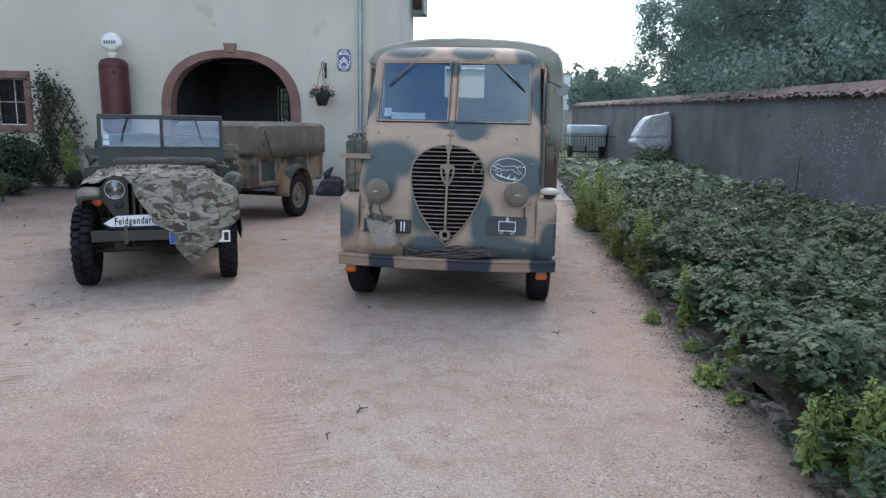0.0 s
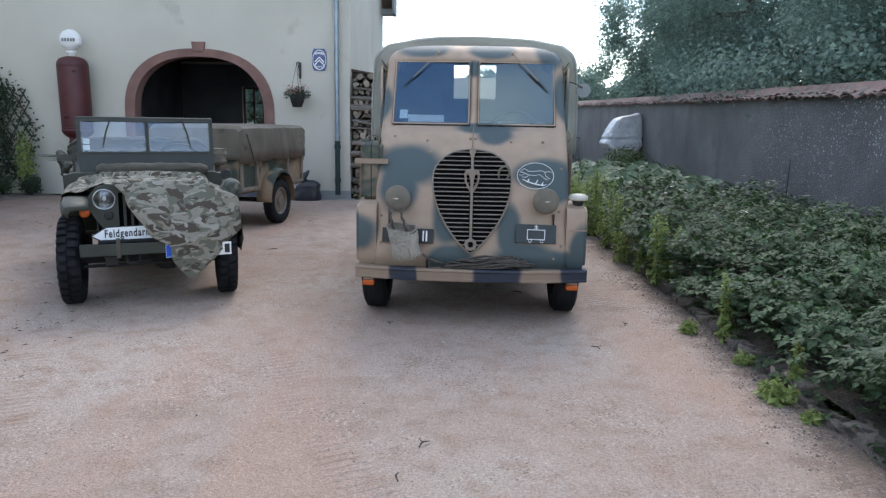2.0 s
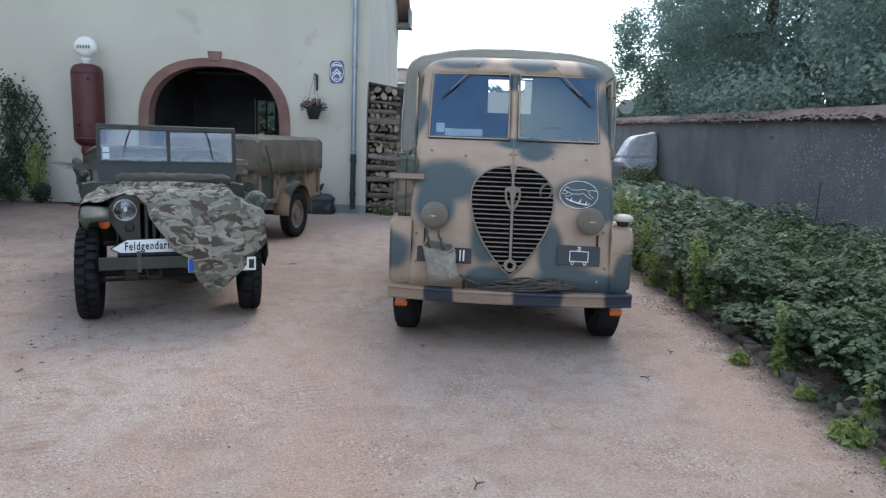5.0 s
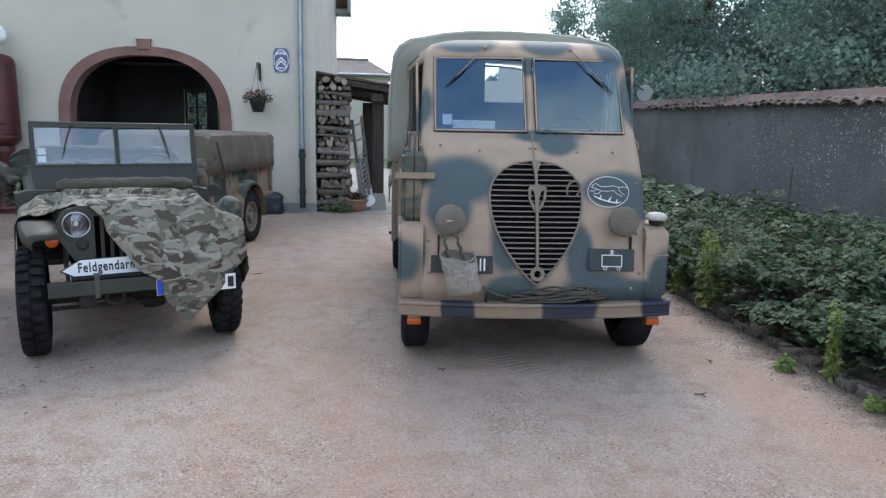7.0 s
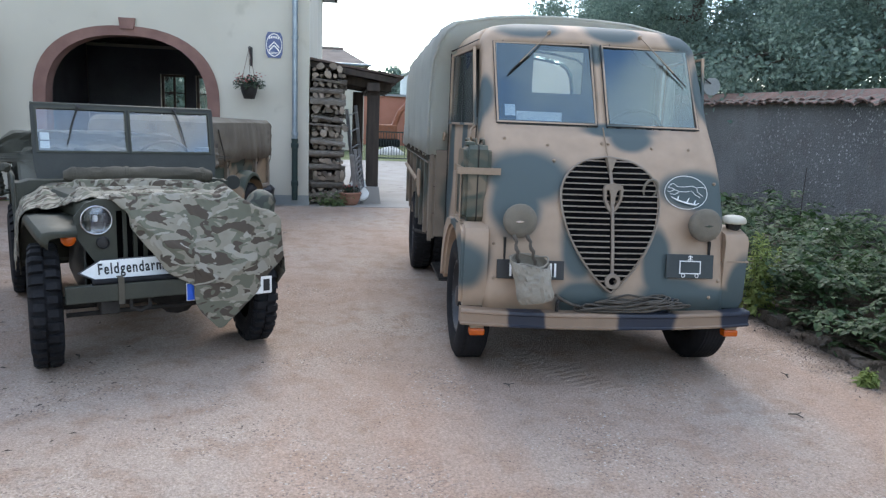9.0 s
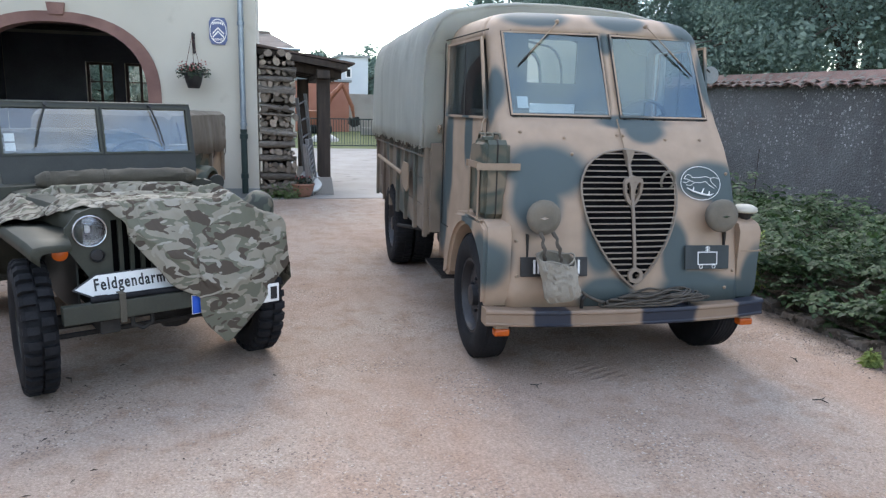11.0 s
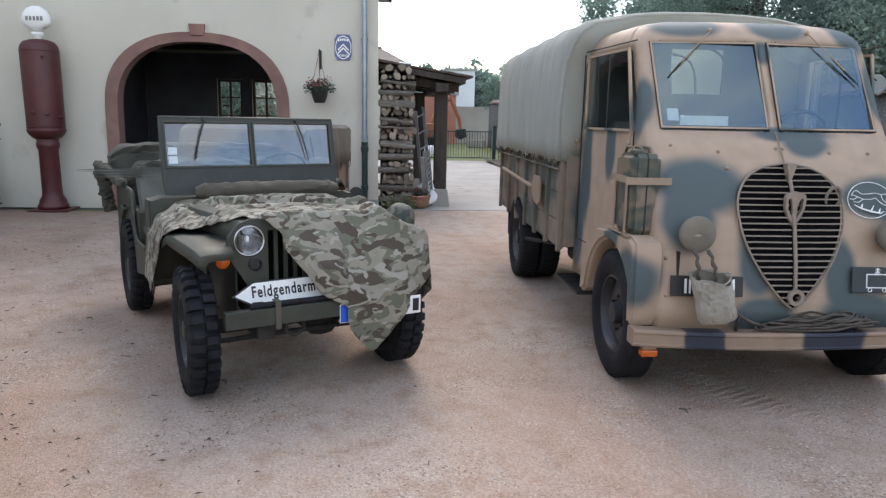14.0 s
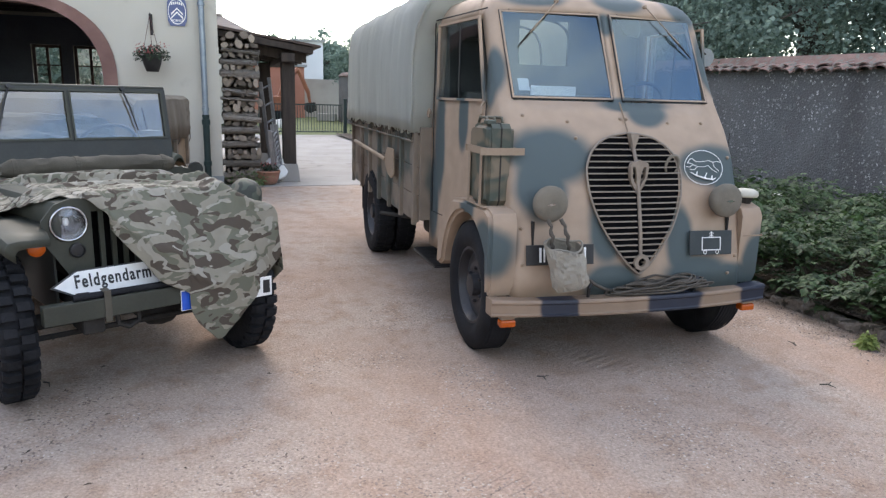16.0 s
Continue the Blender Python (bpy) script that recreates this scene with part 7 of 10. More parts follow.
let.parent = sign
let.matrix_basis = Matrix.Translation((0.105, -0.0055, 0.018)) @ Euler((radians(90), 0, 0)).to_matrix().to_4x4() @ Matrix.Diagonal((0.655, 1, 1, 1))
strp = thing("sign_strap", JEEP, "dark rubber roll and webbing strap on the bumper", "strap")
bm = bmesh.new()
rod(bm, (-0.40, -0.355, 0.556), (0.50, -0.355, 0.556), 0.017, seg=12)
part("rubber_roll", bm, M["rubber"], strp, smooth=True)
bm = bmesh.new()
box(bm, -0.272, -0.240, -0.393, -0.386, 0.425, 0.580, 0.002)
box(bm, -0.272, -0.240, -0.390, -0.33, 0.5735, 0.579)
part("webbing", bm, M["canvas_olive"], strp)
# number plate: plain bars only
npl = thing("number_plate", JEEP @ Matrix.Translation((0.0, -0.3875, 0.462)), "white number plate with a blue band, half hidden by cloth", "number plate")
bm = bmesh.new()
box(bm, 0.095, 0.615, -0.006, 0.0, -0.055, 0.055, 0.003)
part("plate", bm, M["white_paint"], npl)
bm = bmesh.new()
box(bm, 0.098, 0.145, -0.009, -0.0065, -0.05, 0.05)
part("band", bm, M["euro_blue"], npl, "blue plate band")
for x0, x1 in ((0.18, 0.22), (0.56, 0.60)):
    bm = bmesh.new()
    box(bm, x0, x1, -0.009, -0.0065, -0.037, 0.037)
    part("bar", bm, M["black_paint"], npl)

# ---- trailer ----
TRAILER = pose(-3.28, 11.23, 0, 0, 0, -15)
M["trailer_paint"] = camo("trailer_camouflage", (0.27, 0.19, 0.12), [((0.045, 0.06, 0.045), 0.49, 4.4), ((0.11, 0.065, 0.045), 0.60, 1.7)], 2.2, 0.7, 0.04)
M["trailer_canvas"] = surface("brown_canvas", (0.112, 0.094, 0.070), (0.165, 0.142, 0.110), 0.92, 3, 220, 0.5, spots=((0.078, 0.066, 0.050), 4, 0.62), bumpdist=0.004)
M["rust_wheel"] = surface("sand_wheel", (0.16, 0.13, 0.10), (0.25, 0.20, 0.155), 0.75, 8, 60, 0.2)
tr = thing("trailer", TRAILER, "small camouflaged two-wheeled trailer under a brown canvas cover", "trailer")
bm = bmesh.new()
prism(bm, [[(-0.65, 0.52), (0.65, 0.52), (0.65, 1.12), (-0.65, 1.12)], [(-0.62, 0.56), (0.62, 0.56), (0.62, 1.10), (-0.62, 1.10)]], -1.0, 1.0)
box(bm, -0.62, 0.62, -1.0, -0.96, 0.54, 1.11)
box(bm, -0.62, 0.62, 0.96, 1.0, 0.54, 1.11)
part("body", bm, M["trailer_paint"], tr)
for sx in (-1, 1):
    for y0, y1 in ((-0.98, -0.50), (0.42, 0.98)):
        bm = bmesh.new()
        for r_ in (rect(y0, y0 + 0.05, 0.55, 0.985), rect(y1 - 0.05, y1, 0.55, 0.985), rect(y0 + 0.05, y1 - 0.05, 0.55, 0.60)):
            (p, q), (r, _), (_, s), _ = r_
            box(bm, min(sx * 0.652, sx * 0.69), max(sx * 0.652, sx * 0.69), p, r, q, s, 0.004)
        part("side_frame", bm, M["rust_wheel"], tr)
    bm = bmesh.new()
    rows_ = []
    for a in range(-8, 189, 9):
        c, s = math.cos(radians(a)), math.sin(radians(a))
        rows_.append([(sx * 0.60, 0.43 * c, 0.36 + 0.46 * s), (sx * 0.74, 0.43 * c, 0.36 + 0.46 * s), (sx * 0.80, 0.415 * c, 0.36 + 0.44 * s), (sx * 0.815, 0.385 * c, 0.36 + 0.40 * s)])
    sheet(bm, rows_)
    bmesh.ops.recalc_face_normals(bm, faces=bm.faces)
    solid(part("mudguard", bm, M["trailer_paint"], tr, "round steel mudguard", smooth=True), 0.006, 0)
    road_wheel(tr, sx * 0.71, 0.0, 0.335, 0.155, sx, 0.20, 34, M["rust_wheel"], lug=0.008)
bm = bmesh.new()
rod(bm, (-0.62, 0, 0.335), (0.62, 0, 0.335), 0.035)
for sx in (-1, 1):
    box(bm, sx * 0.36 - 0.03, sx * 0.36 + 0.03, -1.0, 1.0, 0.46, 0.53)
    rod(bm, (sx * 0.36, -1.0, 0.49), (0, -1.75, 0.47), 0.03)
rod(bm, (0, -1.55, 0.46), (0, -1.52, 0.02), 0.025)
part("chassis", bm, M["chassis"], tr)
bm = bmesh.new()
rows_ = []
PR = [(-0.70, 0.98), (-0.705, 1.12), (-0.705, 1.26), (-0.70, 1.40), (-0.645, 1.44), (-0.3, 1.45), (0, 1.452), (0.3, 1.45), (0.645, 1.44), (0.70, 1.40), (0.705, 1.26), (0.705, 1.12), (0.70, 0.98)]
for j in range(81):
    t = j / 80
    y = -1.04 + 2.08 * t
    endk = max(0.0, 1 - min(t, 1 - t) / 0.04)
    row = []
    for i, (x, z) in enumerate(PR):
        f = 0.022 * noise.noise((x * 2, y * 3, z * 2)) + 0.022 * (0.3 - abs(noise.noise((y * 5 + z * 2.5, z * 1.4, x)))) + 0.012 * noise.noise((y * 11 + z * 4, z * 2, x + 3))
        zz_ = z - (0.05 * math.sin(t * math.pi * 3) ** 2 * 0.5 if z > 1.4 else 0) - 0.05 * endk * (z > 1.3)
        low = 0.05 * noise.noise((y * 2.2, x, 5)) - 0.045 * abs(math.sin(y * 6.2 + 0.4)) if z < 1.0 else 0
        row.append((x * (1 - 0.02 * endk) + (f if abs(x) > 0.6 else 0), y, zz_ + f * 0.6 + low))
    rows_.append(row)
sheet(bm, rows_)
for yy, s in ((-1.042, 0), (1.042, -1)):
    rr = [rows_[s][i] for i in range(len(PR))]
    g2 = []
    for k in range(7):
        t = k / 6
        g2.append([(p[0], yy + (0.012 * noise.noise((p[0] * 5, t * 4, s)) if 0 < k else 0), 0.99 + (p[2] - 0.99) * (1 - t)) for p in rr])
    sheet(bm, g2)
bmesh.ops.remove_doubles(bm, verts=bm.verts, dist=0.004)
bmesh.ops.recalc_face_normals(bm, faces=bm.faces)
cvr = part("cover", bm, M["trailer_canvas"], tr, "sagging brown canvas cover", smooth=True)
solid(cvr, 0.006, 1.0)
for sx in (-1, 1):
    for y in (-0.56, -0.05, 0.45, 0.94):
        bm = bmesh.new()
        tube(bm, [(sx * 0.715, y, 0.97), (sx * 0.71, y + 0.015, 0.92), (sx * 0.692, y + 0.01, 0.88)], 0.006, 5)
        part("lashing", bm, M["rope"], tr)
    bm = bmesh.new()
    tube(bm, [(sx * 0.715, -0.86, 1.33), (sx * 0.72, -0.80, 1.20), (sx * 0.72, -0.72, 1.06), (sx * 0.715, -0.68, 0.97)], 0.008, 5)
    part("rope", bm, M["rope"], tr)

# ---- petrol pump ----
M["pump_red"] = surface("weathered_dark_red_enamel", (0.055, 0.0095, 0.0115), (0.085, 0.016, 0.017), 0.5, 3, 50, 0.08, spots=((0.05, 0.014, 0.013), 5, 0.63))
M["opal"] = surface("opal_white_glass", (0.70, 0.70, 0.68), (0.78, 0.78, 0.76), 0.3, 5, 40, 0.02)
M["grey_bar"] = surface("grey_lettering_paint", (0.16, 0.16, 0.16), (0.22, 0.22, 0.22), 0.6, 5, 40, 0.02)
PUMP = HOUSE @ pose(-5.13, -0.33, 0, 0, -0.6, 0)
pump = thing("petrol_pump", PUMP, "tall dark red vintage petrol pump with a white globe", "petrol pump")
bm = bmesh.new()
lathe(bm, [(0.27, 1.25), (0.275, 2.45), (0.262, 2.52), (0.22, 2.58), (0.12, 2.615), (0.06, 2.62)], 32, cap=False)
lathe(bm, [(0.16, 1.12), (0.20, 1.14), (0.25, 1.19), (0.275, 1.24), (0.278, 1.27), (0.27, 1.28)], 32, cap=False)
part("cabinet", bm, M["pump_red"], pump, smooth=True)
bm = bmesh.new()
lathe(bm, [(0.225, 0.03), (0.225, 0.09), (0.20, 0.11), (0.195, 0.16), (0.15, 0.24), (0.145, 0.32), (0.140, 0.95), (0.165, 1.0), (0.165, 1.06), (0.15, 1.08), (0.17, 1.13)], 28)
part("column", bm, M["pump_red"], pump, smooth=True)
bm = bmesh.new()
box(bm, -0.30, 0.30, -0.26, 0.26, 0.0, 0.03, 0.006)
part("base_plate", bm, M["pump_red"], pump)
for a, z in ((-60, 2.35), (-60, 1.5), (-100, 1.52), (-20, 1.45)):
    bm = bmesh.new()
    c, s = math.cos(radians(a)), math.sin(radians(a))
    lathe(bm, [(0.03, 0), (0.03, 0.025), (0.012, 0.035), (0.012, 0.06)], 12, aim((0.27 * c, 0.27 * s, z), (c, s, z)))
    part("fitting", bm, M["pump_red"], pump)
# rim lines of the door
for z in (1.31, 2.44):
    bm = bmesh.new()
    tube(bm, [(0.276 * math.cos(radians(a)), 0.276 * math.sin(radians(a)), z) for a in range(-170, 0, 10)], 0.006, 5)
    part("door_rim", bm, M["pump_red"], pump)
# scallop-shaped globe, no lettering
glb = part("globe", bmesh.new(), M["opal"], pump, "white scallop-shaped lamp globe")
bm = bmesh.new()
rows_ = []
for j in range(13):
    t = j / 12
    row = []
    for i in range(41):
        a = 2 * math.pi * i / 40
        cx, cz = math.cos(a), math.sin(a)
        rib = 1 + 0.055 * abs(math.sin(a * 6.5)) * (1 if cz > -0.5 else 0.2)
        R = 0.205 * (1.0 if cz > -0.2 else 1.0 - 0.32 * (-cz - 0.2)) * rib
        k = math.sin(math.pi * t)
        row.append((R * cx * k ** 0.55, -0.085 * math.cos(math.pi * t), 2.90 + R * cz * k ** 0.55 * 0.98))
    rows_.append(row)
sheet(bm, rows_)
bmesh.ops.remove_doubles(bm, verts=bm.verts, dist=0.0005)
bmesh.ops.recalc_face_normals(bm, faces=bm.faces)
bm.to_mesh(glb.data)
bm.free()
for f in glb.data.polygons:
    f.use_smooth = True
bm = bmesh.new()
lathe(bm, [(0.06, 2.615), (0.05, 2.64), (0.075, 2.67), (0.09, 2.72)], 16)
part("neck", bm, M["opal"], glb, smooth=True)
bm = bmesh.new()
for k in range(5):
    x = -0.115 + 0.052 * k
    box(bm, x, x + 0.032, -0.092, -0.078, 2.885, 2.945)
part("bars", bm, M["grey_bar"], glb)

# ---- enamel sign, hanging basket ----
bdg = thing("enamel_sign", HOUSE @ pose(-0.57, -0.012, 2.655), "blue and white enamel sign with two chevrons", "sign")
oc = [(-0.10, -0.205), (0.10, -0.205), (0.135, -0.13), (0.14, 0.0), (0.135, 0.13), (0.10, 0.205), (-0.10, 0.205), (-0.135, 0.13), (-0.14, 0.0), (-0.135, -0.13)]
bm = bmesh.new()
prism(bm, [oc], -0.008, 0.008)
part("panel", bm, M["blue_sign"], bdg)
bm = bmesh.new()
ov = lambda r: [(0.128 * r * math.cos(a), 0.185 * r * math.sin(a)) for a in [2 * math.pi * k / 32 for k in range(32)]]
prism(bm, [ov(1.0), ov(0.92)], -0.011, -0.0085)
part("oval_ring", bm, M["white_paint"], bdg)
for dz in (0.0, -0.055):
    bm = bmesh.new()
    prism(bm, [[(-0.085, dz - 0.055), (0, dz + 0.035), (0.085, dz - 0.055), (0.085, dz - 0.025), (0, dz + 0.062), (-0.085, dz - 0.025)]], -0.0115, -0.0085)
    part("chevron", bm, M["white_paint"], bdg)
for z, w in ((0.105, 0.17),):
    bm = bmesh.new()
    n_ = 6
    for k in range(n_):
        x = -w / 2 + w * (k + 0.5) / n_
        box(bm, x - w / n_ * 0.33, x + w / n_ * 0.33, -0.0115, -0.0085, z - 0.018 + 0.02 * (1 - (2 * x / w) ** 2), z + 0.018 + 0.02 * (1 - (2 * x / w) ** 2))
    part("bars", bm, M["white_paint"], bdg)
fc = bpy.data.curves.new("word", "FONT")
fc.body = "AGENCE"
fc.size, fc.extrude, fc.offset, fc.align_x = 0.046, 0.001, 0.0008, "CENTER"
tmp = bpy.data.objects.new("word_tmp", fc)
scene.collection.objects.link(tmp)
me = bpy.data.meshes.new_from_object(tmp.evaluated_get(bpy.context.evaluated_depsgraph_get()))
bpy.data.objects.remove(tmp)
me.materials.append(M["white_paint"])
word = new("lettering", me)
word.parent = bdg
word.matrix_basis = Matrix.Translation((0, -0.0095, -0.142)) @ Euler((radians(90), 0, 0)).to_matrix().to_4x4()


def leaf_cloud(points, size, rnd, up=0.3, fold=0.25, width=0.55):
    """Mesh data of many single leaves: each a folded diamond of four triangles."""
    V, F = [], []
    for p, nrm in points:
        d = Vector(nrm)
        d = (d + Vector((rnd.uniform(-1, 1), rnd.uniform(-1, 1), rnd.uniform(-1, 1))) * 0.8 + Vector((0, 0, up))).normalized()
        ax = Vector((rnd.uniform(-1, 1), rnd.uniform(-1, 1), rnd.uniform(-0.7, 0.5)))
        ax = (ax - d * ax.dot(d))
        if ax.length < 1e-3:
            continue
        ax.normalize()
        sd = d.cross(ax)
        s = size * rnd.uniform(0.6, 1.3)
        k = len(V)
        p = Vector(p)
        V += [p, p + ax * s * 0.45 + sd * s * width / 2 + d * s * fold * 0.3, p + ax * s - d * s * 0.12, p + ax * s * 0.45 - sd * s * width / 2 + d * s * fold * 0.3, p + ax * s * 0.5]
        F += [(k, k + 4, k + 1), (k + 4, k + 2, k + 1), (k, k + 3, k + 4), (k + 3, k + 2, k + 4)]
    return V, F


def leaf_object(name, V, F, mat, parent=None, m=None):
    me = bpy.data.meshes.new(name)
    me.from_pydata([tuple(v) for v in V], [], F)
    me.materials.append(mat)
    ob = new(name, me)
    if parent:
        ob.parent = parent
    if m is not None:
        ob.matrix_world = m
    return ob


bas = thing("hanging_basket", HOUSE @ pose(-0.94, -0.30, 0), "hanging flower pot with red and pink blossom on a wall bracket", "hanging basket")
bm = bmesh.new()
box(bm, -0.02, 0.02, 0.275, 0.30, 2.30, 2.60, 0.004)
tube(bm, [(0, 0.28, 2.56), (0, 0.12, 2.60), (0, 0.0, 2.57), (0, 0.0, 2.54)], 0.010, 6)
tube(bm, [(0, 0.28, 2.36), (0, 0.10, 2.57)], 0.008, 6)
part("bracket", bm, M["black_iron"], bas)
for a in (90, 210, 330):
    bm = bmesh.new()
    rod(bm, (0, 0, 2.55), (0.14 * math.cos(radians(a)), 0.14 * math.sin(radians(a)), 1.98), 0.004, seg=5)
    part("cord", bm, M["pump_red"], bas)
bm = bmesh.new()
lathe(bm, [(0.085, 1.76), (0.12, 1.86), (0.145, 1.97), (0.15, 1.99), (0.135, 1.985), (0.12, 1.95)], 20)
part("pot", bm, M["black_paint"], bas, smooth=True)
rnd = random.Random(5)
pts = []
for _ in range(420):
    a, r = rnd.uniform(0, 6.28), math.sqrt(rnd.random()) * 0.24
    z = 2.0 + rnd.uniform(-0.05, 0.17) * (1 - r * 2) - max(0, r - 0.14) * 0.5
    pts.append(((r * math.cos(a), r * math.sin(a), z), (math.cos(a) * 0.6, math.sin(a) * 0.6, 0.6)))
V, F = leaf_cloud(pts, 0.05, rnd)
part_leaves = leaf_object("foliage", V, F, M["rose_leaf"], bas)
M["petal"] = leaf_material("red_petals", (0.30, 0.05, 0.05), (0.45, 0.16, 0.15))
pts = [((math.cos(a) * r, math.sin(a) * r, 2.03 + rnd.uniform(-0.06, 0.14)), (math.cos(a), math.sin(a), 0.5)) for a, r in [(rnd.uniform(0, 6.28), rnd.uniform(0.08, 0.25)) for _ in range(130)]]
V, F = leaf_cloud(pts, 0.030, rnd, width=0.9)
leaf_object("blossom", V, F, M["petal"], bas)

# ---- white car ----
M["car_white"] = surface("white_car_paint", (0.70, 0.72, 0.73), (0.74, 0.76, 0.77), 0.18, 3, 60, 0.0)
M["car_glass"] = surface("dark_tinted_glass", (0.02, 0.022, 0.024), (0.03, 0.032, 0.034), 0.05, 3, 40, 0.0)
M["alloy"] = surface("silver_alloy", (0.50, 0.51, 0.52), (0.60, 0.61, 0.62), 0.35, 6, 60, 0.02, 0.8)
M["tail_red"] = surface("red_tail_lens", (0.25, 0.01, 0.012), (0.32, 0.015, 0.016), 0.15, 5, 50, 0.0)
CAR = pose(-5.34, 5.60, 0, 0, 0, 20.5)
car = thing("car", CAR, "white estate car with silver alloy wheels", "car")
# outline sections along the car: y, half width low, half width belt, sill z, belt z, roof half width, roof z
SEC = [(-3.42, 0.60, 0.55, 0.42, 0.62, 0.45, 0.64), (-3.30, 0.80, 0.76, 0.30, 0.74, 0.66, 0.78), (-2.9, 0.88, 0.86, 0.24, 0.86, 0.74, 0.94), (-2.2, 0.90, 0.89, 0.24, 0.94, 0.74, 1.06), (-1.95, 0.90, 0.89, 0.24, 0.95, 0.72, 1.14), (-1.45, 0.90, 0.895, 0.24, 0.97, 0.64, 1.50), (-1.0, 0.905, 0.90, 0.24, 0.98, 0.61, 1.60), (-0.3, 0.905, 0.90, 0.24, 0.99, 0.61, 1.61), (0.2, 0.905, 0.895, 0.25, 1.0, 0.60, 1.585), (0.52, 0.89, 0.87, 0.30, 1.0, 0.585, 1.53), (0.70, 0.86, 0.83, 0.36, 0.985, 0.60, 1.28), (0.80, 0.80, 0.76, 0.42, 0.95, 0.62, 1.03), (0.85, 0.70, 0.66, 0.46, 0.84, 0.56, 0.88)]
SECX = []
for (a, b) in zip(SEC, SEC[1:]):
    for k in range(4):
        SECX.append(tuple(p + (q - p) * k / 4 for p, q in zip(a, b)))
SECX.append(SEC[-1])
bm = bmesh.new()
rows_ = []
for y, wl_, wb_, zs_, zb, wr, zr in SECX:
    half = [(wl_ - 0.06, zs_), (wl_, zs_ + 0.06), (wl_ + 0.012, (zs_ + zb) / 2), (wb_, zb - 0.03), (wb_ - 0.02, zb), (wr + 0.05, zr - 0.09 if zr > 1.2 else zr - 0.03), (wr, zr - 0.03), (wr - 0.12, zr - 0.004), (0.0, zr + 0.012)]
    rows_.append([(-x, y, z) for x, z in half] + [(x, y, z) for x, z in half[-2::-1]])
def side_glass(i, j):
    y = (SECX[i][0] + SECX[i + 1][0]) / 2
    return False
vs = sheet(bm, rows_)
for f in bm.faces:
    c = f.calc_center_median()
    up_side = f.normal
    if c.z > 1.03 and abs(c.x) > 0.62 and -1.40 < c.y < -0.02 and not (-0.75 < c.y < -0.62 or 0.0 < c.y < 0.08):
        f.material_index = 1
    elif c.z > 1.08 and c.z < 1.5 and abs(c.x) < 0.60 and (c.y > 0.53 or c.y < -1.5):
        f.material_index = 1
bm.faces.new(vs[0][::-1])
bm.faces.new(vs[-1])
bmesh.ops.recalc_face_normals(bm, faces=bm.faces)
part("body", bm, [M["car_white"], M["car_glass"]], car, smooth=True)
for sx in (-1, 1):
    for y in (0.0, -2.62):
        w_ = road_wheel(car, sx * 0.812, y, 0.345, 0.225, sx, 0.222, 0, M["alloy"], name="wheel")
        bm = bmesh.new()
        M0 = Matrix.Translation((sx * 0.812, y, 0.345)) @ Euler((0, radians(90) * sx, 0)).to_matrix().to_4x4()
        for k in range(5):
            a = 2 * math.pi * k / 5 + 0.3
            for da in (-0.13, 0.13):
                rod(bm, M0 @ Vector((0.03 * math.cos(a), 0.03 * math.sin(a), 0.095)), M0 @ Vector((0.205 * math.cos(a + da), 0.205 * math.sin(a + da), 0.10)), 0.022, 0.014, 6)
        part("spokes", bm, M["alloy"], w_)
        bm = bmesh.new()
        arc = [(y + 0.360 * math.cos(radians(a)), 0.345 + 0.360 * math.sin(radians(a))) for a in range(-12, 193, 8)]
        arc += [(y + 0.342 * math.cos(radians(a)), 0.345 + 0.342 * math.sin(radians(a))) for a in range(188, -17, -8)]
        prism(bm, [arc], sx * 0.80, sx * 0.918, axes=(1, 2, 0))
        part("wheel_arch", bm, M["black_paint"], car)
    bm = bmesh.new()
    tube(bm, [(sx * 0.915, -0.42, 0.90), (sx * 0.945, -0.39, 0.905), (sx * 0.945, -0.25, 0.91), (sx * 0.915, -0.22, 0.905)], 0.012, 6)
    part("door_handle", bm, M["chrome"], car, smooth=True)
    bm = bmesh.new()
    tube(bm, [(sx * 0.917, -0.30, 0.98), (sx * 0.920, -0.20, 0.62), (sx * 0.916, -0.45, 0.32)], 0.004, 4)
    part("door_seam", bm, M["black_paint"], car)
    bm = bmesh.new()
    tube(bm, [(sx * 0.917, -1.25, 0.97), (sx * 0.920, -1.22, 0.62), (sx * 0.916, -1.22, 0.30)], 0.004, 4)
    part("door_seam", bm, M["black_paint"], car)
    bm = bmesh.new()
    box(bm, min(sx * 0.56, sx * 0.70), max(sx * 0.56, sx * 0.70), 0.74, 0.83, 0.84, 1.0, 0.02)
    part("tail_light", bm, M["tail_red"], car)

# drain cover and patch by the car
bm = bmesh.new()
box(bm, -0.32, 0.32, -0.22, 0.22, 0.0, 0.012, 0.003)
for k in range(9):
    box(bm, -0.28, 0.28, -0.20 + 0.047 * k, -0.185 + 0.047 * k, 0.012, 0.016)
single("drain_cover", bm, M["black_iron"], "dark iron drain cover set in the gravel", "drain cover", m=pose(-4.02, 4.50, 0.004, 0, 0, 28))

# full dark sack by the wall, its tied neck standing up
M["sack"] = surface("dark_plastic_sack", (0.016, 0.018, 0.024), (0.028, 0.030, 0.038), 0.4, 7, 60, 0.2)
bm = bmesh.new()
rows_ = []
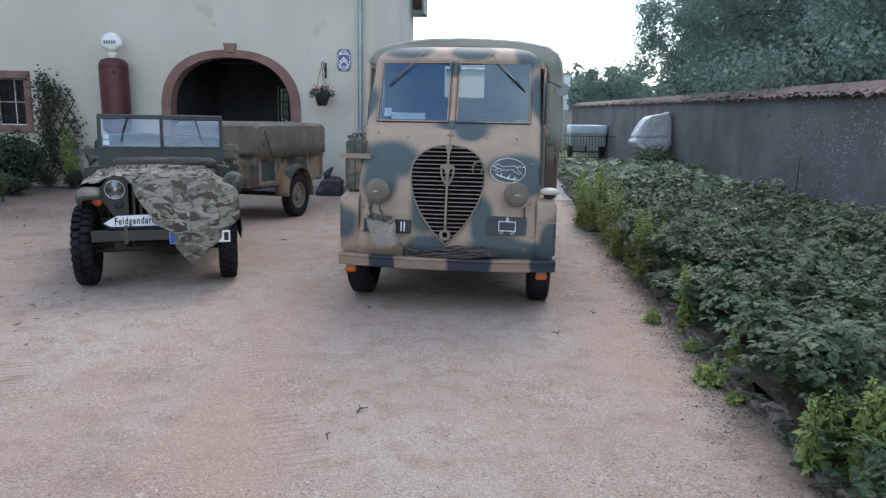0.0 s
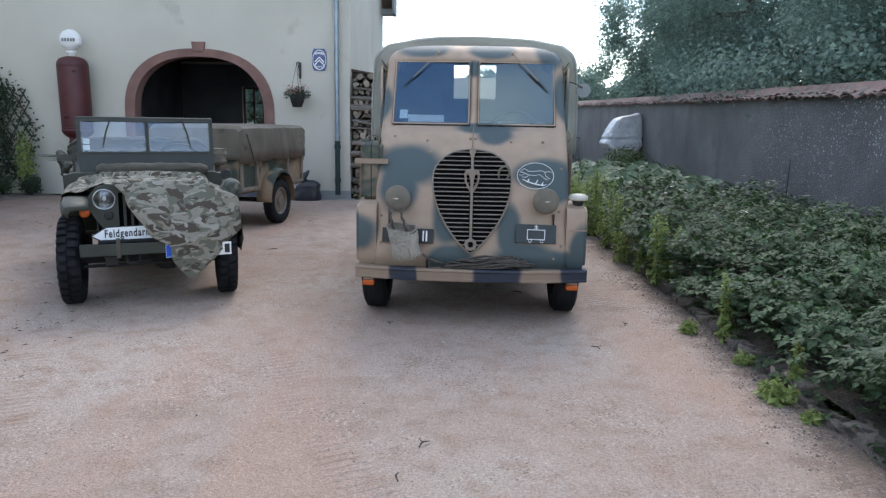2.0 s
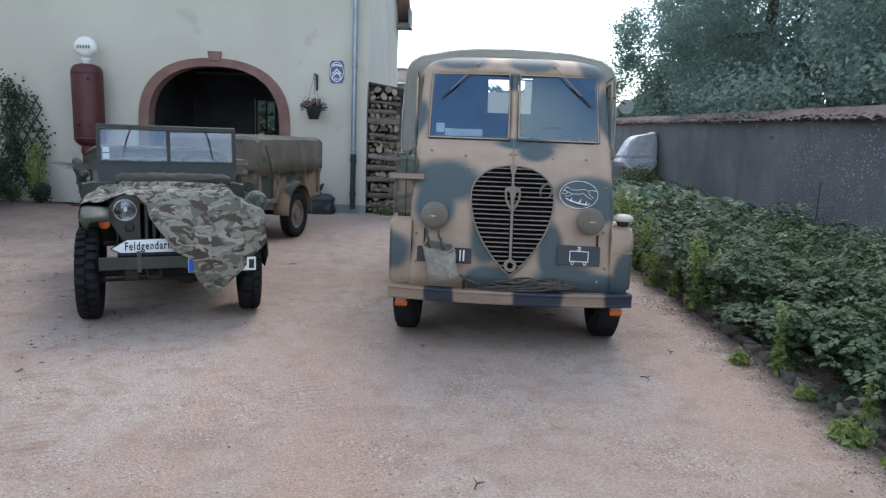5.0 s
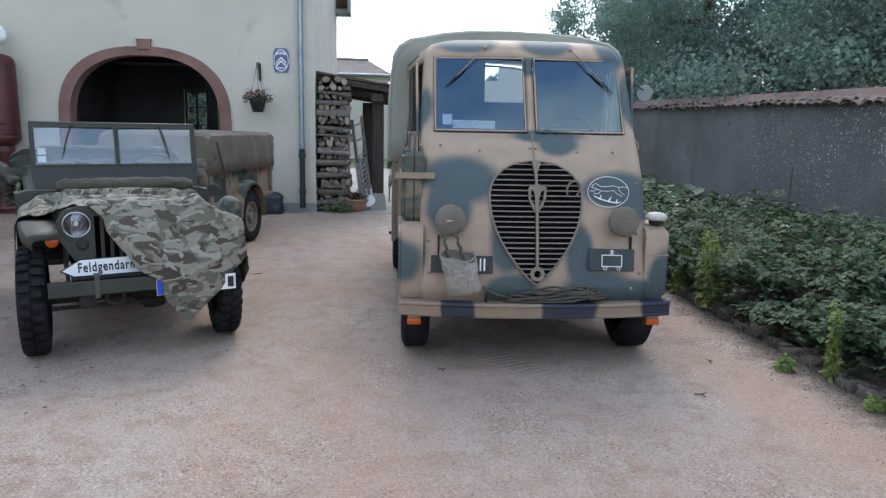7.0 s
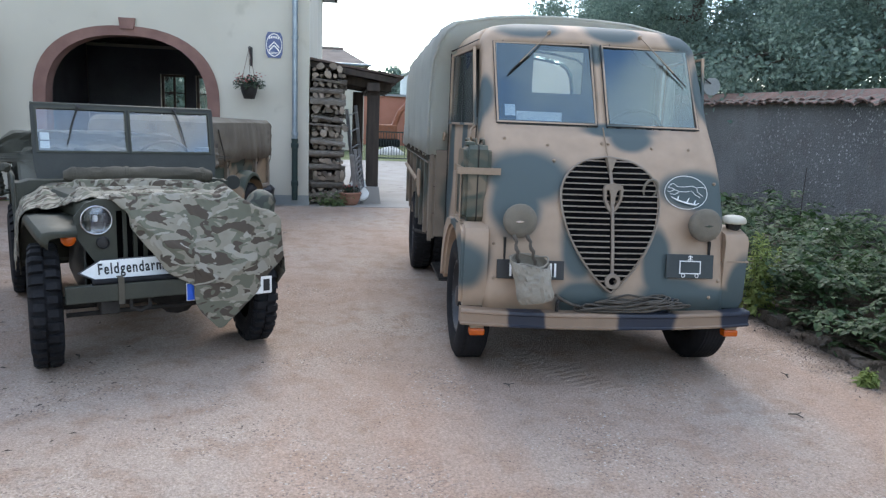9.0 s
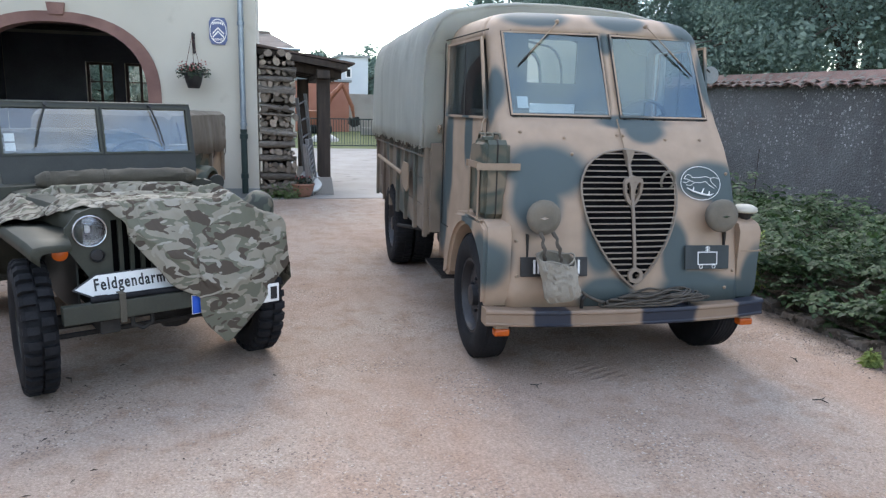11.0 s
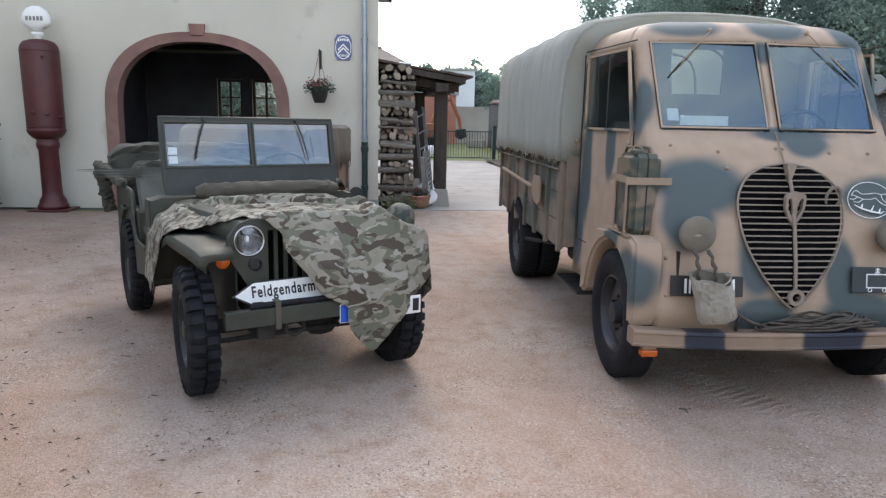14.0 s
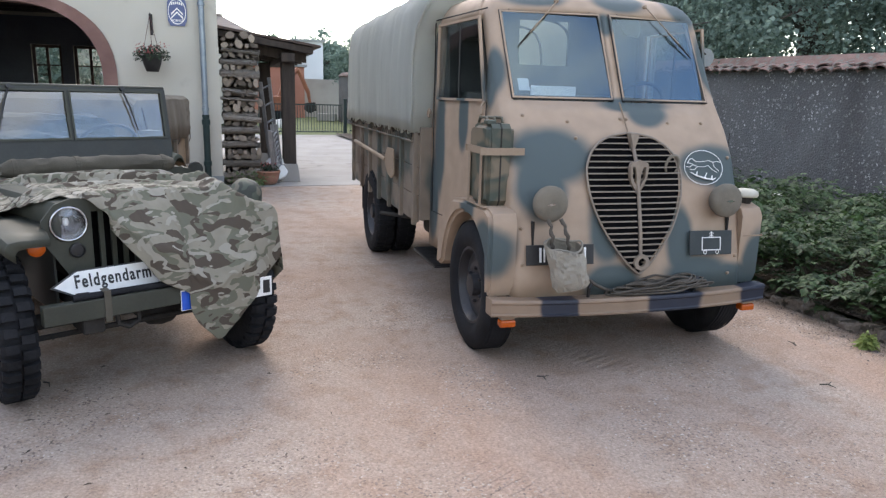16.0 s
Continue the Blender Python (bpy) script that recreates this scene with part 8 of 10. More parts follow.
for j in range(17):
    t = j / 16
    wide = lerp_tab([(0, 0.275), (0.2, 0.285), (0.75, 0.22), (0.94, 0.13), (1, 0.06)], t)
    row = []
    for k in range(37):
        a = 2 * math.pi * k / 36
        c, d = math.cos(a), math.sin(a)
        cr = 1 + 0.09 * noise.noise((c * 2, d * 2, t * 3)) + 0.07 * (0.3 - abs(noise.noise((c * 4, d * 4, t * 2.5 + 5))))
        row.append((wide * cr * math.copysign(abs(c) ** 0.6, c) + 0.09 * t * t, wide * 0.62 * cr * math.copysign(abs(d) ** 0.6, d), 0.385 * t + 0.05 * (c - 0.2) * t * (1 - t)))
    rows_.append(row)
sheet(bm, rows_)
bmesh.ops.remove_doubles(bm, verts=bm.verts, dist=0.0005)
bmesh.ops.holes_fill(bm, edges=[e for e in bm.edges if e.is_boundary])
bmesh.ops.recalc_face_normals(bm, faces=bm.faces)
sk = single("sack", bm, M["sack"], "full dark plastic sack standing by the house wall", "sack", m=HOUSE @ pose(-0.83, -0.22, 0.0), smooth=True)
bm = bmesh.new()
tube(bm, [(-0.02, 0, 0.33), (-0.06, 0.01, 0.43), (0.0, 0.02, 0.49), (0.07, 0.0, 0.575)], [0.09, 0.075, 0.055, 0.012], 10)
part("neck", bm, M["sack"], sk, smooth=True)

# ---- lean-to with firewood ----
M["shed_tile"] = surface("dark_tile_edge", (0.05, 0.035, 0.03), (0.10, 0.07, 0.058), 0.9, 6, 50, 0.5)
shed = thing("lean_to", HOUSE, "dark timber lean-to roof on posts beside the house", "lean-to")
SL = lambda u: 2.46 - 0.145 * u
bm = bmesh.new()
prism(bm, [[(0.0, SL(0) - 0.10), (1.50, SL(1.5) - 0.10), (1.50, SL(1.5)), (0.0, SL(0))]], 0.32, 3.6)
part("roof", bm, M["dark_wood"], shed)
for k in range(4):
    for j in range(9):
        bm = bmesh.new()
        u0 = 0.0 + 0.40 * k - 0.02
        prism(bm, [[(u0, SL(u0) + 0.012), (u0 + 0.44, SL(u0 + 0.44) + 0.02), (u0 + 0.44, SL(u0 + 0.44) + 0.05), (u0, SL(u0) + 0.055)]], 0.24 + 0.37 * j + 0.03 * ((k * 7 + j * 3) % 4), 0.60 + 0.37 * j)
        part("tile", bm, M["shed_tile"], shed)
for v in (0.62, 1.3, 2.0, 2.8):
    bm = bmesh.new()
    prism(bm, [[(0.02, SL(0) - 0.26), (1.42, SL(1.42) - 0.25), (1.42, SL(1.42) - 0.105), (0.02, SL(0) - 0.105)]], v, v + 0.09)
    part("rafter", bm, M["dark_wood"], shed)
bm = bmesh.new()
box(bm, 0.98, 1.20, 0.30, 3.4, 2.00, 2.14, 0.008)
part("wall_plate", bm, M["dark_wood"], shed)
for u, v in ((1.105, 0.62), (0.86, 2.85)):
    bm = bmesh.new()
    box(bm, u - 0.11, u + 0.11, v - 0.11, v + 0.11, 0.30, 2.06, 0.012)
    part("post", bm, M["dark_wood"], shed)
    bm = bmesh.new()
    vs = box(bm, u - 0.13, u + 0.13, v - 0.13, v + 0.13, 0.0, 0.31, 0.01)
    for w_ in vs:
        if w_.co.z < 0.05:
            w_.co.x = u + (w_.co.x - u) * 1.3
            w_.co.y = v + (w_.co.y - v) * 1.3
    part("footing", bm, M["concrete"], shed, "concrete post footing")

pile = thing("woodpile", HOUSE, "tall stack of split and round firewood under the lean-to", "woodpile")
rnd = random.Random(21)
def log_mesh(seed, split):
    r_ = random.Random(seed)
    bm = bmesh.new()
    n_ = 10
    ring = []
    for i in range(n_):
        a = 2 * math.pi * i / n_
        rr = 1 + 0.22 * r_.uniform(-1, 1)
        if split and math.sin(a) > 0.15:
            rr *= 0.62
        ring.append((rr * math.cos(a), rr * math.sin(a)))
    A = [bm.verts.new((x, 0, z)) for x, z in ring]
    B = [bm.verts.new((x * r_.uniform(0.9, 1.05), 1, z * r_.uniform(0.9, 1.05))) for x, z in ring]
    for i in range(n_):
        bm.faces.new((A[i], A[(i + 1) % n_], B[(i + 1) % n_], B[i]))
    for q in (A[::-1], B):
        bm.faces.new(q).material_index = 1
    bmesh.ops.recalc_face_normals(bm, faces=bm.faces)
    me = mesh_of("log", bm)
    me.materials.append(M["log_bark"])
    me.materials.append(M["log_end"])
    return me
LOGS = [log_mesh(k, k % 3 != 0) for k in range(24)]
z, row = 0.04, 0
CROSS = (1, 3, 6, 8, 10, 13, 15, 18, 20, 22, 25, 27)
while z < 2.30:
    if row in CROSS:
        h = rnd.uniform(0.026, 0.070)
        for vv in (0.10, 0.24, 0.42):
            ob = new("log", rnd.choice(LOGS))
            ob.parent = pile
            ob.matrix_basis = Matrix.Translation((0.02 + rnd.uniform(-0.03, 0.03), vv + rnd.uniform(-0.03, 0.03), z + h * rnd.uniform(0.7, 1.1))) @ Euler((rnd.uniform(-0.14, 0.14), rnd.uniform(0, 6.28), -math.pi / 2 + rnd.uniform(-0.2, 0.2))).to_matrix().to_4x4() @ Matrix.Diagonal((h * rnd.uniform(0.8, 1.1), 0.56 + rnd.uniform(-0.03, 0.05), h * rnd.uniform(0.8, 1.0), 1))
        z += h * 1.75
    else:
        x = 0.05
        while x < 0.56:
            r = rnd.uniform(0.030, 0.075)
            ob = new("log", rnd.choice(LOGS))
            ob.parent = pile
            ob.matrix_basis = Matrix.Translation((min(x + r, 0.58) + rnd.uniform(-0.015, 0.015), 0.13 + rnd.uniform(-0.07, 0.05), z + r * rnd.uniform(0.7, 1.3))) @ Euler((0, rnd.uniform(0, 6.28), rnd.uniform(-0.08, 0.08))).to_matrix().to_4x4() @ Matrix.Diagonal((r * rnd.uniform(0.8, 1.2), 0.42, r * rnd.uniform(0.7, 1.1), 1))
            x += 2 * r * rnd.uniform(0.92, 1.05)
        z += 0.098 + rnd.uniform(-0.02, 0.02)
    row += 1
bm = bmesh.new()
box(bm, 0.05, 0.54, 0.52, 0.60, 0.0, 2.2)
box(bm, 0.05, 0.54, 0.60, 1.5, 0.0, 2.12)
part("stack_core", bm, M["log_bark"], pile)

# ladders leaning at the stack
M["alu"] = surface("dull_aluminium", (0.34, 0.35, 0.36), (0.46, 0.47, 0.48), 0.4, 9, 60, 0.05, 0.7)
def ladder(m, L, w, n_, label):
    t = thing("ladder", m, label, "ladder", "leaning ladders")
    for s in (-1, 1):
        bm = bmesh.new()
        box(bm, s * w / 2 - 0.012, s * w / 2 + 0.012, -0.03, 0.03, 0, L, 0.004)
        part("rail", bm, M["alu"], t)
    for k in range(n_):
        bm = bmesh.new()
        rod(bm, (-w / 2, 0, 0.18 + k * (L - 0.3) / (n_ - 1)), (w / 2, 0, 0.18 + k * (L - 0.3) / (n_ - 1)), 0.014, seg=8)
        part("rung", bm, M["alu"], t)
ladder(HOUSE @ pose(0.90, 0.80, 0.0, 0, -13, 62), 1.75, 0.34, 6, "long aluminium ladder leaning beside the firewood")
ladder(HOUSE @ pose(0.93, 0.45, 0.0, 0, -20, 70), 1.0, 0.30, 9, "short aluminium ladder leaning beside the firewood")
ladder(HOUSE @ pose(0.86, 0.40, 0.0, 0, -22, 75), 1.02, 0.22, 8, "short aluminium ladder leaning beside the firewood")

M["terracotta"] = surface("terracotta", (0.30, 0.145, 0.10), (0.40, 0.21, 0.15), 0.9, 6, 60, 0.2)
pot = thing("flower_pot", HOUSE @ pose(0.70, 0.22, 0), "wide terracotta flower pot with red flowers", "flower pot")
bm = bmesh.new()
lathe(bm, [(0.12, 0.0), (0.155, 0.03), (0.195, 0.13), (0.205, 0.20), (0.215, 0.205), (0.215, 0.235), (0.195, 0.235), (0.18, 0.19)], 28)
part("bowl", bm, M["terracotta"], pot, smooth=True)
rnd = random.Random(8)
pts = [((math.cos(a) * r, math.sin(a) * r, 0.22 + rnd.uniform(0, 0.10)), (math.cos(a), math.sin(a), 1)) for a, r in [(rnd.uniform(0, 6.28), rnd.uniform(0, 0.19)) for _ in range(260)]]
V, F = leaf_cloud(pts, 0.06, rnd)
leaf_object("foliage", V, F, M["rose_leaf"], pot)
pts = [((math.cos(a) * r, math.sin(a) * r, 0.27 + rnd.uniform(0, 0.09)), (math.cos(a), math.sin(a), 1)) for a, r in [(rnd.uniform(0, 6.28), rnd.uniform(0, 0.19)) for _ in range(60)]]
V, F = leaf_cloud(pts, 0.04, rnd, width=0.9)
leaf_object("blossom", V, F, M["petal"], pot)
bm = bmesh.new()
lathe(bm, [(0.205, 0.0), (0.21, 0.02), (0.19, 0.045), (0.12, 0.055), (0.0005, 0.058), ], 28, Matrix.Translation((0, 0, 0)))
single("dish", bm, M["white_paint"], "white enamel dish leaning behind the flower pot", "dish", m=HOUSE @ pose(0.87, 0.50, 0.235, 68, 0, 12), smooth=True)

# ---- gate and fence ----
gate = thing("metal_gate", pose(0.3, 28.2, 0), "low dark green bar gate across the driveway", "gate")
for z in (0.10, 1.06):
    bm = bmesh.new()
    box(bm, 0.0, 2.85, -0.02, 0.02, z, z + 0.04)
    part("gate_rail", bm, M["green_iron"], gate)
for k in range(29):
    bm = bmesh.new()
    rod(bm, (0.03 + 0.0995 * k, 0, 0.12), (0.03 + 0.0995 * k, 0, 1.10), 0.011, seg=6)
    part("bar", bm, M["green_iron"], gate)
for x in (-0.06, 2.95):
    bm = bmesh.new()
    box(bm, x - 0.06, x + 0.06, -0.06, 0.06, 0.0, 1.28, 0.006)
    box(bm, x - 0.075, x + 0.075, -0.075, 0.075, 1.28, 1.31, 0.005)
    part("gate_post", bm, M["green_iron"], gate)
fen = thing("railing", pose(3.42, 28.2, 0), "low dark railing along the garden end", "fence")
for z in (0.15, 0.98):
    bm = bmesh.new()
    box(bm, 0.0, 2.3, -0.015, 0.015, z, z + 0.03)
    part("rail", bm, M["green_iron"], fen)
for k in range(20):
    bm = bmesh.new()
    rod(bm, (0.02 + 0.118 * k, 0, 0.02), (0.02 + 0.118 * k, 0, 1.02), 0.010, seg=6)
    part("bar", bm, M["green_iron"], fen)

# ---- beyond the gate ----
M["red_hut"] = surface("terracotta_render", (0.36, 0.15, 0.105), (0.43, 0.20, 0.145), 0.9, 1.0, 30, 0.1)
M["pale_house"] = surface("pale_blue_render", (0.52, 0.57, 0.60), (0.60, 0.64, 0.67), 0.9, 0.6, 30, 0.1, spots=((0.48, 0.52, 0.54), 1.2, 0.63))
M["block_wall"] = surface("bare_block_wall", (0.33, 0.31, 0.28), (0.42, 0.40, 0.37), 0.95, 1, 20, 0.3)
def hut(name, x0, x1, y0, y1, h, mat, label, win=()):
    t = thing(name, Matrix.Identity(4), label, "building")
    bm = bmesh.new()
    box(bm, x0, x1, y0, y1, -0.05, h)
    part("wall", bm, mat, t)
    bm = bmesh.new()
    box(bm, x0 - 0.15, x1 + 0.15, y0 - 0.15, y1 + 0.15, h, h + 0.14)
    part("roof", bm, M["plinth"], t)
    for wx, wz, ww, wh in win:
        w_ = part("window", bmesh.new(), M["white_paint"], t)
        bm = bmesh.new()
        prism(bm, [rect(wx - ww / 2 - 0.08, wx + ww / 2 + 0.08, wz - 0.08, wz + wh + 0.08), rect(wx - ww / 2, wx + ww / 2, wz, wz + wh)], y0 - 0.06, y0 + 0.05)
        bm.to_mesh(w_.data)
        bm.free()
        bm = bmesh.new()
        box(bm, wx - ww / 2, wx + ww / 2, y0 - 0.02, y0 - 0.005, wz, wz + wh)
        part("pane", bm, M["car_glass"], w_)
hut("hut", 1.2, 4.75, 46, 49, 2.95, M["red_hut"], "low terracotta-red rendered outbuilding")
hut("pale_house", 5.0, 6.95, 51.5, 58, 4.8, M["pale_house"], "pale blue rendered flat-roofed house", win=((5.6, 3.5, 0.25, 0.5), (6.4, 1.0, 0.9, 1.1)))
bm = bmesh.new()
box(bm, 5.0, 22.0, 47.5, 47.8, -0.05, 2.3)
single("wall_far", bm, M["block_wall"], "bare grey block wall beyond the meadow", "wall", kind="structure")
# small orange digger arm in front of the hut
M["digger_orange"] = surface("faded_orange_paint", (0.26, 0.085, 0.04), (0.34, 0.13, 0.07), 0.6, 5, 50, 0.1, spots=((0.2, 0.1, 0.07), 6, 0.6))
dig = thing("digger", pose(2.7, 43.0, 0), "small faded orange digger parked on the grass", "digger")
bm = bmesh.new()
box(bm, -0.9, 0.3, -0.6, 0.6, 0.45, 1.25, 0.05)
part("cab_base", bm, M["digger_orange"], dig)
bm = bmesh.new()
box(bm, -1.0, 0.5, -0.75, -0.4, 0.0, 0.45, 0.1)
box(bm, -1.0, 0.5, 0.4, 0.75, 0.0, 0.45, 0.1)
part("track", bm, M["rubber"], dig)
bm = bmesh.new()
tube(bm, [(0.1, 0, 1.0), (0.5, 0, 2.0), (1.2, 0, 2.75)], [0.16, 0.17, 0.12], 6)
part("boom", bm, M["digger_orange"], dig)
bm = bmesh.new()
tube(bm, [(1.2, 0, 2.75), (1.75, 0, 1.5), (1.85, 0, 0.9)], [0.12, 0.11, 0.07], 6)
part("stick", bm, M["digger_orange"], dig)
bm = bmesh.new()
prism(bm, [[(1.6, 0.9), (2.1, 0.95), (2.15, 0.5), (1.8, 0.35), (1.55, 0.55)]], -0.3, 0.3)
part("bucket", bm, M["chassis"], dig)
rnd = random.Random(2)
for k in range(5):
    bm = bmesh.new()
    box(bm, 0, rnd.uniform(0.5, 1.0), 0, 0.5, 0, rnd.uniform(0.15, 0.4), 0.02)
    single("stone_block", bm, M["block_wall"], "pale stone block lying on the meadow", "stone block", "stone blocks", m=pose(4.6 + 0.75 * k, 42 + rnd.uniform(-1, 1), 0.0, 0, 0, rnd.uniform(-30, 30)))

# made-up pale mound in place of a white goose-like shape
bm = bmesh.new()
rows_ = []
for j in range(9):
    t = j / 8
    rows_.append([(0.62 * math.cos(t * 1.55) * math.cos(a) * (1 + 0.22 * noise.noise((math.cos(a) * 2, math.sin(a) * 2, t * 3))), 0.4 * math.cos(t * 1.55) * math.sin(a), 0.34 * math.sin(t * 1.55) * (1 + 0.25 * noise.noise((math.cos(a) * 2, math.sin(a) * 2, 7)))) for a in [2 * math.pi * k / 24 for k in range(25)]])
sheet(bm, rows_)
bmesh.ops.remove_doubles(bm, verts=bm.verts, dist=0.001)
bmesh.ops.recalc_face_normals(bm, faces=bm.faces)
M["lime"] = surface("pale_goose_white", (0.52, 0.51, 0.48), (0.66, 0.65, 0.62), 0.95, 3, 30, 0.6, bumpdist=0.02)
single("sand_heap", bm, M["lime"], "low pale mound standing in for a goose-like white shape beyond the gate", "sand heap", m=pose(1.75, 34.0, -0.03, 0, 0, 12), smooth=True)

# low house with a hipped tile roof beyond the drive
fh = thing("far_house", pose(0, 0, 0), "distant low house with a weathered hipped tile roof", "house")
M["old_tile"] = surface("weathered_roof_tile", (0.13, 0.105, 0.09), (0.20, 0.165, 0.14), 0.95, 1.2, 14, 0.5, spots=((0.10, 0.095, 0.085), 0.8, 0.6))
bm = bmesh.new()
box(bm, -9.6, 0.65, 36.2, 43.0, 0.0, 4.02)
part("wall", bm, M["render_wall"], fh)
bm = bmesh.new()
EA = [bm.verts.new(p) for p in ((-9.9, 35.9, 3.98), (0.92, 35.9, 3.98), (0.92, 43.3, 3.98), (-9.9, 43.3, 3.98))]
RI = [bm.verts.new(p) for p in ((-8.6, 39.6, 4.98), (-0.22, 39.6, 4.98))]
for f in ((EA[0], EA[1], RI[1], RI[0]), (EA[1], EA[2], RI[1]), (EA[2], EA[3], RI[0], RI[1]), (EA[3], EA[0], RI[0]), (EA[3], EA[2], EA[1], EA[0])):
    bm.faces.new(f)
part("roof", bm, M["old_tile"], fh)
bm = bmesh.new()
tube(bm, [(-9.9, 35.86, 3.99), (0.92, 35.86, 3.99)], 0.06, 8)
part("gutter", bm, M["zinc"], fh)
bm = bmesh.new()
tube(bm, [(-8.6, 39.6, 5.0), (-0.22, 39.6, 5.0)], 0.09, 8)
part("ridge", bm, M["old_tile"], fh)

# flat trailer under a pale blue cover behind the railing
M["pale_cover"] = surface("pale_blue_cover", (0.42, 0.50, 0.58), (0.52, 0.60, 0.67), 0.6, 4, 40, 0.1)
ft = thing("garden_trailer", pose(4.95, 30.4, 0), "small trailer under a pale blue cover behind the railing", "trailer")
bm = bmesh.new()
box(bm, -0.72, 0.72, -0.6, 0.6, 0.55, 1.10, 0.02)
part("box_body", bm, M["plinth"], ft)
bm = bmesh.new()
vs = box(bm, -0.76, 0.76, -0.64, 0.64, 1.06, 1.42, 0.06)
for v in vs:
    v.co.z += 0.03 * noise.noise((v.co.x * 3, v.co.y * 3, 1))
part("cover", bm, M["pale_cover"], ft, smooth=True)
for sx in (-1, 1):
    bm = bmesh.new()
    lathe(bm, [(0.14, -0.07), (0.27, -0.08), (0.30, -0.05), (0.30, 0.05), (0.27, 0.08), (0.14, 0.07)], 20, Matrix.Translation((sx * 0.66, 0, 0.30)) @ Euler((0, radians(90), 0)).to_matrix().to_4x4())
    part("wheel", bm, M["rubber"], ft, smooth=True)
bm = bmesh.new()
rod(bm, (-0.6, 0, 0.30), (0.6, 0, 0.30), 0.03)
box(bm, -0.04, 0.04, -0.04, 0.04, 0.28, 0.58)
part("axle", bm, M["chassis"], ft)

# ---- wall coping: two rows of old clay tiles ----
cop = thing("wall_coping", Matrix.Identity(4), "old hollow clay tiles on the garden wall", "coping", kind="structure")
rnd = random.Random(4)
def tile_mesh(k):
    bm = bmesh.new()
    rows_ = []
    for x, s in ((0, 1.12), (0.22, 1.0), (0.34, 0.96)):
        rows_.append([(x, 0.090 * s * math.cos(radians(a)), 0.042 * s * math.sin(radians(a))) for a in range(0, 181, 30)])
    vs = sheet(bm, rows_)
    low = [[bm.verts.new((v.co.x, v.co.y * 0.82, v.co.z - 0.014)) for v in r] for r in vs[:1]]
    for i in range(len(vs[0]) - 1):
        bm.faces.new((vs[0][i], low[0][i], low[0][i + 1], vs[0][i + 1]))
    me = mesh_of("tile", bm)
    me.materials.append(M["roof_tile"])
    return me
TILE = tile_mesh(0)
ys = []
y = 2.0
n_t = 0
while y < 40.0:
    for lay in range(2):
        ob = new("tile", TILE)
        ob.parent = cop
        ob.matrix_basis = Matrix.Translation((5.62 + 0.10 * lay + rnd.uniform(-0.02, 0.02), y + 0.10 * lay + rnd.uniform(-0.015, 0.015), wall_top(y) - 0.012 + 0.050 * lay + rnd.uniform(-0.02, 0.015))) @ Euler((rnd.uniform(-0.22, 0.22), radians(-14) + rnd.uniform(-0.14, 0.14), rnd.uniform(-0.3, 0.3))).to_matrix().to_4x4()
    y += 0.205
bm = bmesh.new()
prism(bm, [[(5.70, 0.0), (6.2, 0.0), (6.05, 0.20), (5.95, 0.21)]], 0.0, 1.0)
for v in bm.verts:
    y = -12 + 53 * v.co.y
    v.co.y, v.co.z = y, v.co.z + wall_top(y)
part("mortar_bed", bm, M["roof_tile"], cop)

# ---- kerb of rough stones ----
M["kerb_stone"] = surface("rough_kerb_stone", (0.115, 0.094, 0.078), (0.225, 0.188, 0.158), 0.95, 9, 60, 0.9, spots=((0.065, 0.055, 0.042), 14, 0.54), per=0.35, bumpdist=0.02)
kerb = thing("kerb", Matrix.Identity(4), "row of rough stones edging the garden bed", "kerb", kind="structure")
rnd = random.Random(9)
y = -2.5
while y < 17:
    L = rnd.uniform(0.10, 0.27)
    bm = bmesh.new()
    h = rnd.uniform(0.03, 0.085)
    box(bm, -0.06, 0.06, 0, L - 0.006, -0.05, h, 0.016)
    bmesh.ops.subdivide_edges(bm, edges=[e for e in bm.edges if e.calc_length() > 0.06], cuts=1)
    off = rnd.uniform(0, 50)
    for v in bm.verts:
        v.co += 0.026 * Vector((noise.noise((v.co.x * 14, v.co.y * 14, v.co.z * 14 + off)), noise.noise((v.co.x * 14 + 9, v.co.y * 14, v.co.z * 14 + off)), noise.noise((v.co.x * 14, v.co.y * 14 + 9, v.co.z * 14 + off))))
    ob = part("stone", bm, M["kerb_stone"], kerb)
    ob.matrix_basis = pose(kerb_x(y) + 0.06 + rnd.uniform(-0.02, 0.02), y, 0, rnd.uniform(-4, 4), rnd.uniform(-8, 8), -2.3 + rnd.uniform(-6, 6))
    y += L

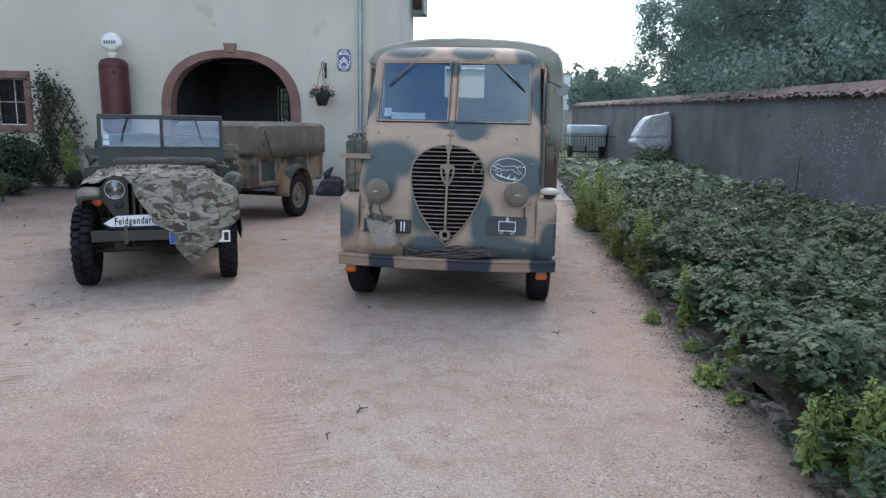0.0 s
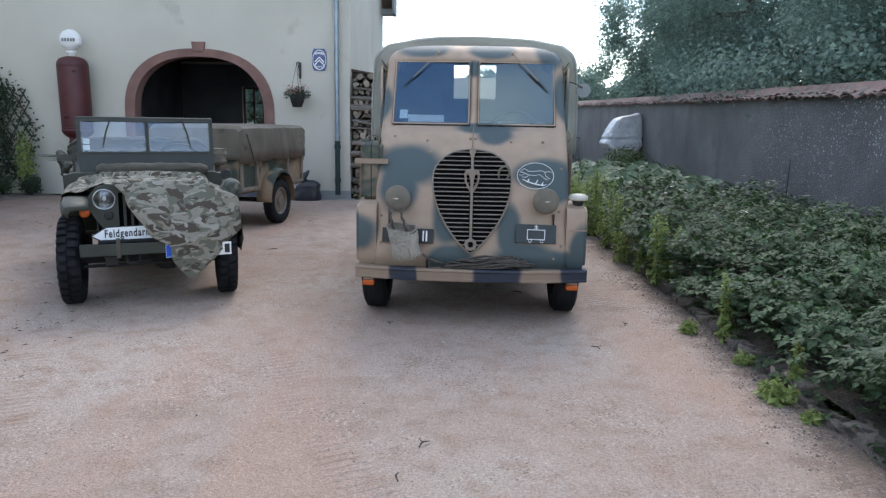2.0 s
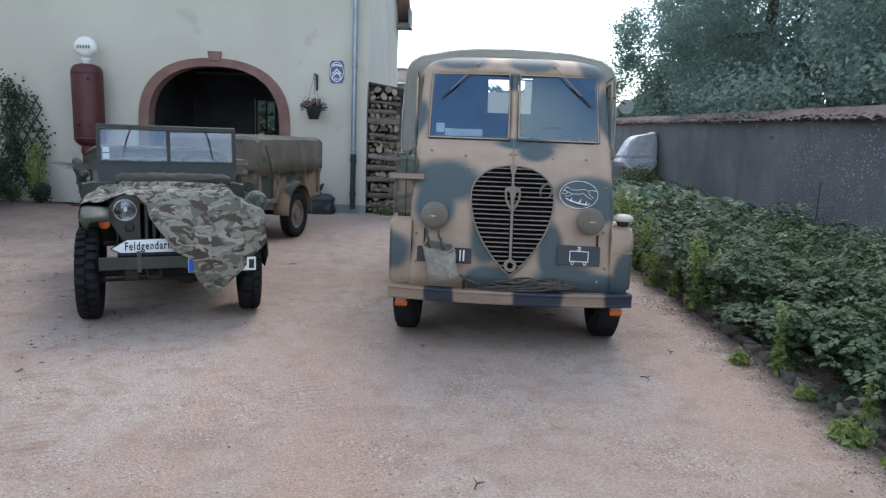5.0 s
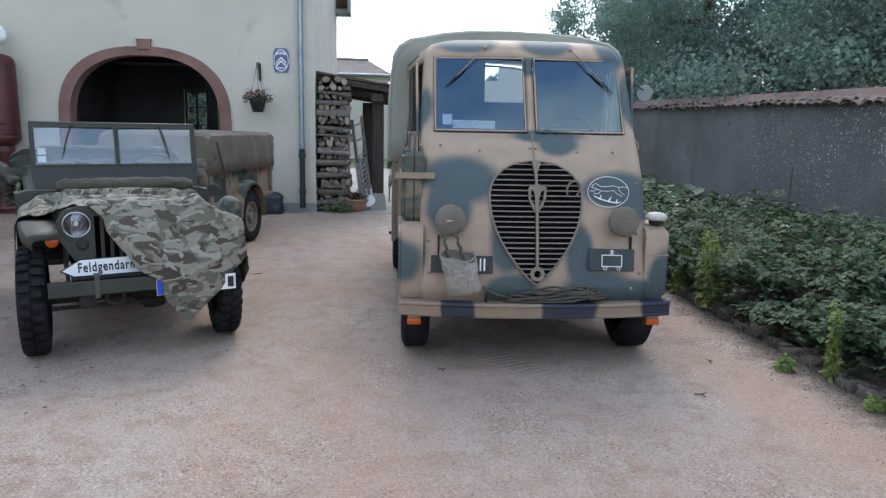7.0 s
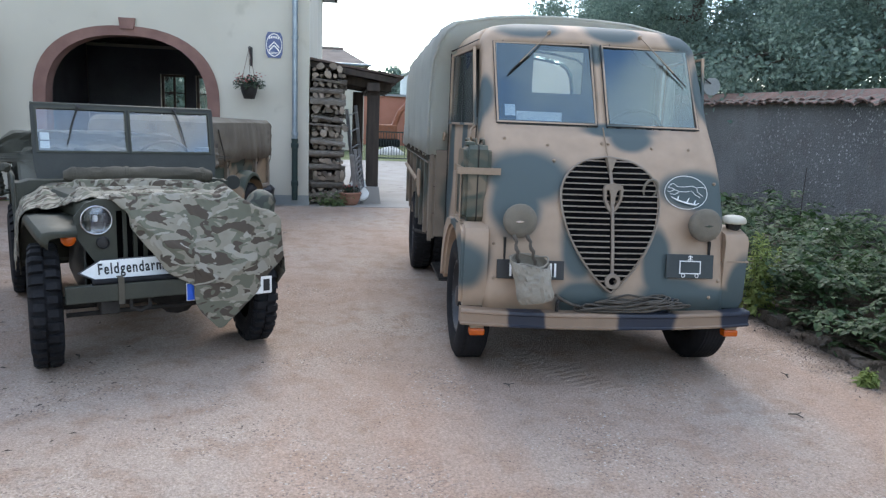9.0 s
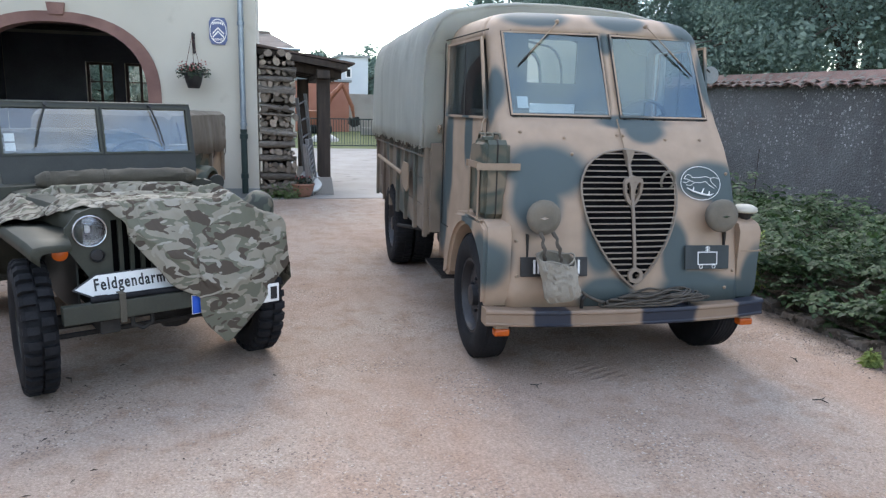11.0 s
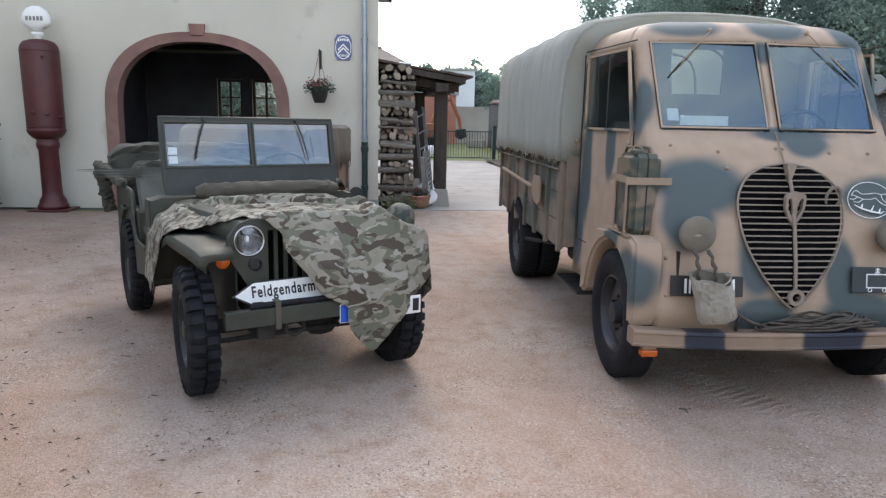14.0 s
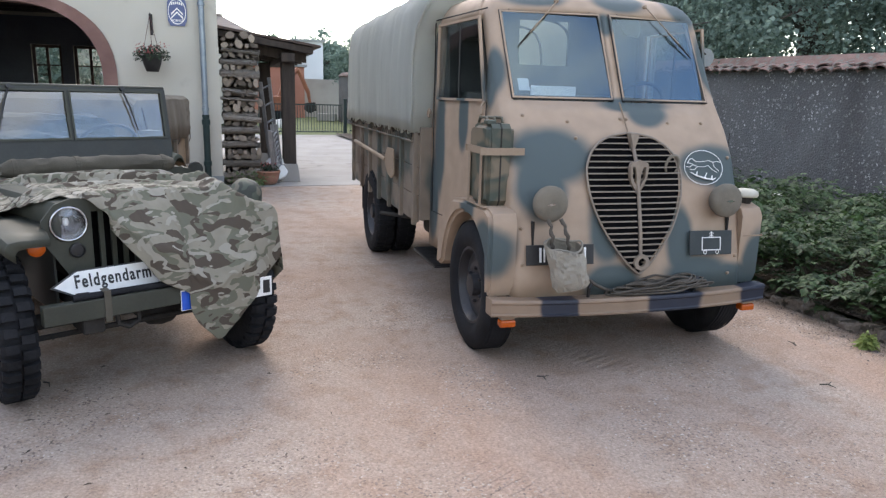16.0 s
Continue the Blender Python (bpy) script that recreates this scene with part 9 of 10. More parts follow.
# ---- potato bed ----
def potato_bed():
    rnd = random.Random(31)
    V, F = [], []

    def leaflet(p, ax, up, s):
        sd = ax.cross(up).normalized()
        k = len(V)
        w = s * 0.36
        tip = p + ax * s - up * s * 0.22
        V.extend((p, p + ax * s * 0.42 + sd * w + up * s * 0.05, p + ax * s * 0.80 + sd * w * 0.5 - up * s * 0.08, tip, p + ax * s * 0.80 - sd * w * 0.5 - up * s * 0.08, p + ax * s * 0.42 - sd * w + up * s * 0.05, p + ax * s * 0.48 - up * s * 0.03))
        F.extend(((k, k + 6, k + 1), (k + 1, k + 6, k + 2), (k + 2, k + 6, k + 3), (k + 3, k + 6, k + 4), (k + 4, k + 6, k + 5), (k + 5, k + 6, k)))

    y = 1.2
    while y < 17.5:
        near = y < 8.5
        step = 0.34 if near else 0.46
        x = kerb_x(y) + 0.10
        while x < 5.5:
            px, py = x + rnd.uniform(-0.12, 0.12), y + rnd.uniform(-0.12, 0.12)
            edge = min(1.0, (px - kerb_x(py)) / 0.55)
            H = (0.50 + 0.40 * noise.noise((px * 1.25, py * 1.25, 3)) + rnd.uniform(-0.13, 0.13)) * (0.84 + 0.16 * max(0.0, edge))
            if px > 4.9:
                H *= 0.85
            nlv = 62 if near else 24
            low = 26 if near and px - kerb_x(py) < 0.32 else 0
            for q_ in range(nlv + low):
                a = rnd.uniform(0, 2 * math.pi)
                r = math.sqrt(rnd.random()) * 0.30
                z = 0.08 + H * (1 - (r / 0.34) ** 2 * 0.55) * rnd.uniform(0.35, 1.0) ** 0.6
                if q_ >= nlv:
                    z = rnd.uniform(0.02, 0.26)
                c = Vector((px + r * math.cos(a), py + r * math.sin(a), z))
                if c.x < kerb_x(c.y) - 0.05 - 0.10 * noise.noise((0, c.y * 1.5, 4)):
                    continue
                d = Vector((math.cos(a), math.sin(a), rnd.uniform(-0.65, 0.45))).normalized()
                side = d.cross(Vector((0, 0, 1))).normalized()
                up = side.cross(d)
                s = rnd.uniform(0.038, 0.072) * (1 if near else 1.55)
                leaflet(c, d, up, s * 1.15)
                for t, sg in ((0.25, 1), (0.25, -1), (0.62, 1), (0.62, -1)) if near else ((0.4, 1), (0.4, -1)):
                    q = c - d * s * t * 1.5
                    leaflet(q, (d * 0.35 + side * sg).normalized(), up, s * 0.9)
            x += step * rnd.uniform(0.9, 1.1)
        y += step
    ob = leaf_object("potato_plants", V, F, M["potato_leaf"])
    return tagged(ob, "dense bed of leafy green potato plants", "plants", kind="stuff")


potato_bed()
# few white potato flowers
rnd = random.Random(77)
M["white_petal"] = leaf_material("white_petals", (0.6, 0.58, 0.55), (0.75, 0.73, 0.7))
for k in range(12):
    y = rnd.uniform(3, 12)
    x = rnd.uniform(kerb_x(y) + 0.5, 4.6)
    pts = [((rnd.uniform(-0.02, 0.02), rnd.uniform(-0.02, 0.02), rnd.uniform(-0.008, 0.012)), (0, 0, 1)) for _ in range(9)]
    V, F = leaf_cloud(pts, 0.026, rnd, 1.0, width=0.8)
    ob = leaf_object("flower", V, F, M["white_petal"], None, Matrix.Translation((x, y, 0.66)))
    tagged(ob, "small white potato blossom above the leaves", "flower", "potato blossoms")


# ---- tall weeds along the kerb ----
def weed(x, y, h, spread, seed, n_stems=4, dense=1.0, label="tall yellow-green weed growing at the kerb", lmat="weed_leaf"):
    t = thing("weed", pose(x, y, 0.0), label, "weed", "weeds along the kerb")
    rnd = random.Random(seed)
    V, F = [], []
    for s in range(n_stems):
        a, r = rnd.uniform(0, 6.28), rnd.uniform(0, spread * 0.5)
        base = Vector((math.cos(a) * r * 0.5, math.sin(a) * r * 0.5, 0))
        top = Vector((math.cos(a) * r * 1.5, math.sin(a) * r * 1.5, h * rnd.uniform(0.7, 1.0)))
        bm = bmesh.new()
        tube(bm, [base, base.lerp(top, 0.5) + Vector((0.01, 0, 0)), top], [0.006, 0.005, 0.002], 5)
        part("stem", bm, M["stem"], t)
        for k in range(int(330 * h * dense)):
            u = rnd.uniform(0.06, 1.0)
            c = base.lerp(top, u)
            aa = rnd.uniform(0, 6.28)
            rr = spread * 0.42 * rnd.random() * (1.1 - 0.75 * u)
            p = c + Vector((math.cos(aa) * rr, math.sin(aa) * rr, rnd.uniform(-0.02, 0.02)))
            v, f = leaf_cloud([(p, (math.cos(aa), math.sin(aa), 0.6))], 0.050 * (1.35 - 0.75 * u), rnd, 0.5, width=0.42)
            k0 = len(V)
            V += v
            F += [tuple(i + k0 for i in q) for q in f]
    leaf_object("leaves", V, F, M[lmat], t)


for i, (x, y, h, sp, n_) in enumerate(((1.98, 10.2, 0.95, 0.40, 9), (2.02, 9.3, 0.72, 0.30, 6), (1.93, 7.15, 0.74, 0.28, 6), (1.92, 8.3, 0.45, 0.24, 4), (1.83, 5.36, 0.52, 0.11, 3), (1.78, 3.18, 0.44, 0.20, 7), (1.88, 3.0, 0.52, 0.20, 8), (1.84, 4.39, 0.36, 0.08, 2), (1.93, 7.75, 0.34, 0.18, 4), (2.1, 11.2, 0.8, 0.4, 6), (1.85, 10.6, 0.9, 0.32, 6))):
    weed(x, y, h, sp, 40 + i, n_)
for i, (x, y, s) in enumerate(((1.62, 5.58, 0.09), (1.63, 4.25, 0.13), (1.72, 4.87, 0.06), (1.70, 3.95, 0.05))):
    weed(x, y, s, 0.16 if s > 0.1 else 0.09, 70 + i, 5, 3.0, "small bright green weed sprouting in the gravel")
# marrow leaves further back
M["marrow_leaf"] = leaf_material("marrow_leaf", (0.06, 0.11, 0.05), (0.14, 0.20, 0.12))
rnd = random.Random(13)
V, F = [], []
for _ in range(420):
    x, y = rnd.uniform(2.4, 5.2), rnd.uniform(13.0, 19.5)
    c = Vector((x, y, rnd.uniform(0.2, 0.62)))
    n = Vector((rnd.uniform(-0.5, 0.5), rnd.uniform(-0.7, 0.2), 1)).normalized()
    ax = n.orthogonal().normalized()
    sd = n.cross(ax)
    R = rnd.uniform(0.09, 0.17)
    k = len(V)
    V.append(c - n * R * 0.25)
    for i in range(7):
        a = 2 * math.pi * i / 7
        V.append(c + (ax * math.cos(a) + sd * math.sin(a)) * R * rnd.uniform(0.8, 1.1))
    F += [(k, k + 1 + i, k + 1 + (i + 1) % 7) for i in range(7)]
tagged(leaf_object("marrow_plants", V, F, M["marrow_leaf"]), "broad pale marrow leaves at the garden end", "plants", kind="stuff")
# thin stakes in the bed
for x, y, h in ((4.5, 7.6, 1.15), (4.9, 10.6, 1.1)):
    bm = bmesh.new()
    rod(bm, (0, 0, 0.02), (0.02, 0.01, h), 0.008, 0.006, 6)
    single("stake", bm, M["dark_wood"], "thin dark wooden stake in the potato bed", "stake", "garden stakes", m=pose(x, y, 0.0))

# object under a silver tarpaulin
M["silver_tarp"] = surface("silver_tarpaulin", (0.30, 0.31, 0.32), (0.48, 0.49, 0.50), 0.4, 4, 30, 0.3)
tp = thing("covered_barrow", pose(5.15, 20.5, 0, 0, 0, 8), "bulky garden tool under a silver-grey tarpaulin", "tarpaulin")
bm = bmesh.new()
rows_ = []
for j in range(31):
    t = j / 30
    z = 0.84 + 0.92 * t
    hw, hd = lerp_tab([(0, 0.42), (0.15, 0.54), (0.6, 0.48), (0.9, 0.40), (1.0, 0.33)], t), 0.42 - 0.20 * t
    tie = 0.05 * math.exp(-((t - 0.32) / 0.05) ** 2)
    row = []
    for k in range(61):
        a = 2 * math.pi * k / 60
        c, d = math.cos(a), math.sin(a)
        cr = 0.10 * (0.35 - abs(noise.noise((c * 2.2 + t * 2, d * 2.2, t * 2.5)))) + 0.06 * (0.3 - abs(noise.noise((c * 5 - t * 5, d * 5, t * 5 + 4))))
        w = 1 + cr - tie
        row.append((hw * w * abs(c) ** 0.38 * (1 if c > 0 else -1) + 0.15 * t, hd * w * abs(d) ** 0.38 * (1 if d > 0 else -1), z + 0.16 * c * (t - 0.3)))
    rows_.append(row)
sheet(bm, rows_)
bmesh.ops.remove_doubles(bm, verts=bm.verts, dist=0.0005)
bmesh.ops.holes_fill(bm, edges=[e for e in bm.edges if e.is_boundary])
bmesh.ops.recalc_face_normals(bm, faces=bm.faces)
part("tarpaulin", bm, M["silver_tarp"], tp)
for x, y in ((-0.4, -0.25), (0.4, -0.25), (0.0, 0.28)):
    bm = bmesh.new()
    rod(bm, (x, y, -0.02), (x, y, 0.95), 0.018)
    part("leg", bm, M["chassis"], tp)


# ---- trees ----
def tree(name, x, y, h, crown_z, rx, ry, rz, n_clump, n_leaf, leaf, seed, label, mat="hazed_tree_leaf"):
    t = thing(name, pose(x, y, 0), label, "tree")
    rnd = random.Random(seed)
    bm = bmesh.new()
    tube(bm, [(0, 0, -0.1), (0.05, 0.03, crown_z * 0.5), (0.0, 0.1, crown_z), (0.1, 0, crown_z + rz * 0.6)], [0.24, 0.19, 0.15, 0.06], 10)
    part("trunk", bm, M["bark"], t, smooth=True)
    cs = []
    for k in range(n_clump):
        while True:
            p = Vector((rnd.uniform(-1, 1), rnd.uniform(-1, 1), rnd.uniform(-1, 1)))
            if 0.35 < p.length < 1.0:
                break
        p = p * (0.82 + 0.3 * noise.noise(p * 1.7 + Vector((seed, 0, 0))))
        cs.append(Vector((p.x * rx, p.y * ry, crown_z + p.z * rz)))
    for k in range(9):
        c = cs[k * (len(cs) // 9)]
        bm = bmesh.new()
        s = Vector((0, 0.05, crown_z * rnd.uniform(0.5, 1.0)))
        tube(bm, [s, s.lerp(c, 0.5) + Vector((0, 0, 0.2)), c], [0.09, 0.05, 0.015], 6)
        part("limb", bm, M["bark"], t)
    V, F = [], []
    for c in cs:
        R = rnd.uniform(0.35, 0.75)
        pts = []
        for _ in range(n_leaf):
            d = Vector((rnd.gauss(0, 1), rnd.gauss(0, 1), rnd.gauss(0, 0.75)))
            d.normalize()
            pts.append((c + d * R * rnd.random() ** 0.45, d))
        v, f = leaf_cloud(pts, leaf, rnd, 0.4, width=0.6)
        k0 = len(V)
        V += v
        F += [tuple(i + k0 for i in q) for q in f]
    leaf_object("crown", V, F, M[mat], t)


tree("tree", 8.6, 20.4, 9, 5.0, 4.2, 3.8, 3.7, 360, 230, 0.085, 3, "broad leafy walnut-like tree behind the garden wall")
tree("tree", 8.9, 13.2, 8, 4.6, 3.3, 3.8, 3.1, 300, 230, 0.080, 4, "broad leafy tree behind the garden wall")
tree("tree", 9.6, 6.5, 8, 4.6, 3.0, 3.8, 3.0, 200, 150, 0.09, 5, "broad leafy tree behind the garden wall")
tree("tree", 9.1, 26.2, 8, 4.7, 4.1, 3.6, 3.7, 330, 190, 0.10, 6, "broad leafy tree behind the garden wall")
tree("tree", 9.2, 17.0, 6, 3.3, 2.6, 3.2, 2.3, 200, 150, 0.10, 41, "low leafy tree behind the garden wall")
tree("tree", 9.4, 9.6, 6, 3.3, 2.8, 3.0, 2.2, 180, 140, 0.10, 42, "low leafy tree behind the garden wall")
tree("tree", 9.6, 25.5, 6, 3.2, 2.8, 3.2, 2.4, 160, 130, 0.12, 43, "low leafy tree behind the garden wall")
tree("tree", 13.5, 17.0, 10, 6.0, 3.6, 5.0, 4.0, 220, 80, 0.22, 12, "tall leafy tree behind the garden wall")
for i, (x, y, r) in enumerate(((8.0, 60, 3.0), (12, 62, 3.6), (16, 58, 3.6), (5.0, 66, 3.0), (21, 62, 4.0))):
    tree("tree", x, y, 7, 3.6, r, r, 2.9, 90, 70, 0.36, 20 + i, "distant round green tree beyond the meadow")
tree("tree", -6.5, 27.0, 6, 2.4, 3.2, 2.4, 2.2, 90, 70, 0.25, 31, "leafy tree behind the house")
tree("tree", -10.5, 26.0, 6, 2.6, 3.2, 2.4, 2.4, 90, 70, 0.25, 32, "leafy tree behind the house")
tree("tree", 8.0, 42.0, 5, 3.0, 2.6, 2.2, 2.0, 110, 110, 0.16, 33, "leafy tree beyond the garden end")
# low branches hanging over the coping
for i, (x, y, z) in enumerate(((6.1, 14.5, 2.55), (6.0, 16.2, 2.7), (6.2, 19.0, 2.7), (6.5, 12.0, 2.7))):
    rnd = random.Random(90 + i)
    pts = []
    for _ in range(900):
        d = Vector((rnd.gauss(0, 0.45), rnd.gauss(0, 0.7), rnd.gauss(0, 0.28)))
        pts.append((d, d.normalized()))
    V, F = leaf_cloud(pts, 0.10, rnd, 0.2, width=0.6)
    b = thing("branch", pose(x, y, z), "leafy branch hanging over the wall coping", "branch", "overhanging branches")
    leaf_object("leaves", V, F, M["hazed_tree_leaf"], b)
    bm = bmesh.new()
    tube(bm, [(2.2, 0.3, 0.6), (1.0, 0.1, 0.4), (0, 0, 0)], [0.05, 0.03, 0.01], 6)
    part("bough", bm, M["bark"], b)

# ---- flower bed by the house ----
def bush(x, y, rx, ry, h, n_, leaf, seed, label, mat="rose_leaf", name="bush", flowers=0):
    t = thing(name, pose(x, y, 0), label, "bush", "bushes by the house")
    rnd = random.Random(seed)
    pts = []
    for _ in range(n_):
        d = Vector((rnd.gauss(0, 1), rnd.gauss(0, 1), rnd.gauss(0, 1))).normalized()
        r = rnd.random() ** 0.4 * (0.85 + 0.35 * noise.noise(d * 2 + Vector((seed, 0, 0))))
        pts.append((Vector((d.x * rx * r, d.y * ry * r, h * 0.52 + d.z * h * 0.5 * r)), d))
    V, F = leaf_cloud(pts, leaf, rnd, 0.3, width=0.5)
    leaf_object("foliage", V, F, M[mat], t)
    for k in range(6):
        bm = bmesh.new()
        a = rnd.uniform(0, 6.28)
        tube(bm, [(0, 0, 0), (0.2 * rx * math.cos(a), 0.2 * ry * math.sin(a), h * 0.4), (0.6 * rx * math.cos(a), 0.6 * ry * math.sin(a), h * 0.8)], [0.012, 0.008, 0.003], 5)
        part("stem", bm, M["bark"], t)
    if flowers:
        pts = [(Vector((rnd.uniform(-rx, rx) * 0.8, rnd.uniform(-ry, ry) * 0.8, h * rnd.uniform(0.7, 1.08))), (0, -0.5, 1)) for _ in range(flowers)]
        V, F = leaf_cloud(pts, 0.05, rnd, 0.6, width=0.9)
        leaf_object("blossom", V, F, M["pink_petal"], t)


M["pink_petal"] = leaf_material("dry_pink_blossom", (0.22, 0.13, 0.11), (0.34, 0.22, 0.19))
M["box_leaf"] = leaf_material("box_leaf", (0.022, 0.05, 0.016), (0.05, 0.085, 0.028))
bush(-8.75, 13.55, 0.72, 0.45, 1.20, 6200, 0.072, 1, "dark rose bush against the house wall")
bush(-9.7, 12.7, 0.75, 0.55, 0.98, 4600, 0.065, 2, "tall border plant with faded pink blossom", flowers=110)
bush(-8.02, 11.45, 0.34, 0.34, 0.58, 3600, 0.032, 3, "small clipped round box bush", "box_leaf")
bush(-8.38, 14.0, 0.27, 0.26, 0.44, 1500, 0.035, 4, "small clipped round box bush", "box_leaf")
bush(-7.98, 14.12, 0.22, 0.2, 1.25, 1100, 0.055, 5, "slim pale green shrub by the trellis", "weed_leaf")
bush(-7.90, 14.1, 0.22, 0.2, 0.45, 1200, 0.055, 6, "low border plant by the wall", "rose_leaf")
bush(-8.35, 12.75, 0.45, 0.45, 0.46, 2800, 0.05, 8, "low border plant by the wall", "rose_leaf")
bush(-7.92, 11.9, 0.12, 0.12, 0.62, 300, 0.05, 9, "spindly grey-green border plant", "grass_leaf")
bush(-10.6, 12.6, 0.9, 0.6, 0.85, 2200, 0.07, 10, "leafy border shrub by the house", "rose_leaf")
bush(-11.4, 11.6, 0.9, 0.9, 0.9, 2000, 0.08, 11, "leafy border shrub by the house", "rose_leaf")
bush(-9.0, 12.0, 0.50, 0.45, 0.60, 3000, 0.055, 13, "low border plant in the bed", "rose_leaf")
bush(-8.9, 10.9, 0.40, 0.35, 0.38, 1200, 0.05, 14, "low border plant in the bed", "grass_leaf")
bush(5.1, 19.7, 0.75, 0.5, 1.0, 1600, 0.09, 15, "tall green weeds at the garden end", "grass_leaf", "weed_clump")
bm = bmesh.new()
rows_ = []
for j in range(20):
    y = 9.0 + 5.35 * j / 19
    e = lerp_tab([(9.0, -7.75), (10.5, -7.72), (11.5, -7.74), (13.1, -7.98), (13.8, -7.75), (14.1, -7.5), (14.4, -7.3)], y) - 0.04 * math.sin(j * 1.7)
    rows_.append([(-13.0 + (e + 13.0) * i / 8, y, 0.035 + 0.02 * noise.noise((i, y, 0)) - (0.04 if i == 8 else 0)) for i in range(9)])
sheet(bm, rows_)
M["border_soil"] = surface("dry_border_soil", (0.11, 0.088, 0.074), (0.19, 0.155, 0.132), 0.98, 4, 40, 1.0, spots=((0.07, 0.058, 0.048), 9, 0.58), bumpdist=0.03)
single("flower_bed", bm, M["border_soil"], "dark soil of the border along the house", "flower bed", kind="structure", smooth=True)

# trellis with a climbing rose
tre = thing("trellis", HOUSE @ pose(-6.82, -0.06, 0), "dark wooden lattice trellis with a climbing rose", "trellis")
for k in range(-4, 7):
    for s in (-1, 1):
        x0, z0 = 0.02 + 0.20 * k, 0.5
        z1 = 2.02
        L = z1 - z0
        a, b = (x0, x0 + L * 0.62) if s > 0 else (0.62 - x0, 0.62 - x0 - L * 0.62)
        # clip to the panel's width
        t0, t1 = 0.0, 1.0
        lo_, hi_ = 0.0, 0.62
        if abs(b - a) > 1e-6:
            ts = sorted(((lo_ - a) / (b - a), (hi_ - a) / (b - a)))
            t0, t1 = max(t0, ts[0]), min(t1, ts[1])
        if t1 - t0 > 0.08:
            bm = bmesh.new()
            rod(bm, (a + (b - a) * t0, 0.01 * s, z0 + L * t0), (a + (b - a) * t1, 0.01 * s, z0 + L * t1), 0.013, seg=4)
            part("slat", bm, M["dark_wood"], tre)
ros = thing("climbing_rose", HOUSE @ pose(-6.84, -0.14, 0), "climbing rose with dark leaves on the trellis", "climbing plant")
rnd = random.Random(55)
pts = []
for st in range(7):
    x, z = rnd.uniform(-0.05, 0.5), 0.3
    path = []
    for k in range(13):
        path.append((x, rnd.uniform(-0.05, 0.03), z))
        x += rnd.uniform(-0.10, 0.10) - (0.03 if z > 1.5 else 0)
        z += rnd.uniform(0.11, 0.20)
    bm = bmesh.new()
    tube(bm, path, [0.010 - 0.0006 * k for k in range(13)], 5)
    part("cane", bm, M["bark"], ros)
    for p in path[1:]:
        for _ in range(24):
            d = Vector((rnd.gauss(0, 0.085), rnd.gauss(-0.02, 0.06), rnd.gauss(0, 0.085)))
            pts.append((Vector(p) + d, (d.x, -0.6, d.z)))
V, F = leaf_cloud(pts, 0.065, rnd, 0.2, width=0.6)
leaf_object("foliage", V, F, M["rose_leaf"], ros)
rnd = random.Random(60)
pts = [((rnd.gauss(0, 0.14), rnd.gauss(0, 0.06), abs(rnd.gauss(0.05, 0.10))), (0, -0.5, 0.8)) for _ in range(260)]
V, F = leaf_cloud(pts, 0.07, rnd, 0.4, width=0.4)
w_ = thing("weed", HOUSE @ pose(0.42, -0.02, 0), "green weeds at the foot of the firewood", "weed")
leaf_object("leaves", V, F, M["grass_leaf"], w_)

# ---- loose grit, twigs and dry leaves on the yard ----
rnd = random.Random(17)
V, F = [], []
for _ in range(16000):
    x, y = rnd.uniform(-7, 1.75), 1.6 + 11.5 * rnd.random() ** 1.8
    if x > kerb_x(y):
        continue
    w = 0.5 + noise.noise((x * 0.8, y * 0.8, 2))
    if w < rnd.random() * 0.75 and x < kerb_x(y) - 0.5:
        continue
    r = rnd.uniform(0.002, 0.007) * (1.3 if rnd.random() < 0.08 else 1)
    k = len(V)
    c = Vector((x, y, r * 0.4))
    ring = [c + Vector((r * rnd.uniform(0.7, 1.2) * math.cos(a), r * rnd.uniform(0.7, 1.2) * math.sin(a), -r * 0.3)) for a in (0, 1.57, 3.14, 4.71)]
    V += ring + [c + Vector((0, 0, r * rnd.uniform(0.4, 0.8)))]
    F += [(k, k + 1, k + 4), (k + 1, k + 2, k + 4), (k + 2, k + 3, k + 4), (k + 3, k, k + 4)]
M["grit"] = leaf_material("loose_grit", (0.17, 0.13, 0.11), (0.46, 0.41, 0.37), 0.95, 0.0)
tagged(leaf_object("loose_grit", V, F, M["grit"]), "loose pale and dark grit on the yard", "grit", kind="stuff")
for k in range(26):
    x, y = rnd.uniform(-6.5, 1.2), rnd.uniform(3.0, 12.0)
    bm = bmesh.new()
    a = rnd.uniform(0, 6.28)
    L = rnd.uniform(0.04, 0.11)
    tube(bm, [(0, 0, 0.006), (L * 0.5, 0.01, 0.014), (L, -0.006, 0.008)], [0.004, 0.005, 0.002], 4)
    if k % 3 == 0:
        tube(bm, [(L * 0.5, 0.01, 0.012), (L * 0.7, 0.04, 0.02)], [0.003, 0.002], 4)
    single("twig", bm, M["bark"], "small dry twig lying on the gravel", "twig", "twigs on the yard", m=pose(x, y, 0.006, 0, 0, math.degrees(a)))

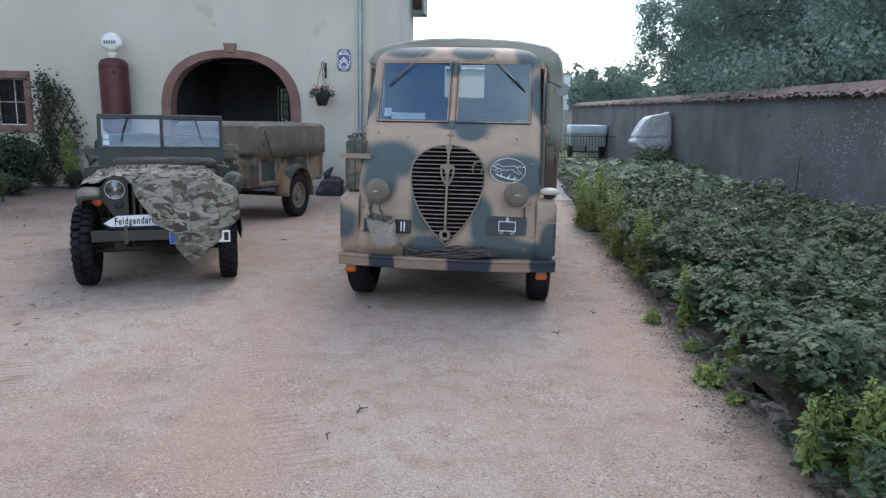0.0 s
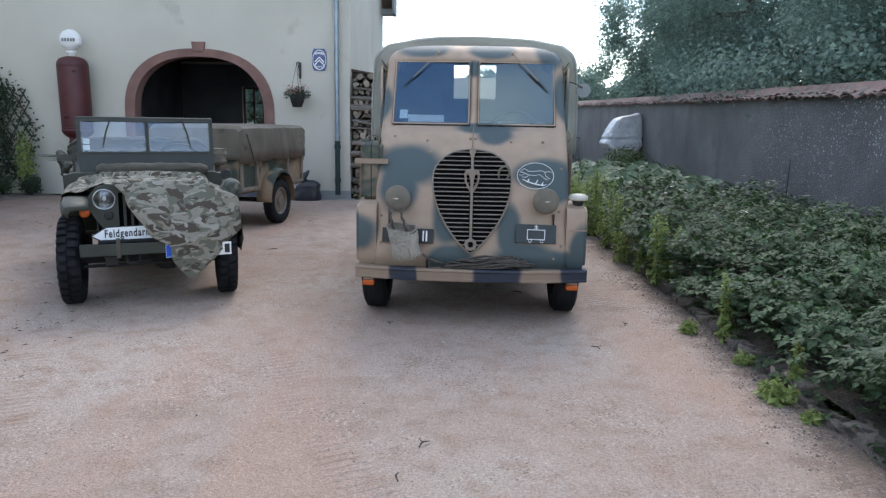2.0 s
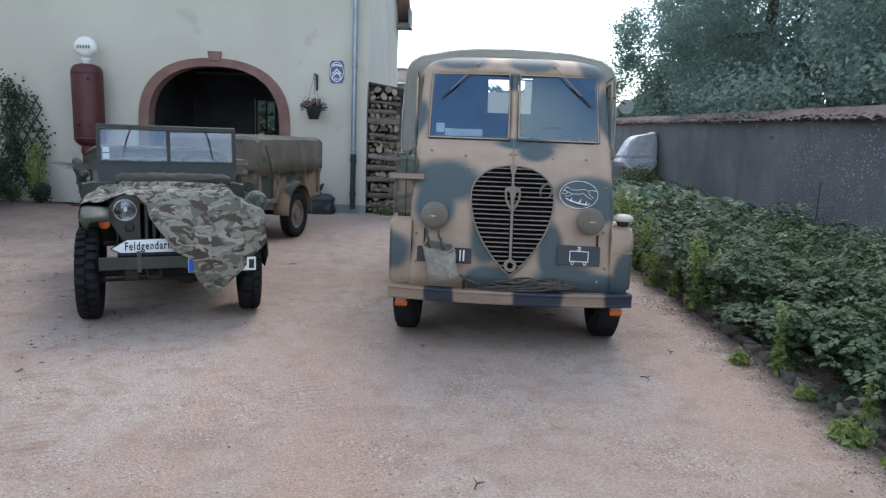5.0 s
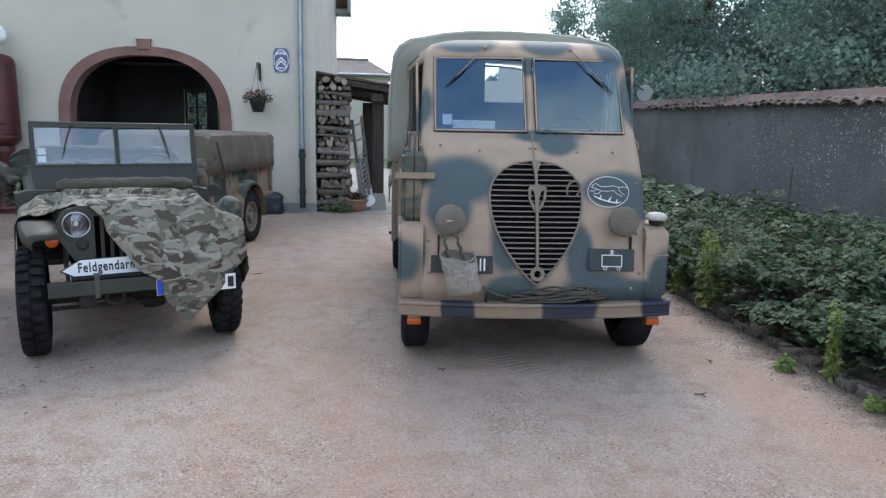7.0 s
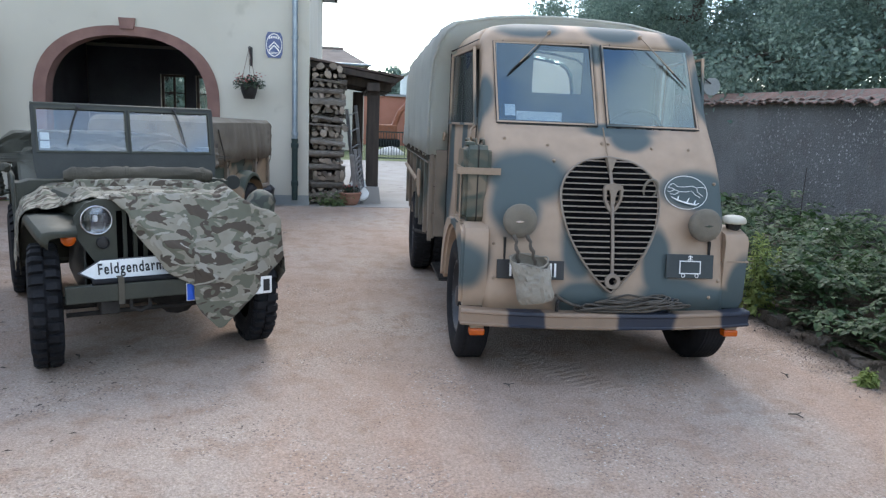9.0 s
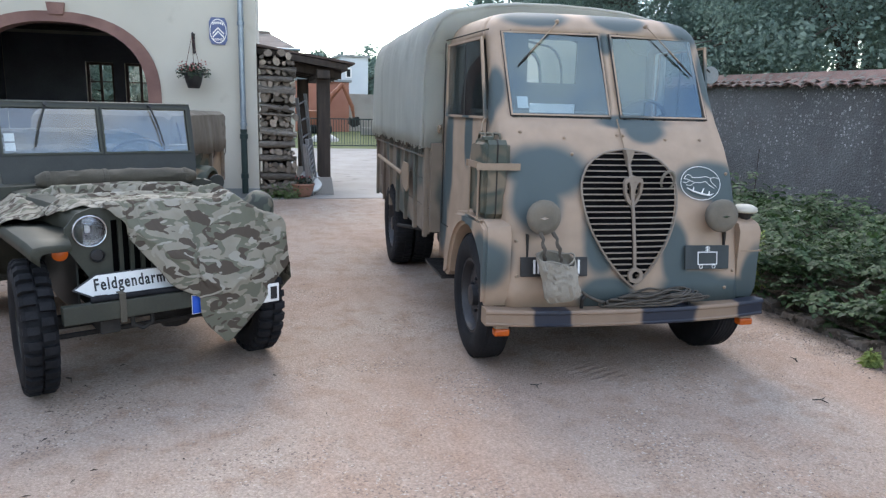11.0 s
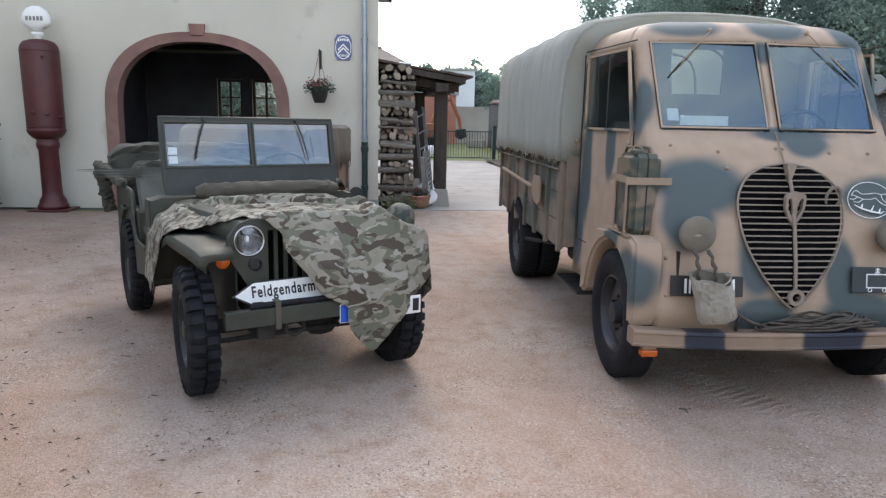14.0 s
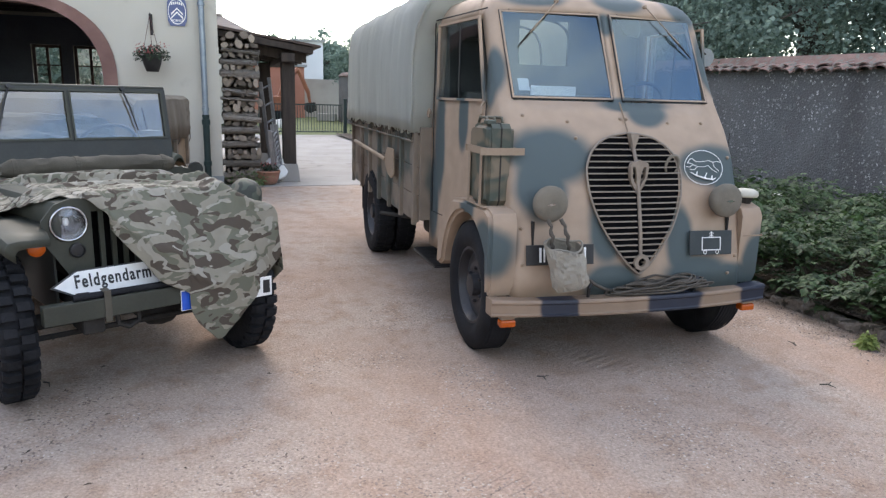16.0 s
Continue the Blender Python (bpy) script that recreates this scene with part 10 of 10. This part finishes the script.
rnd = random.Random(29)
V, F = [], []
for _ in range(9000):
    y = 1.6 + 9.5 * rnd.random() ** 1.4
    x = kerb_x(y) + 0.06 - abs(rnd.gauss(0, 0.26)) * (0.7 + 0.6 * noise.noise((0, y * 1.3, 6)))
    r = rnd.uniform(0.002, 0.008) * (1.8 if rnd.random() < 0.05 else 1)
    k = len(V)
    c = Vector((x, y, r * 0.4))
    V += [c + Vector((r * rnd.uniform(0.6, 1.3) * math.cos(a), r * rnd.uniform(0.6, 1.3) * math.sin(a), -r * 0.3)) for a in (0, 1.57, 3.14, 4.71)] + [c + Vector((0, 0, r * rnd.uniform(0.4, 0.8)))]
    F += [(k, k + 1, k + 4), (k + 1, k + 2, k + 4), (k + 2, k + 3, k + 4), (k + 3, k, k + 4)]
M["crumb"] = leaf_material("soil_crumbs", (0.08, 0.066, 0.056), (0.24, 0.20, 0.175), 0.95, 0.0)
tagged(leaf_object("soil_crumbs", V, F, M["crumb"]), "dark soil crumbs spilled along the kerb", "soil", kind="stuff")
# dark scraps of bark and dry leaf by the jeep
V, F = [], []
for i in range(620):
    x, y = (rnd.gauss(-4.3, 1.0), rnd.gauss(5.6, 1.6)) if i % 5 < 2 else (rnd.gauss(-5.9, 1.1), rnd.gauss(10.2, 1.5))
    a, L, w = rnd.uniform(0, 6.28), rnd.uniform(0.015, 0.06), rnd.uniform(0.0015, 0.005)
    d, e = Vector((math.cos(a), math.sin(a), 0)), Vector((-math.sin(a), math.cos(a), 0))
    c = Vector((x, y, 0.004))
    k = len(V)
    V += [c - d * L * 0.5, c + e * w, c + d * L * 0.5, c - e * w, c + Vector((0, 0, 0.007))]
    F += [(k, k + 1, k + 4), (k + 1, k + 2, k + 4), (k + 2, k + 3, k + 4), (k + 3, k, k + 4)]
M["scrap"] = leaf_material("bark_scraps", (0.05, 0.04, 0.032), (0.17, 0.13, 0.105), 0.9, 0.0)
tagged(leaf_object("bark_scraps", V, F, M["scrap"]), "dark scraps of bark and dry leaf on the gravel", "scraps", kind="stuff")
